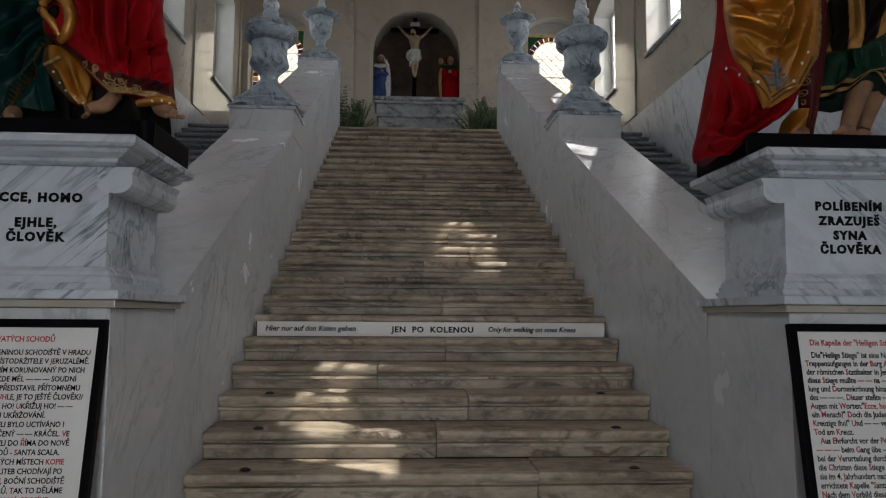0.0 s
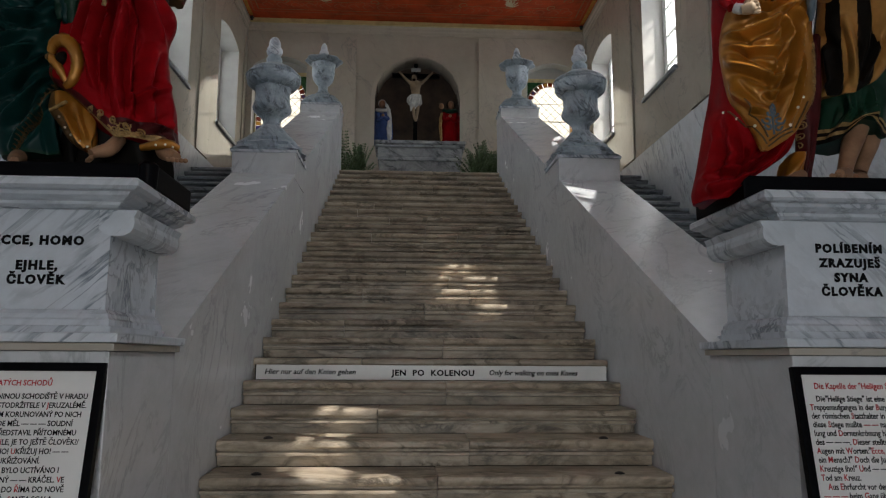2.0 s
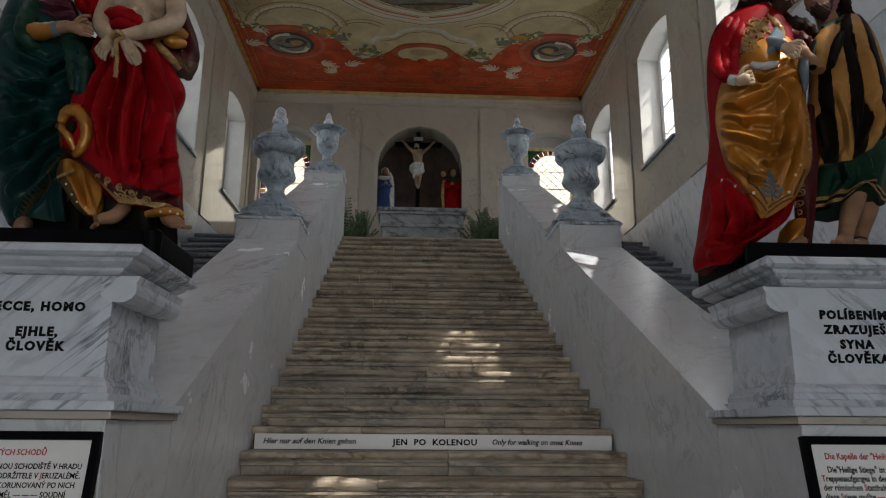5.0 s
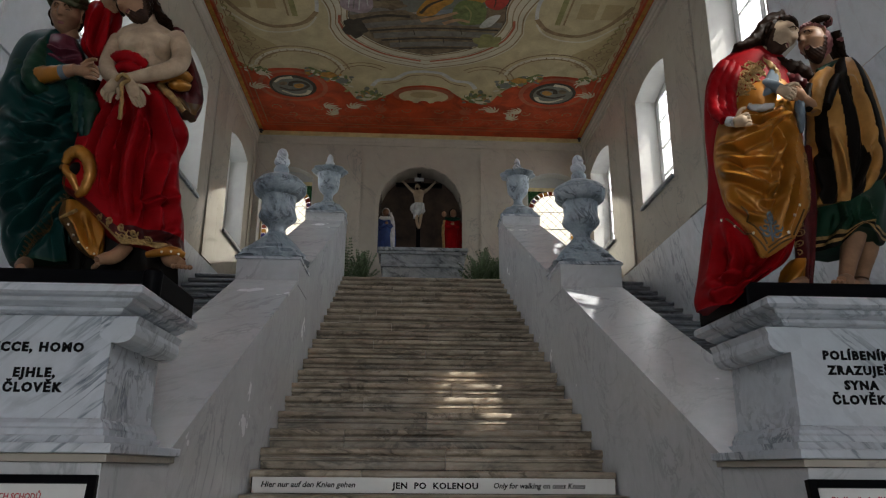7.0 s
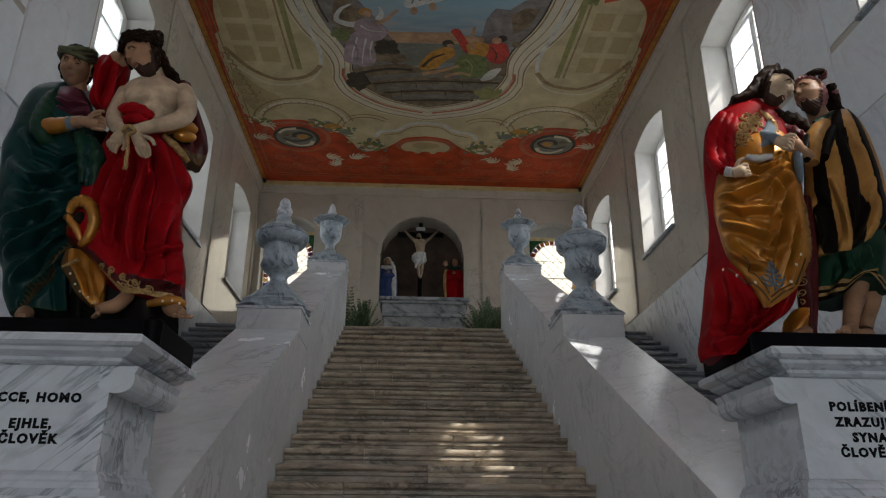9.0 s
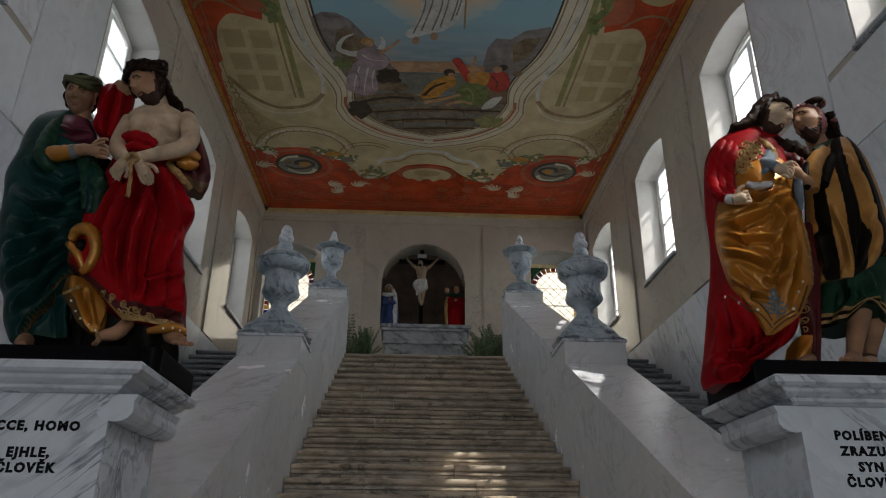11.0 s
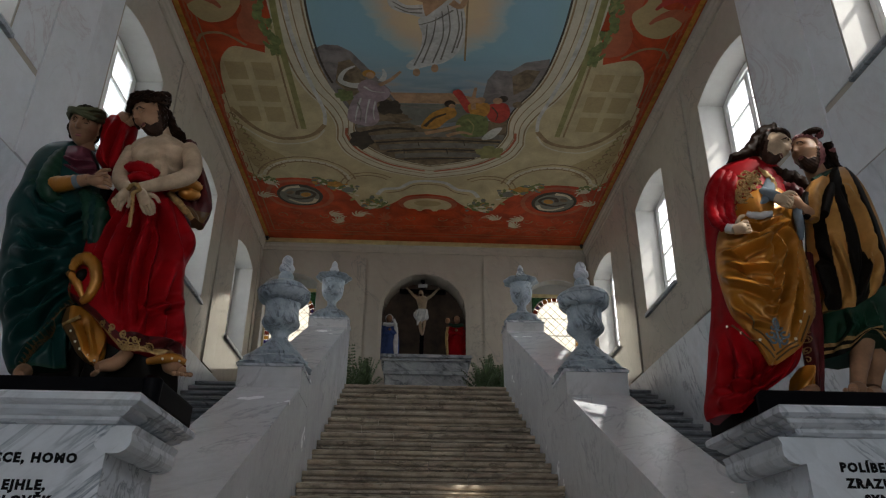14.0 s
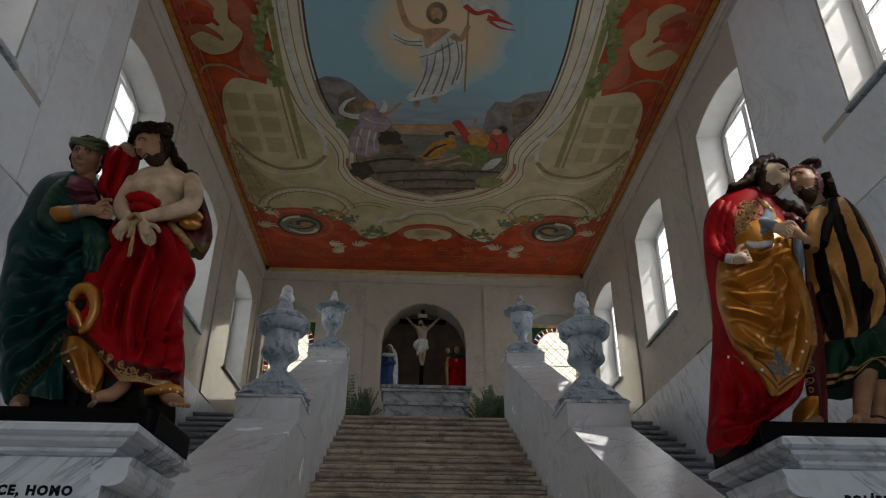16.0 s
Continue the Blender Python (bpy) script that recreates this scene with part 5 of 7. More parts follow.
G_CLEAR = glass_colour("cream_cathedral_glass", (0.92, 0.87, 0.78))
G_BITS = [glass_colour("amber_glass", (0.20, 0.075, 0.012)), glass_colour("green_glass", (0.02, 0.055, 0.025)), glass_colour("violet_glass", (0.05, 0.04, 0.14)), glass_colour("red_glass", (0.14, 0.03, 0.015)), glass_colour("yellow_glass", (0.36, 0.22, 0.05))]
M_LEAD = plain("lead_came", (0.12, 0.115, 0.11), 0.5, 0.2)
for i, (c, h, s, sp, cr) in enumerate(BACK_WINDOWS):
    w = thing("window_%d" % (i + 13), "arched leaded window with a coloured glass border", "window", "altar windows", "structure", (c, BACK + 0.33, s))
    b = bmesh.new()
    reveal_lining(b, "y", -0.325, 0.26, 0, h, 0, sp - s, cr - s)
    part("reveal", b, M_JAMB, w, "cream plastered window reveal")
    half, z0, z1 = h - 0.055, 0.05, 2.02
    b = bmesh.new()
    for x0, x1, a0, a1 in ((-h + 0.014, -half, 0.014, 2.10), (half, h - 0.014, 0.014, 2.10), (-half, half, 0.014, 0.05), (-half, half, 2.035, 2.12)):
        box(b, x0, x1, -0.03, 0.03, a0, a1, 0.004)
    part("window_frame", b, plain("ochre_window_frame", (0.50, 0.40, 0.20), 0.5), w, "ochre painted frame")
    spring = z1 - half + 0.03
    b = bmesh.new()
    prism(b, [(-h + 0.014, 2.121), (h - 0.014, 2.121), *arch_points(0, h - 0.014, sp - s, cr - s - 0.014)], "y", -0.03, 0.03)
    part("tympanum", b, M_JAMB, w)
    rb = random.Random(20 + i)
    border = 0.115
    zz = z0
    while zz < spring - 0.01:
        for sd in (-1, 1):
            b = bmesh.new()
            x0, x1 = sorted((sd * half, sd * (half - border)))
            box(b, x0 + 0.004, x1 - 0.004, -0.004, 0.004, zz + 0.004, zz + 0.106)
            part("pane", b, rb.choice(G_BITS), w).visible_shadow = False
        zz += 0.11
    n = 13
    for k in range(n):
        a0, a1 = math.pi * k / n + 0.012, math.pi * (k + 1) / n - 0.012
        b = bmesh.new()
        ro, ri = half - 0.004, half - border + 0.004
        prism(b, [(ro * math.cos(a0), spring + ro * math.sin(a0)), (ro * math.cos(a1), spring + ro * math.sin(a1)), (ri * math.cos(a1), spring + ri * math.sin(a1)), (ri * math.cos(a0), spring + ri * math.sin(a0))], "y", -0.004, 0.004)
        part("pane", b, G_BITS[3] if k % 2 else G_BITS[0], w).visible_shadow = False
        am = (a0 + a1) / 2
        b = bmesh.new()
        lathe(b, [(0.038, 0.0), (0.040, 0.003)], 10, wave=None)
        disc = part("pane", b, G_BITS[(k + 2) % 5], w)
        disc.matrix_basis = pose((half - border / 2) * math.cos(am), -0.006, spring + (half - border / 2) * math.sin(am), 90)
        disc.visible_shadow = False
    # spandrels above the arch
    for sd in (-1, 1):
        b = bmesh.new()
        arc = [(sd * half * math.cos(math.pi / 2 * j / 8), spring + half * math.sin(math.pi / 2 * j / 8)) for j in range(9)]
        prism(b, [(sd * half, z1 + 0.03)] + arc, "y", -0.004, 0.004)
        part("pane", b, G_BITS[1], w).visible_shadow = False
    # clear field
    b = bmesh.new()
    ri = half - border
    prism(b, [(-ri, z0), (ri, z0)] + [(ri * math.cos(math.pi * j / 16), spring + ri * math.sin(math.pi * j / 16)) for j in range(17)], "y", -0.002, 0.002)
    part("pane", b, G_CLEAR, w).visible_shadow = False
    # lead lattice
    b = bmesh.new()
    def lead(p, q, t=0.0045):
        d = Vector((q[0] - p[0], 0, q[1] - p[1]))
        if d.length < 0.02:
            return
        nrm = Vector((-d.z, 0, d.x)).normalized() * t
        vs = []
        for y in (-0.008, 0.008):
            for e in (p, q):
                for sg in (-1, 1):
                    vs.append(b.verts.new((e[0] + sg * nrm.x, y, e[1] + sg * nrm.z)))
        for f in ((0, 1, 3, 2), (4, 6, 7, 5), (0, 2, 6, 4), (1, 5, 7, 3)):
            b.faces.new([vs[j] for j in f])
    def inside(x, z):
        return abs(x) < ri and z0 < z and (z < spring or x * x + (z - spring) ** 2 < ri * ri)
    g = 0.21
    for k in range(-16, 30):
        for sg in (-1, 1):
            run_ = []
            for j in range(240):
                x = -ri + 2 * ri * j / 239
                z = k * g + sg * x
                if inside(x, z):
                    run_.append((x, z))
            if len(run_) > 4:
                lead(run_[0], run_[-1])
    for z in (0.62, 1.07, 1.5):
        lead((-ri, z), (ri, z), 0.011 if z == 1.07 else 0.006)
    for j in range(16):
        a0, a1 = math.pi * j / 16, math.pi * (j + 1) / 16
        for r0 in (ri, half):
            lead((r0 * math.cos(a0), spring + r0 * math.sin(a0)), (r0 * math.cos(a1), spring + r0 * math.sin(a1)), 0.007)
    for sd in (-1, 1):
        lead((sd * ri, z0), (sd * ri, spring), 0.007)
    part("lead_lattice", b, M_LEAD, w)
    opening_lamp((c, BACK + 0.72, 7.15), (c * 0.6, 8.0, 4.0), 1.2, 2.2, WINDOW_LAMP * 0.15, (1.0, 0.95, 0.85))


# ---- tree outside that dapples the sunlight ----
tree = thing("tree", "leafy tree outside the sunny windows", "tree", at=(10.5, -2.5, -0.6))
r5 = random.Random(12)
M_BARK = plain("tree_bark", (0.12, 0.09, 0.06), 0.9, 0, 0.4, 8, 0.6)
M_TREELEAF = plain("tree_leaf", (0.07, 0.11, 0.03), 0.6, 0, 0.4, 3)
b = bmesh.new()


def branch(b, pts, n=8):
    rings = []
    for x, y, z, r in pts:
        rings.append([b.verts.new((x + r * math.cos(2 * math.pi * i / n), y + r * math.sin(2 * math.pi * i / n), z)) for i in range(n)])
    for p, q in zip(rings, rings[1:]):
        for i in range(n):
            b.faces.new((p[i], p[(i + 1) % n], q[(i + 1) % n], q[i]))
    b.faces.new(rings[-1])


branch(b, [(0, 0, 0, 0.34), (0.05, 0.1, 3, 0.26), (-0.1, 0.2, 6, 0.22), (-0.1, 0.3, 9, 0.16), (-0.2, 0.4, 12.5, 0.08)])
BOUGHS = []
for i in range(12):
    a, z = i * 2.4, 7.5 + 0.45 * i
    e = (-0.1 + 1.1 * math.cos(a), 0.3 + 3.4 * math.sin(a), z + 2.2)
    BOUGHS.append(e)
    branch(b, [(-0.1, 0.25, z, 0.10), ((e[0] - 0.1) / 2, (e[1] + 0.25) / 2, z + 0.9, 0.06), (*e, 0.02)], 6)
part("trunk", b, M_BARK, tree, smooth=True)
b = bmesh.new()
for i in range(1650):
    e = r5.choice(BOUGHS)
    t = r5.uniform(0.35, 1.1)
    c = Vector((e[0] * t + r5.gauss(0, 0.45), e[1] * t + r5.gauss(0, 0.55), e[2] - 1.4 * (1 - t) + r5.gauss(0, 0.5)))
    d = Vector((r5.gauss(0, 1), r5.gauss(0, 1), r5.gauss(0, 0.5))).normalized()
    k = d.cross(Vector((r5.gauss(0, 1), r5.gauss(0, 1), r5.gauss(0, 1)))).normalized()
    l = r5.uniform(0.10, 0.20)
    b.faces.new([b.verts.new(v) for v in (c - d * l, c + k * l * 0.5, c + d * l, c - k * l * 0.5)])
part("crown", b, M_TREELEAF, tree)

# ---- painted statues: each group one plain mesh on a black plinth ----
M_CRIMSON = plain("crimson_painted_cloth", (0.23, 0.003, 0.006), 0.48, 0, 0.25, 5, 0.08)
M_TEAL = plain("dark_green_painted_cloth", (0.003, 0.026, 0.024), 0.38, 0, 0.35, 5, 0.08)
M_OLIVE = plain("moss_green_painted_cloth", (0.007, 0.032, 0.018), 0.42, 0, 0.35, 6, 0.08)
M_GILT = plain("ochre_gold_painted_cloth", (0.35, 0.145, 0.017), 0.30, 0.35, 0.25, 6, 0.08)
M_SKIN = plain("painted_plaster_flesh", (0.26, 0.145, 0.085), 0.45, 0, 0.3, 7, 0.08)
M_PALESKIN = plain("pale_painted_plaster", (0.40, 0.30, 0.205), 0.5, 0, 0.3, 11, 0.08)
M_HAIR = plain("dark_brown_painted_hair", (0.014, 0.007, 0.004), 0.5, 0, 0.5, 20, 0.5)
M_PLUM = plain("plum_painted_cloth", (0.075, 0.015, 0.026), 0.45, 0, 0.3, 6, 0.08)
M_STRIPE = plain("dark_stripe_paint", (0.006, 0.005, 0.004), 0.42, 0, 0.4, 8, 0.08)
M_AMBER = plain("amber_stripe_paint", (0.34, 0.17, 0.045), 0.42, 0, 0.3, 6, 0.08)
M_TRIM = plain("old_gold_embroidery", (0.30, 0.19, 0.075), 0.4, 0.2, 0.5, 40, 0.3)
M_BRONZE = plain("dark_bronze_painted_lining", (0.085, 0.045, 0.016), 0.35, 0, 0.4, 8, 0.1)
M_WINE = plain("dark_wine_painted_band", (0.055, 0.006, 0.007), 0.4, 0, 0.5, 14, 0.15)
M_BEARD = plain("brown_painted_beard", (0.030, 0.013, 0.007), 0.6, 0, 0.5, 20, 0.2)
M_SLATE = plain("blue_grey_painted_cloth", (0.11, 0.14, 0.165), 0.75, 0, 0.3, 6, 0.08)
M_PEARL = plain("pearl_white_paint", (0.75, 0.70, 0.58), 0.35)
M_BLUE = plain("blue_painted_cloth", (0.015, 0.045, 0.17), 0.45, 0, 0.3, 6, 0.08)
M_WHITECLOTH = plain("white_painted_cloth", (0.46, 0.46, 0.45), 0.5, 0, 0.2, 6, 0.1)
M_ROSY = plain("rosy_lips_and_hair_highlight", (0.20, 0.075, 0.075), 0.5, 0, 0.4, 16, 0.5)
for m in (M_CRIMSON, M_TEAL, M_OLIVE, M_GILT, M_SKIN, M_PALESKIN, M_HAIR, M_PLUM, M_STRIPE, M_AMBER, M_BLACK, M_SLATE, M_BEARD, M_TRIM, M_BRONZE, M_WINE, M_ROSY):
    m.node_tree.nodes["Principled BSDF"].inputs["Specular IOR Level"].default_value = 0.16
M_GILT.node_tree.nodes["Principled BSDF"].inputs["Specular IOR Level"].default_value = 0.5
for m in (M_BLACK, M_STRIPE, M_HAIR, M_CRIMSON):
    m.node_tree.nodes["Principled BSDF"].inputs["Specular IOR Level"].default_value = 0.05
STATUE_MATS = [M_CRIMSON, M_TEAL, M_OLIVE, M_GILT, M_SKIN, M_PALESKIN, M_HAIR, M_PLUM, M_STRIPE, M_AMBER, M_TRIM, M_SLATE, M_PEARL, M_BLUE, M_WHITECLOTH, M_ROSY, M_BRONZE, M_WINE, M_BEARD, plain("olive_painted_headcloth", (0.045, 0.050, 0.018), 0.6, 0, 0.5, 14, 0.2)]
CRIMSON, TEAL, MOSS, GILT, SKIN, PSKIN, HAIR, PLUM, STRIPE, AMBER, TRIM, SLATE, PEARL, BLUE, WCLOTH, ROSY, BRONZE, WINE, BEARD, OLIVE_CLOTH = range(20)


def eased(sections, n):
    """Sections (height first) smoothly filled in to n rings."""
    pts = curve_points([tuple(s) for s in sections], max(2, n // (len(sections) - 1)))
    return pts


def crest(pleats, x, z):
    """Height of the carved folds: a sharp crest along each line, with a hollow on either side."""
    k = 0.0
    for line, high, wide in pleats:
        near, where, n = 9.0, 0.0, len(line) - 1
        for i in range(n):
            (x0, z0), (x1, z1) = line[i], line[i + 1]
            du, dv = x1 - x0, z1 - z0
            s = min(1.0, max(0.0, ((x - x0) * du + (z - z0) * dv) / (du * du + dv * dv)))
            d = math.hypot(x - x0 - s * du, z - z0 - s * dv)
            if d < near:
                near, where = d, (i + s) / n
        if near < 5 * wide:
            fade = min(1.0, 0.25 + 3.0 * where, 0.25 + 3.0 * (1 - where))
            k += fade * high * (0.95 * math.exp(-(near / (1.15 * wide)) ** 1.8) - 0.6 * math.exp(-((near - 2.4 * wide) / (1.1 * wide)) ** 2))
    return k


def robe(bm, sections, slot, folds=9, deep=0.03, twist=0.0, n=72, rings=40, seed=1.0, slot_of=None, sharp=1.6, flare=True, pleats=(), hem=None):
    """Hanging cloth: rings of (z, cx, cy, rx, ry), with folds that deepen downwards."""
    rows = eased(sections, rings)
    z_hi, z_lo = max(r[0] for r in rows), min(r[0] for r in rows)
    grid = []
    for z, cx, cy, rx, ry in rows:
        t = (z_hi - z) / (z_hi - z_lo)
        ring = []
        for i in range(n):
            a = 2 * math.pi * i / n
            ph = a * folds + twist * t * 6 + 1.6 * math.sin(a * 2 + seed) + 0.7 * math.sin(t * 5 + a * 3 + seed * 2)
            f = (1 - abs(math.sin(ph / 2)) ** sharp) * 2 - 1
            g = math.sin(a * 3 + t * 9 * (0.5 + twist) + seed * 3)
            amt = deep * ((0.35 + 0.65 * t) if flare else 1.0)
            k = amt * f + deep * 0.45 * g
            if math.sin(a) < 0.3:
                k += crest(pleats, cx + rx * math.cos(a), z) * min(1.0, max(0.0, 0.15 - 1.7 * math.sin(a)))
            ring.append(bm.verts.new((cx + (rx + k) * math.cos(a), cy + (ry + k) * math.sin(a), z + (hem(a) * max(0.0, (t - 0.45) / 0.55) ** 1.5 if hem else deep * 0.3 * math.sin(a * 4 + seed) * (1 if t > 0.97 else 0)))))
        grid.append((ring, t, z))
    for (p, t0, z0), (q, t1, z1) in zip(grid, grid[1:]):
        for i in range(n):
            f = bm.faces.new((p[i], p[(i + 1) % n], q[(i + 1) % n], q[i]))
            a = 2 * math.pi * (i + 0.5) / n
            f.material_index = slot_of(a, (t0 + t1) / 2, (z0 + z1) / 2) if slot_of else slot
    for ring in (grid[0][0], grid[-1][0]):
        f = bm.faces.new(ring)
        f.material_index = slot_of(0, 0.5, grid[0][2]) if slot_of else slot


def limb(bm, points, slot, n=14, steps=7, crease=0.0, seed=0.0):
    """A tapering tube through (x, y, z, radius)."""
    pts = curve_points([tuple(p) for p in points], steps)
    grid = []
    for i, p in enumerate(pts):
        a, b = Vector(pts[max(i - 1, 0)][:3]), Vector(pts[min(i + 1, len(pts) - 1)][:3])
        d = (b - a).normalized()
        u = d.cross(Vector((0.3, 1, 0.2))).normalized()
        v = d.cross(u)
        ring = []
        for j in range(n):
            th = 2 * math.pi * j / n
            r = p[3] * (1 + crease * math.sin(i * 1.7 + 3 * th + seed))
            ring.append(bm.verts.new(Vector(p[:3]) + u * r * math.cos(th) + v * r * math.sin(th)))
        grid.append(ring)
    for p, q in zip(grid, grid[1:]):
        for j in range(n):
            bm.faces.new((p[j], p[(j + 1) % n], q[(j + 1) % n], q[j])).material_index = slot
    bm.faces.new(grid[0]).material_index = slot
    bm.faces.new(grid[-1]).material_index = slot


def blob(bm, c, r, slot, n=20, m=12, turn=(0, 0, 0), lump=0.0, seed=0.0, freq=5):
    """A rounded, slightly lumpy form."""
    rot = Euler([radians(a) for a in turn]).to_matrix()
    grid = []
    for i in range(1, m):
        ph = math.pi * i / m
        ring = []
        for j in range(n):
            th = 2 * math.pi * j / n
            k = 1 + lump * (math.sin(freq * th + seed + 2.3 * ph) * math.sin(freq * ph + seed) + 0.5 * math.sin(2.1 * freq * th - seed + 7 * ph))
            v = Vector((r[0] * math.sin(ph) * math.cos(th) * k, r[1] * math.sin(ph) * math.sin(th) * k, r[2] * math.cos(ph) * k))
            ring.append(bm.verts.new(rot @ v + Vector(c)))
        grid.append(ring)
    top, bot = bm.verts.new(rot @ Vector((0, 0, r[2])) + Vector(c)), bm.verts.new(rot @ Vector((0, 0, -r[2])) + Vector(c))
    for p, q in zip(grid, grid[1:]):
        for j in range(n):
            bm.faces.new((p[j], p[(j + 1) % n], q[(j + 1) % n], q[j])).material_index = slot
    for j in range(n):
        bm.faces.new((top, grid[0][(j + 1) % n], grid[0][j])).material_index = slot
        bm.faces.new((bot, grid[-1][j], grid[-1][(j + 1) % n])).material_index = slot


def head(bm, c, turn, skin, hair, beard=True, size=1.0, long_hair=True, wrap=None):
    """A carved head as one surface: it faces -y before it is turned."""
    rot = Euler([radians(a) for a in turn]).to_matrix()
    def at(x, y, z):
        return tuple(Vector(c) + rot @ (Vector((x, y, z)) * size))
    def g(v, mid, wide):
        return math.exp(-((v - mid) / wide) ** 2)
    n, m = 128, 96
    grid, marks = [], []
    for i in range(m + 1):
        ph = math.pi * (i + 0.001) / (m + 0.002)
        ring, row = [], []
        for j in range(n):
            th = 2 * math.pi * j / n
            x, y, z = 0.074 * math.sin(ph) * math.sin(th), -0.094 * math.sin(ph) * math.cos(th), 0.12 * math.cos(ph)
            front = max(0.0, math.cos(th)) * math.sin(ph)
            low = max(0.0, (-z - 0.02) / 0.1)
            x *= 1 - 0.30 * low
            y += 0.016 * low * (1 if y < 0 else -1.2)
            d = 0.0
            d += 0.026 * g(x, 0, 0.010 + 0.05 * max(0, -z) * 0.3) * min(1.0, max(0.0, (0.034 - z) / 0.05)) * (1 if z > -0.022 else g(z, -0.022, 0.006))
            for s in (-1, 1):
                d -= 0.024 * g(x, s * 0.030, 0.015) * g(z, 0.015, 0.011)
                d += 0.009 * g(x, s * 0.030, 0.011) * g(z, 0.012, 0.006)
                d += 0.005 * g(x, s * 0.040, 0.016) * g(z, -0.018, 0.018)
            d += 0.012 * g(z, 0.034, 0.009) * g(x, 0, 0.05)
            d += 0.004 * g(z, -0.050, 0.005) * g(x, 0, 0.02) - 0.005 * g(z, -0.056, 0.003) * g(x, 0, 0.022) + 0.004 * g(z, -0.062, 0.005) * g(x, 0, 0.018)
            d += 0.010 * g(z, -0.088, 0.016) * g(x, 0, 0.024)
            d *= front
            slot = skin
            line = 0.080 - 0.024 * (abs(x) / 0.07) ** 2
            if z > line or y > -0.004 + 0.25 * max(0.0, -z):
                slot = wrap if (wrap is not None and 0.035 < z < 0.10) else hair
                d += 0.012 + 0.004 * math.sin(th * 19 + z * 55) + 0.003 * math.sin(th * 31 - z * 90)
            elif beard and ((z < -0.076 + 0.010 * g(abs(x), 0.018, 0.007) + 0.014 * g(abs(x), 0.012, 0.010) + 0.55 * max(0.0, abs(x) - 0.030)) or (z < 0.0 and y > -0.014)):
                if not (abs(x) < 0.015 and -0.068 < z < -0.053):
                    slot = BEARD
                    d += 0.004 + 0.0012 * math.sin(x * 500 + z * 160) + 0.001 * math.sin(z * 420 - x * 230)
                    d += 0.016 * max(0.0, (-z - 0.07) / 0.05)
            if slot == skin and front > 0.3:
                if ((abs(x) - 0.030) / 0.0125) ** 2 + ((z - 0.013) / 0.0036) ** 2 < 1:
                    slot = HAIR
                elif abs(abs(x) - 0.030) < 0.017 and abs(z - 0.034 + 3.5 * (abs(x) - 0.026) ** 2 / 0.1) < 0.0028:
                    slot = BEARD
                elif abs(x) < 0.014 and -0.066 < z < -0.055:
                    slot = ROSY
            v = Vector((x, y, z))
            v += v.normalized() * d
            ring.append(bm.verts.new(at(*v)))
            row.append(slot)
        grid.append(ring)
        marks.append(row)
    for i in range(m):
        for j in range(n):
            bm.faces.new((grid[i][j], grid[i][(j + 1) % n], grid[i + 1][(j + 1) % n], grid[i + 1][j])).material_index = marks[i][j]
    bm.faces.new(grid[0]).material_index = hair
    bm.faces.new(grid[-1]).material_index = BEARD if beard else skin
    if wrap is not None:
        for k in range(3):
            limb(bm, [(*at(0.086 * math.cos(a), 0.004 + 0.104 * math.sin(a), 0.056 + 0.017 * k + 0.014 * math.sin(2 * a + k)), 0.014 * size) for a in [2 * math.pi * j / 10 for j in range(11)]], wrap, 8, 3, 0.12, k)
    if long_hair:
        for j in range(15):
            a = 0.0 + 3.14 * j / 14
            x, y = 0.080 * math.cos(a), 0.022 + 0.082 * math.sin(a)
            limb(bm, [(*at(x * 0.85, y, 0.06), 0.016 * size), (*at(x * 1.1, y + 0.010, -0.03), 0.020 * size), (*at(x * 1.02, y + 0.018, -0.10), 0.019 * size), (*at(x * 1.2, y + 0.016, -0.17), 0.015 * size), (*at(x * 1.15, y + 0.022, -0.215 - 0.02 * (j % 3)), 0.006 * size)], hair, 8, 4, 0.18, j)


def palm(bm, wrist, tip, skin, spread=0.05, up=(0, 0, 1), curl=0.02):
    """A plain hand: a flattened palm and five short tapering rods."""
    w, t = Vector(wrist), Vector(tip)
    d = t - w
    side = d.cross(Vector((0, 1, 0.15))).normalized()
    mid = w + d * 0.45
    limb(bm, [(*w, 0.024), (*(w + d * 0.2), 0.029), (*mid, 0.031), (*(w + d * 0.62), 0.018)], skin, 10, 3)
    for k in range(4):
        o = side * (k - 1.5) * spread * 0.36
        b0 = mid + o * 0.9
        limb(bm, [(*b0, 0.0105), (*(b0 + d * 0.26 + o * 0.1), 0.0095), (*(t - d * 0.12 + o * 0.8 + Vector((0, curl, -0.3 * curl * k)) - d * (0.06 * abs(k - 1.4))), 0.006)], skin, 7, 3)
    limb(bm, [(*(w + d * 0.25 + side * spread * 0.5), 0.013), (*(mid + side * spread * 1.1), 0.011), (*(mid + side * spread * 1.2 + d * 0.25), 0.008)], skin, 7, 3)


def embroider(bm, tree, lines, slot, r=0.005):
    """Raised threads laid on the front of the cloth along lines of (x, z)."""
    for line in lines:
        pts = []
        for x, z in line:
            hit = tree.ray_cast(Vector((x, 2.6, z)), Vector((0, 1, 0)))[0]
            if hit is not None:
                pts.append((hit.x, hit.y - 0.002, hit.z, r))
        if len(pts) > 2 and max(abs(p[1] - q[1]) for p, q in zip(pts, pts[1:])) < 0.09:
            limb(bm, pts, slot, 6, 1)


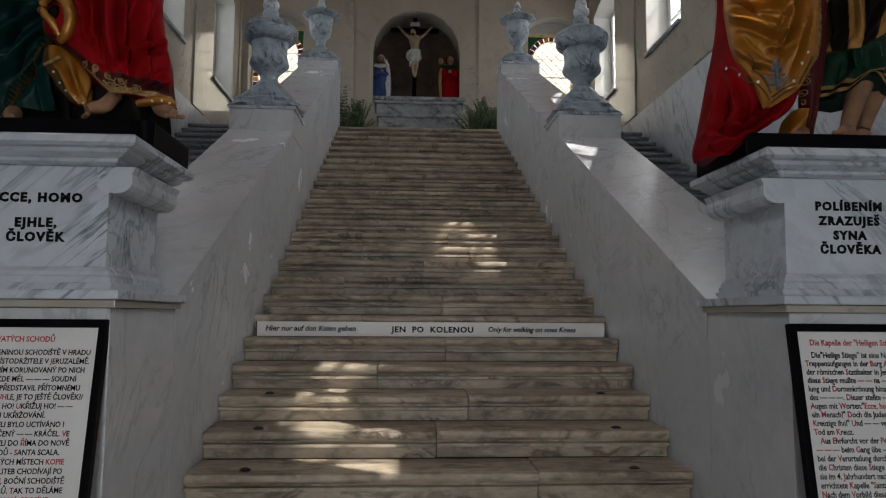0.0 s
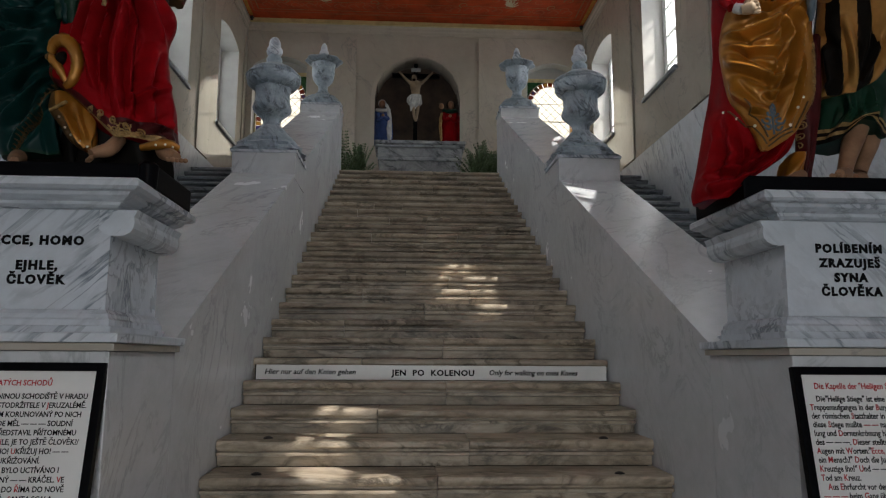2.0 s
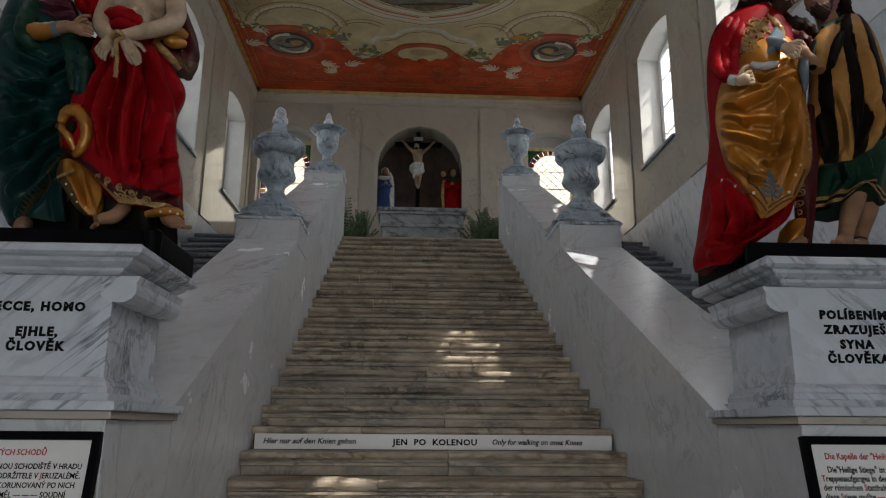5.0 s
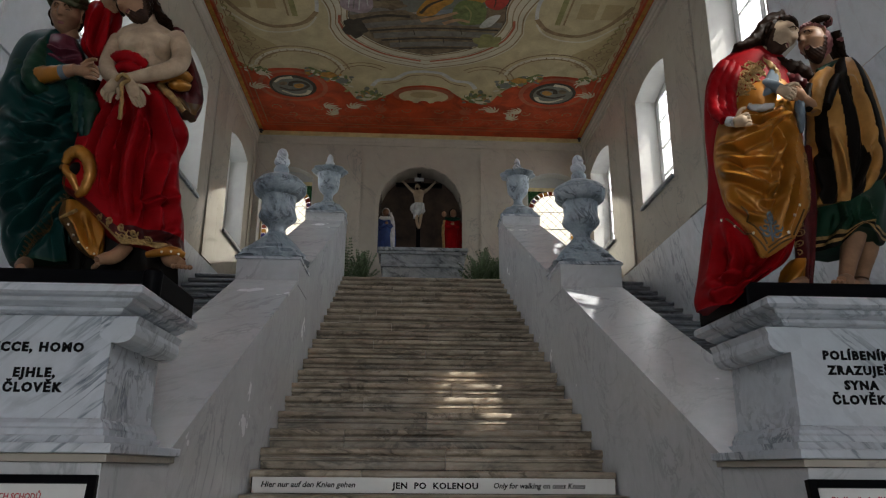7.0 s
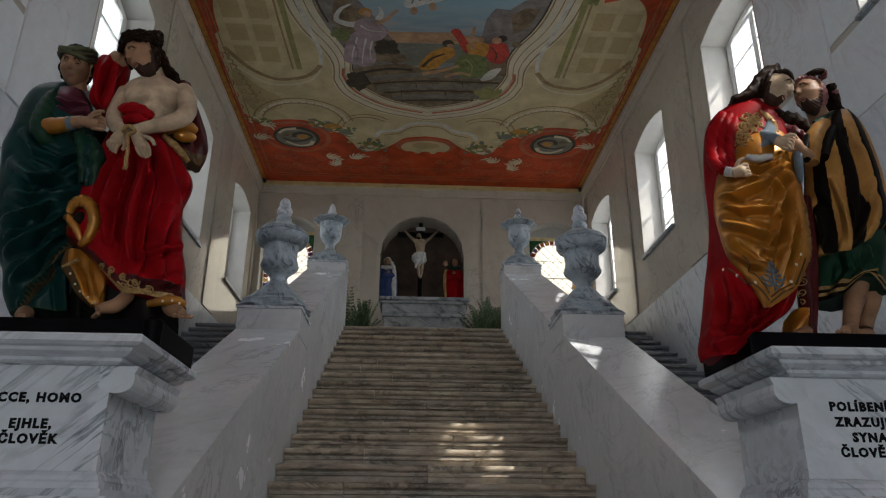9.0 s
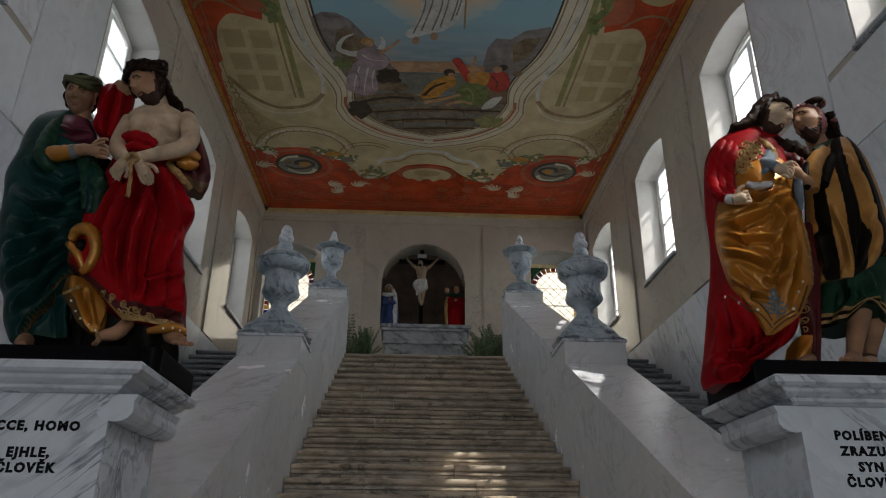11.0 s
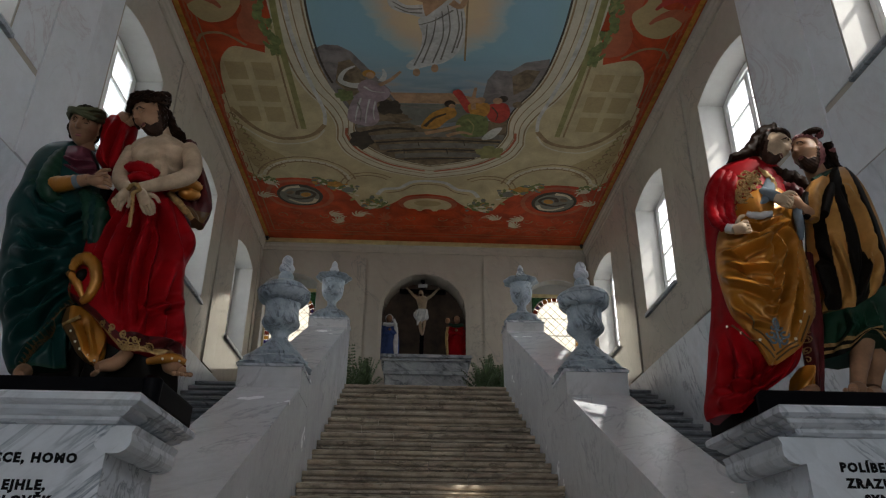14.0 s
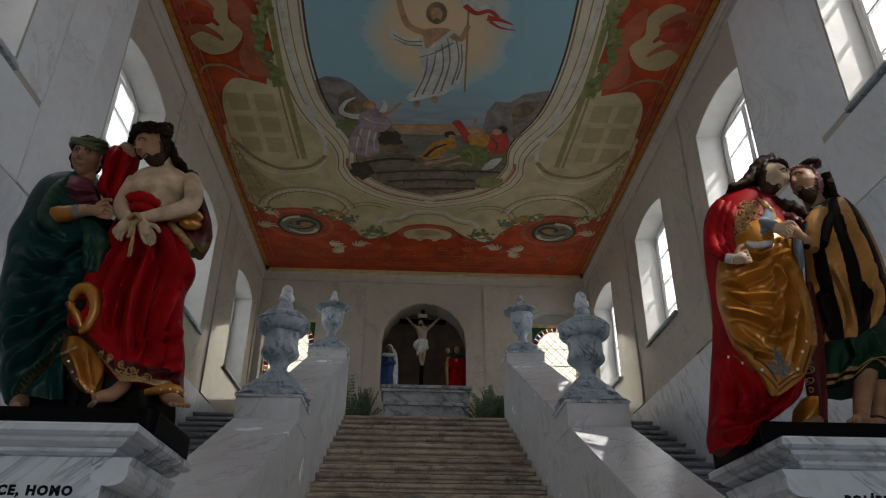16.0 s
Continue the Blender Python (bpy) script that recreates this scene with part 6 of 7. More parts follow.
def spiral(cx, cz, r, start, way=1, turns=1.4, n=16):
    """An inward curl."""
    return [(cx + r * (1 - 0.75 * k / n) * math.cos(start + way * 2 * math.pi * turns * k / n), cz + r * (1 - 0.75 * k / n) * math.sin(start + way * 2 * math.pi * turns * k / n)) for k in range(n + 1)]


def statue_plinth(side):
    p = thing("statue_plinth", "black painted wooden plinth under the statue", "plinth", "statue plinths", at=(side * 1.8, 3.52, 2.29))
    b = bmesh.new()
    box(b, -0.43, 0.43, -0.27, 0.30, 0.0, 0.115, 0.012)
    part("block", b, M_BLACK, p)
    if side < 0:
        for x in (0.40,):
            b = bmesh.new()
            lathe(b, [(0.030, -0.07), (0.04, -0.06), (0.045, 0.06), (0.03, 0.075)], 14)
            o = part("knob", b, M_BLACK, p, smooth=True)
            o.location = (x, -0.26, 0.045)
    return p


statue_plinth(-1)
statue_plinth(1)
Z0 = 2.405

# the bound figure in red and the man in green beside him
bm = bmesh.new()
def red_slots(a, t, z):
    # embroidered border along the hem
    if t > 0.972:
        return TRIM
    wide = 0.06 + 0.12 * max(0.0, -math.cos(a))
    return WINE if t > 0.972 - wide and math.sin(a) < 0.4 else CRIMSON
robe(bm, [(2.525, -1.619, 3.5, 0.269, 0.19), (2.616, -1.648, 3.49, 0.284, 0.2), (2.73, -1.67, 3.48, 0.298, 0.2), (2.832, -1.68, 3.47, 0.286, 0.2), (2.951, -1.677, 3.46, 0.267, 0.2), (3.078, -1.674, 3.46, 0.258, 0.19), (3.197, -1.654, 3.47, 0.273, 0.18), (3.303, -1.672, 3.48, 0.23, 0.165), (3.423, -1.692, 3.48, 0.18, 0.14), (3.545, -1.716, 3.48, 0.129, 0.115)], CRIMSON, 6, 0.010, 0.35, 190, 230, 0.6, red_slots, hem=lambda a: 0.25 * max(0.0, -math.cos(a) + 0.12) * (1 if math.sin(a) < 0.5 else 0.3) + 0.02, pleats=[
    ([(-1.637, 3.391), (-1.582, 3.196), (-1.602, 2.976), (-1.595, 2.769), (-1.552, 2.6)], 0.050, 0.017), ([(-1.549, 3.377), (-1.475, 3.199), (-1.427, 3.043), (-1.459, 2.86), (-1.442, 2.658), (-1.399, 2.521)], 0.055, 0.019), ([(-1.704, 3.289), (-1.709, 3.128), (-1.725, 2.973), (-1.691, 2.766)], 0.045, 0.014),
    ([(-1.76, 3.287), (-1.771, 3.158), (-1.784, 3.032), (-1.774, 2.881)], 0.04, 0.011), ([(-1.366, 3.17), (-1.4, 2.996), (-1.397, 2.815), (-1.39, 2.642)], 0.045, 0.014), ([(-1.369, 3.012), (-1.375, 2.845), (-1.347, 2.671), (-1.35, 2.531)], 0.04, 0.012),
    ([(-1.668, 3.323), (-1.645, 3.13), (-1.662, 2.975), (-1.66, 2.825), (-1.621, 2.682)], 0.035, 0.010), ([(-1.333, 2.7), (-1.385, 2.613), (-1.458, 2.578)], 0.035, 0.011), ([(-1.366, 2.905), (-1.427, 2.784), (-1.508, 2.739), (-1.53, 2.61)], 0.035, 0.012), ([(-1.583, 3.326), (-1.526, 3.134), (-1.531, 2.918), (-1.521, 2.713)], 0.03, 0.009)])
tree = BVHTree.FromBMesh(bm)
threads = []
for k in range(17):
    u = k / 16
    x = -1.93 + 0.46 * u
    z = 2.765 - 0.235 * u ** 0.8
    w = 1 if k % 2 else -1
    threads += [spiral(x, z, 0.038 - 0.014 * u, 1.2 * k, w), spiral(x + 0.022, z + 0.034 * w, 0.018, k, -w, 1.2, 10), spiral(x - 0.01, z - 0.04 * w, 0.014, k + 1, w, 1.1, 9), [(x - 0.03, z - 0.02 * w), (x, z + 0.042 * w), (x + 0.03, z + 0.03 * w), (x + 0.05, z - 0.01)]]
embroider(bm, tree, threads, TRIM, 0.0042)
# gilt lining turned out in a loop at the knee
limb(bm, [(-1.901, 3.3, 2.944, 0.019), (-1.877, 3.285, 2.986, 0.027), (-1.826, 3.27, 2.993, 0.032), (-1.782, 3.27, 2.952, 0.031), (-1.765, 3.28, 2.879, 0.028), (-1.786, 3.29, 2.806, 0.024), (-1.824, 3.31, 2.784, 0.016)], GILT, 16, 8, 0.07, 1.0)
limb(bm, [(-1.913, 3.31, 2.93, 0.02), (-1.873, 3.3, 2.891, 0.022), (-1.846, 3.31, 2.848, 0.02), (-1.824, 3.32, 2.805, 0.014)], GILT, 12, 6, 0.06)
# near-black blob in the loop, standing for the shade of its hollow
blob(bm, (-1.848, 3.305, 2.917), (0.030, 0.03, 0.036), STRIPE, turn=(0, 20, 0))
# dark underskirts, near black to hold the deep shade under and between the robes
robe(bm, [(2.405, -1.93, 3.60, 0.17, 0.12), (2.8, -1.94, 3.58, 0.17, 0.12), (3.2, -1.95, 3.56, 0.14, 0.11), (3.5, -1.96, 3.54, 0.10, 0.08)], STRIPE, 5, 0.02, 0.2, 48, 24, 1.5)
robe(bm, [(2.405, -1.62, 3.55, 0.24, 0.12), (2.6, -1.63, 3.54, 0.22, 0.13), (2.85, -1.65, 3.53, 0.17, 0.12)], STRIPE, 6, 0.018, 0.2, 48, 18, 1.0)
# gilt facing hanging below the hem
robe(bm, [(2.488, -1.721, 3.36, 0.023, 0.03), (2.54, -1.744, 3.37, 0.063, 0.05), (2.621, -1.78, 3.38, 0.089, 0.06), (2.694, -1.836, 3.39, 0.094, 0.06), (2.776, -1.874, 3.4, 0.057, 0.05)], GILT, 3, 0.010, 0.3, 56, 30, 2.0, lambda a, t, z: BRONZE if math.cos(a) < -0.35 else GILT, pleats=[([(-1.789, 2.706), (-1.744, 2.595), (-1.703, 2.487)], 0.02, 0.010), ([(-1.827, 2.663), (-1.783, 2.581), (-1.747, 2.513)], 0.018, 0.009)])
limb(bm, [(-1.895, 3.33, 2.675, 0.008), (-1.843, 3.31, 2.692, 0.009), (-1.81, 3.3, 2.706, 0.009)], TRIM, 8, 4)
limb(bm, [(-1.458, 3.31, 2.495, 0.016), (-1.393, 3.29, 2.502, 0.022), (-1.335, 3.29, 2.508, 0.024), (-1.294, 3.32, 2.496, 0.018)], GILT, 12, 5, 0.06)
for x, z in [(-1.378, 2.496), (-1.335, 2.499), (-1.3, 2.487)]:
    blob(bm, (x, 3.265, z), (0.006, 0.006, 0.006), PEARL, 8, 6)
for x, z in [(-1.851, 2.641), (-1.819, 2.589), (-1.79, 2.554), (-1.747, 2.525), (-1.71, 2.498)]:
    blob(bm, (x, 3.325, z), (0.006, 0.006, 0.006), PEARL, 8, 6)
# torso, arms, bound wrists
robe(bm, [(3.511, -1.669, 3.48, 0.1, 0.1), (3.595, -1.668, 3.47, 0.118, 0.11), (3.665, -1.667, 3.465, 0.144, 0.12), (3.735, -1.672, 3.47, 0.161, 0.11), (3.793, -1.678, 3.48, 0.144, 0.085), (3.824, -1.672, 3.48, 0.093, 0.07), (3.839, -1.672, 3.48, 0.06, 0.06)], PSKIN, 4, 0.003, 0, 56, 40, pleats=[([(-1.758, 3.617), (-1.675, 3.606), (-1.614, 3.63)], -0.012, 0.012), ([(-1.614, 3.63), (-1.533, 3.615), (-1.471, 3.642)], -0.012, 0.012), ([(-1.626, 3.701), (-1.609, 3.601), (-1.602, 3.496)], -0.012, 0.010), ([(-1.699, 3.735), (-1.761, 3.711), (-1.791, 3.68)], 0.010, 0.010), ([(-1.584, 3.739), (-1.515, 3.727), (-1.458, 3.708)], 0.010, 0.010)])
limb(bm, [(-1.66, 3.48, 3.794, 0.062), (-1.677, 3.465, 3.844, 0.056), (-1.701, 3.45, 3.902, 0.055)], PSKIN, 14, 4)
limb(bm, [(-1.517, 3.47, 3.763, 0.054), (-1.471, 3.44, 3.675, 0.052), (-1.446, 3.38, 3.563, 0.048), (-1.473, 3.31, 3.477, 0.043), (-1.553, 3.25, 3.408, 0.036), (-1.636, 3.21, 3.359, 0.027)], PSKIN, 16, 6)
limb(bm, [(-1.815, 3.47, 3.737, 0.05), (-1.816, 3.42, 3.639, 0.046), (-1.794, 3.34, 3.515, 0.043), (-1.749, 3.28, 3.423, 0.038), (-1.67, 3.22, 3.357, 0.028)], PSKIN, 16, 6)
palm(bm, (-1.676, 3.2, 3.339), (-1.724, 3.19, 3.235), PSKIN, 0.046)
palm(bm, (-1.615, 3.2, 3.341), (-1.521, 3.18, 3.192), PSKIN, 0.048)
limb(bm, [(-1.664, 3.17, 3.328, 0.01), (-1.63, 3.155, 3.353, 0.011), (-1.603, 3.17, 3.33, 0.01), (-1.628, 3.16, 3.304, 0.01), (-1.62, 3.165, 3.225, 0.009), (-1.618, 3.17, 3.122, 0.01)], TRIM, 8, 6, 0.25)
head(bm, (-1.733, 3.4, 3.923), (22, -16, -40), SKIN, HAIR, True, 0.98, False)
CROWN_AT = (-1.766, 3.42, 4.018)
for k in range(5):
    limb(bm, [(CROWN_AT[0] + 0.098 * math.cos(a), CROWN_AT[1] + 0.106 * math.sin(a), CROWN_AT[2] + 0.03 * math.sin(a) + 0.03 * math.cos(a) + 0.018 * math.sin(3 * a + 2 * k) + 0.012 * k - 0.01, 0.012) for a in [2 * math.pi * j / 16 for j in range(17)]], HAIR, 7, 3, 0.4, k)
for k in range(7):
    limb(bm, [(p[0], p[1] + 0.012 * k - 0.03, p[2] - 0.006 * k, p[3]) for p in [(-1.727, 3.47, 4.048, 0.03), (-1.659, 3.48, 3.971, 0.03), (-1.61, 3.47, 3.889, 0.024), (-1.539, 3.45, 3.832, 0.012)]], HAIR, 9, 5, 0.22, k * 1.3)
limb(bm, [(-1.805, 3.4, 3.974, 0.02), (-1.801, 3.39, 3.901, 0.02), (-1.777, 3.39, 3.842, 0.01)], HAIR, 8, 4, 0.2)
# mantle behind the shoulder with its gilt lining, and the raised red cloth
robe(bm, [(3.336, -1.427, 3.55, 0.038, 0.06), (3.422, -1.45, 3.56, 0.082, 0.09), (3.534, -1.486, 3.57, 0.106, 0.11), (3.668, -1.513, 3.58, 0.085, 0.11), (3.783, -1.535, 3.585, 0.057, 0.09), (3.872, -1.558, 3.58, 0.042, 0.06)], WINE, 4, 0.010, 0.2, 64, 40, 1.0, lambda a, t, z: BRONZE if math.sin(a) < 0.1 and z < 3.40 else WINE, pleats=[([(-1.537, 3.546), (-1.481, 3.423), (-1.406, 3.332)], 0.03, 0.012), ([(-1.461, 3.695), (-1.397, 3.514), (-1.367, 3.392)], 0.025, 0.012)])
limb(bm, [(-1.542, 3.38, 3.458, 0.022), (-1.499, 3.38, 3.483, 0.034), (-1.452, 3.41, 3.51, 0.036), (-1.421, 3.47, 3.518, 0.026)], GILT, 12, 6, 0.08)
limb(bm, [(-1.495, 3.4, 3.46, 0.024), (-1.452, 3.42, 3.453, 0.034), (-1.42, 3.47, 3.475, 0.022)], GILT, 12, 6, 0.08)
limb(bm, [(-1.546, 3.4, 3.445, 0.02), (-1.475, 3.42, 3.376, 0.02), (-1.428, 3.47, 3.329, 0.014)], TRIM, 8, 6, 0.15)
limb(bm, [(-1.777, 3.34, 3.547, 0.022), (-1.717, 3.32, 3.551, 0.034), (-1.654, 3.33, 3.539, 0.036), (-1.607, 3.36, 3.524, 0.024)], CRIMSON, 12, 6, 0.12)
limb(bm, [(-1.748, 3.33, 3.48, 0.02), (-1.685, 3.31, 3.491, 0.028), (-1.625, 3.33, 3.477, 0.024)], CRIMSON, 12, 6, 0.12)
robe(bm, [(3.608, -1.907, 3.47, 0.036, 0.05), (3.683, -1.942, 3.48, 0.07, 0.08), (3.775, -1.938, 3.49, 0.078, 0.09), (3.866, -1.929, 3.5, 0.091, 0.09), (3.943, -1.926, 3.51, 0.088, 0.08), (4.0, -1.946, 3.53, 0.054, 0.05)], CRIMSON, 4, 0.010, 0.4, 72, 50, 3.0, flare=False, pleats=[([(-1.927, 3.906), (-1.941, 3.773), (-1.939, 3.645)], 0.028, 0.012), ([(-1.875, 3.908), (-1.88, 3.776), (-1.883, 3.611)], 0.030, 0.012), ([(-1.818, 3.872), (-1.839, 3.759), (-1.854, 3.648)], 0.024, 0.010)])
palm(bm, (-1.921, 3.46, 3.978), (-1.828, 3.42, 3.891), SKIN, 0.04)
# feet
for wrist, tip in (((-1.607, 3.32, 2.487), (-1.669, 3.24, 2.438)), ((-1.366, 3.34, 2.484), (-1.255, 3.22, 2.426))):
    v = Vector(tip) - Vector(wrist)
    limb(bm, [(*(Vector(wrist) - v * 0.35 + Vector((0, 0.03, 0.05))), 0.032), (*Vector(wrist), 0.034), (*(Vector(wrist) + v * 0.5), 0.028), (*(Vector(wrist) + v * 0.85), 0.020)], SKIN, 14, 5)
    s = Vector((v.y, -v.x, 0)).normalized()
    for j in range(5):
        q = Vector(wrist) + v * (0.98 - 0.05 * j) + s * (j - 2) * 0.016
        blob(bm, (q.x, q.y, 2.418), (0.013, 0.013, 0.011), SKIN, 8, 6)
# the man in green
def green_slots(a, t, z):
    return TEAL if z > 2.5 else MOSS
robe(bm, [(2.488, -2.026, 3.56, 0.18, 0.16), (2.579, -2.052, 3.54, 0.194, 0.18), (2.69, -2.067, 3.52, 0.193, 0.19), (2.806, -2.102, 3.51, 0.212, 0.2), (2.956, -2.119, 3.5, 0.223, 0.2), (3.111, -2.118, 3.49, 0.237, 0.2), (3.243, -2.131, 3.49, 0.236, 0.19), (3.361, -2.15, 3.49, 0.236, 0.185), (3.483, -2.152, 3.49, 0.207, 0.175), (3.595, -2.169, 3.5, 0.191, 0.16), (3.693, -2.184, 3.51, 0.163, 0.135), (3.748, -2.186, 3.52, 0.129, 0.11), (3.779, -2.157, 3.52, 0.077, 0.08)], TEAL, 5, 0.008, 0.5, 190, 230, 2.2, green_slots, pleats=[
    ([(-2.264, 3.233), (-2.111, 3.126), (-1.977, 3.146), (-1.883, 3.294)], 0.050, 0.018), ([(-2.233, 3.06), (-2.112, 3.017), (-1.986, 3.067), (-1.89, 3.196)], 0.050, 0.018), ([(-2.233, 2.907), (-2.116, 2.925), (-2.0, 3.005), (-1.911, 3.1)], 0.055, 0.020), ([(-2.191, 2.747), (-2.097, 2.793), (-2.002, 2.898), (-1.935, 3.022)], 0.050, 0.017),
    ([(-2.139, 2.62), (-2.055, 2.679), (-1.991, 2.795), (-1.948, 2.9)], 0.050, 0.016), ([(-2.103, 2.511), (-2.021, 2.595), (-1.957, 2.71), (-1.937, 2.797)], 0.04, 0.014), ([(-2.235, 3.399), (-2.136, 3.286), (-2.013, 3.241), (-1.932, 3.326)], 0.04, 0.015), ([(-2.229, 3.154), (-2.127, 3.078), (-2.041, 3.065)], 0.03, 0.010), ([(-2.201, 2.834), (-2.113, 2.857), (-2.036, 2.928)], 0.03, 0.010), ([(-1.93, 2.71), (-1.917, 2.598), (-1.898, 2.462)], 0.03, 0.012), ([(-1.878, 2.769), (-1.853, 2.627), (-1.837, 2.476)], 0.03, 0.012)])
tree = BVHTree.FromBMesh(bm)
key_band = []
for o in (-0.018, 0.018):
    key_band += [[(x + o * 0.8, z + o * 0.6) for x, z in curve_points([(-1.922, 2.928), (-1.933, 2.811), (-1.973, 2.667), (-2.031, 2.562), (-2.098, 2.484)], 6)]]
spine = curve_points([(-1.922, 2.928), (-1.933, 2.811), (-1.973, 2.667), (-2.031, 2.562), (-2.098, 2.484)], 10)
for p, q in zip(spine[::2], spine[1::2]):
    d = Vector((q[0] - p[0], q[1] - p[1])).normalized() * 0.011
    key_band.append([(p[0] - d.x, p[1] - d.y), (p[0] - d.y, p[1] + d.x), (q[0] - d.y, q[1] + d.x), (q[0] + d.y, q[1] - d.x)])
embroider(bm, tree, key_band, BRONZE, 0.0036)
robe(bm, [(3.52, -2.064, 3.44, 0.107, 0.06), (3.586, -2.068, 3.42, 0.105, 0.075), (3.643, -2.077, 3.42, 0.089, 0.075), (3.714, -2.095, 3.44, 0.067, 0.06)], PLUM, 4, 0.006, 0.2, 64, 36, 1.0, pleats=[([(-2.126, 3.625), (-2.049, 3.585), (-1.967, 3.616)], 0.018, 0.007), ([(-2.134, 3.582), (-2.038, 3.536), (-1.949, 3.575)], 0.02, 0.008), ([(-2.129, 3.533), (-2.036, 3.487), (-1.939, 3.526)], 0.018, 0.008)])
limb(bm, [(-2.152, 3.42, 3.706, 0.03), (-2.158, 3.38, 3.622, 0.042), (-2.151, 3.34, 3.516, 0.052), (-2.137, 3.32, 3.419, 0.058), (-2.106, 3.32, 3.36, 0.04), (-2.061, 3.34, 3.353, 0.02)], MOSS, 18, 7, 0.05)
limb(bm, [(-2.222, 3.46, 3.696, 0.05), (-2.239, 3.42, 3.587, 0.066), (-2.221, 3.39, 3.471, 0.066), (-2.18, 3.37, 3.386, 0.04)], MOSS, 18, 7, 0.06, 2.0)
limb(bm, [(-2.121, 3.32, 3.426, 0.048), (-2.035, 3.28, 3.413, 0.042), (-1.963, 3.25, 3.411, 0.036)], GILT, 14, 6, 0.05)
limb(bm, [(-1.968, 3.245, 3.404, 0.036), (-1.941, 3.24, 3.409, 0.036)], SLATE, 12, 3)
limb(bm, [(-1.947, 3.24, 3.409, 0.032), (-1.891, 3.225, 3.412, 0.03)], SKIN, 12, 4)
palm(bm, (-1.899, 3.225, 3.411), (-1.749, 3.2, 3.382), SKIN, 0.055)
limb(bm, [(-1.861, 3.2, 3.398, 0.012), (-1.823, 3.19, 3.42, 0.01), (-1.792, 3.19, 3.434, 0.007)], SKIN, 8, 4)
for k in range(3):
    limb(bm, [(p[0] + 0.03 * k, p[1], p[2] - 0.02 * k, p[3]) for p in [(-1.943, 3.31, 3.393, 0.03), (-1.892, 3.3, 3.309, 0.04), (-1.887, 3.32, 3.222, 0.034), (-1.891, 3.34, 3.127, 0.016)]], (MOSS, TEAL, MOSS)[k], 12, 6, 0.16, k)
limb(bm, [(-2.105, 3.5, 3.76, 0.06), (-2.104, 3.475, 3.804, 0.054)], SKIN, 14, 4)
head(bm, (-2.1, 3.44, 3.864), (16, 2, 8), SKIN, HAIR, False, 1.0, False, OLIVE_CLOTH)
limb(bm, [(-2.058, 3.4, 2.459, 0.04), (-2.033, 3.33, 2.43, 0.032), (-2.009, 3.28, 2.411, 0.02)], SKIN, 12, 4)
part("statue", bm, STATUE_MATS, None, smooth=True)
tagged(bpy.data.objects["statue"], "painted statue group, bound figure in red beside one in green", "statue", "statues")

# the gilt-robed figure and the one in stripes who leans to him
bm = bmesh.new()
robe(bm, [(2.302, 1.334, 3.42, 0.121, 0.15), (2.36, 1.396, 3.43, 0.187, 0.18), (2.456, 1.458, 3.45, 0.219, 0.2), (2.578, 1.502, 3.47, 0.231, 0.2), (2.735, 1.547, 3.49, 0.238, 0.19), (2.895, 1.59, 3.5, 0.24, 0.18), (3.091, 1.627, 3.5, 0.244, 0.175), (3.295, 1.642, 3.5, 0.255, 0.17), (3.472, 1.65, 3.5, 0.252, 0.155), (3.619, 1.661, 3.5, 0.238, 0.14), (3.725, 1.682, 3.5, 0.206, 0.115), (3.788, 1.704, 3.5, 0.152, 0.09), (3.821, 1.736, 3.49, 0.088, 0.06)], CRIMSON, 6, 0.008, 0.3, 170, 200, 1.1, hem=lambda a: 0.13 * max(0.0, math.cos(a) + 0.2), pleats=[
    ([(1.397, 3.566), (1.33, 3.251), (1.316, 2.928), (1.243, 2.569), (1.208, 2.346)], 0.035, 0.014), ([(1.308, 2.798), (1.308, 2.621), (1.248, 2.423), (1.247, 2.329)], 0.04, 0.014), ([(1.351, 2.725), (1.359, 2.525), (1.299, 2.414), (1.26, 2.346)], 0.045, 0.016), ([(1.615, 2.559), (1.493, 2.432), (1.349, 2.388), (1.248, 2.354)], 0.045, 0.015),
    ([(1.612, 2.616), (1.476, 2.486), (1.331, 2.442), (1.246, 2.427)], 0.035, 0.013), ([(1.433, 2.555), (1.399, 2.443), (1.346, 2.375)], 0.03, 0.012), ([(1.476, 3.69), (1.414, 3.542), (1.374, 3.365)], 0.025, 0.012), ([(1.515, 3.654), (1.456, 3.525), (1.411, 3.401)], 0.02, 0.010)])
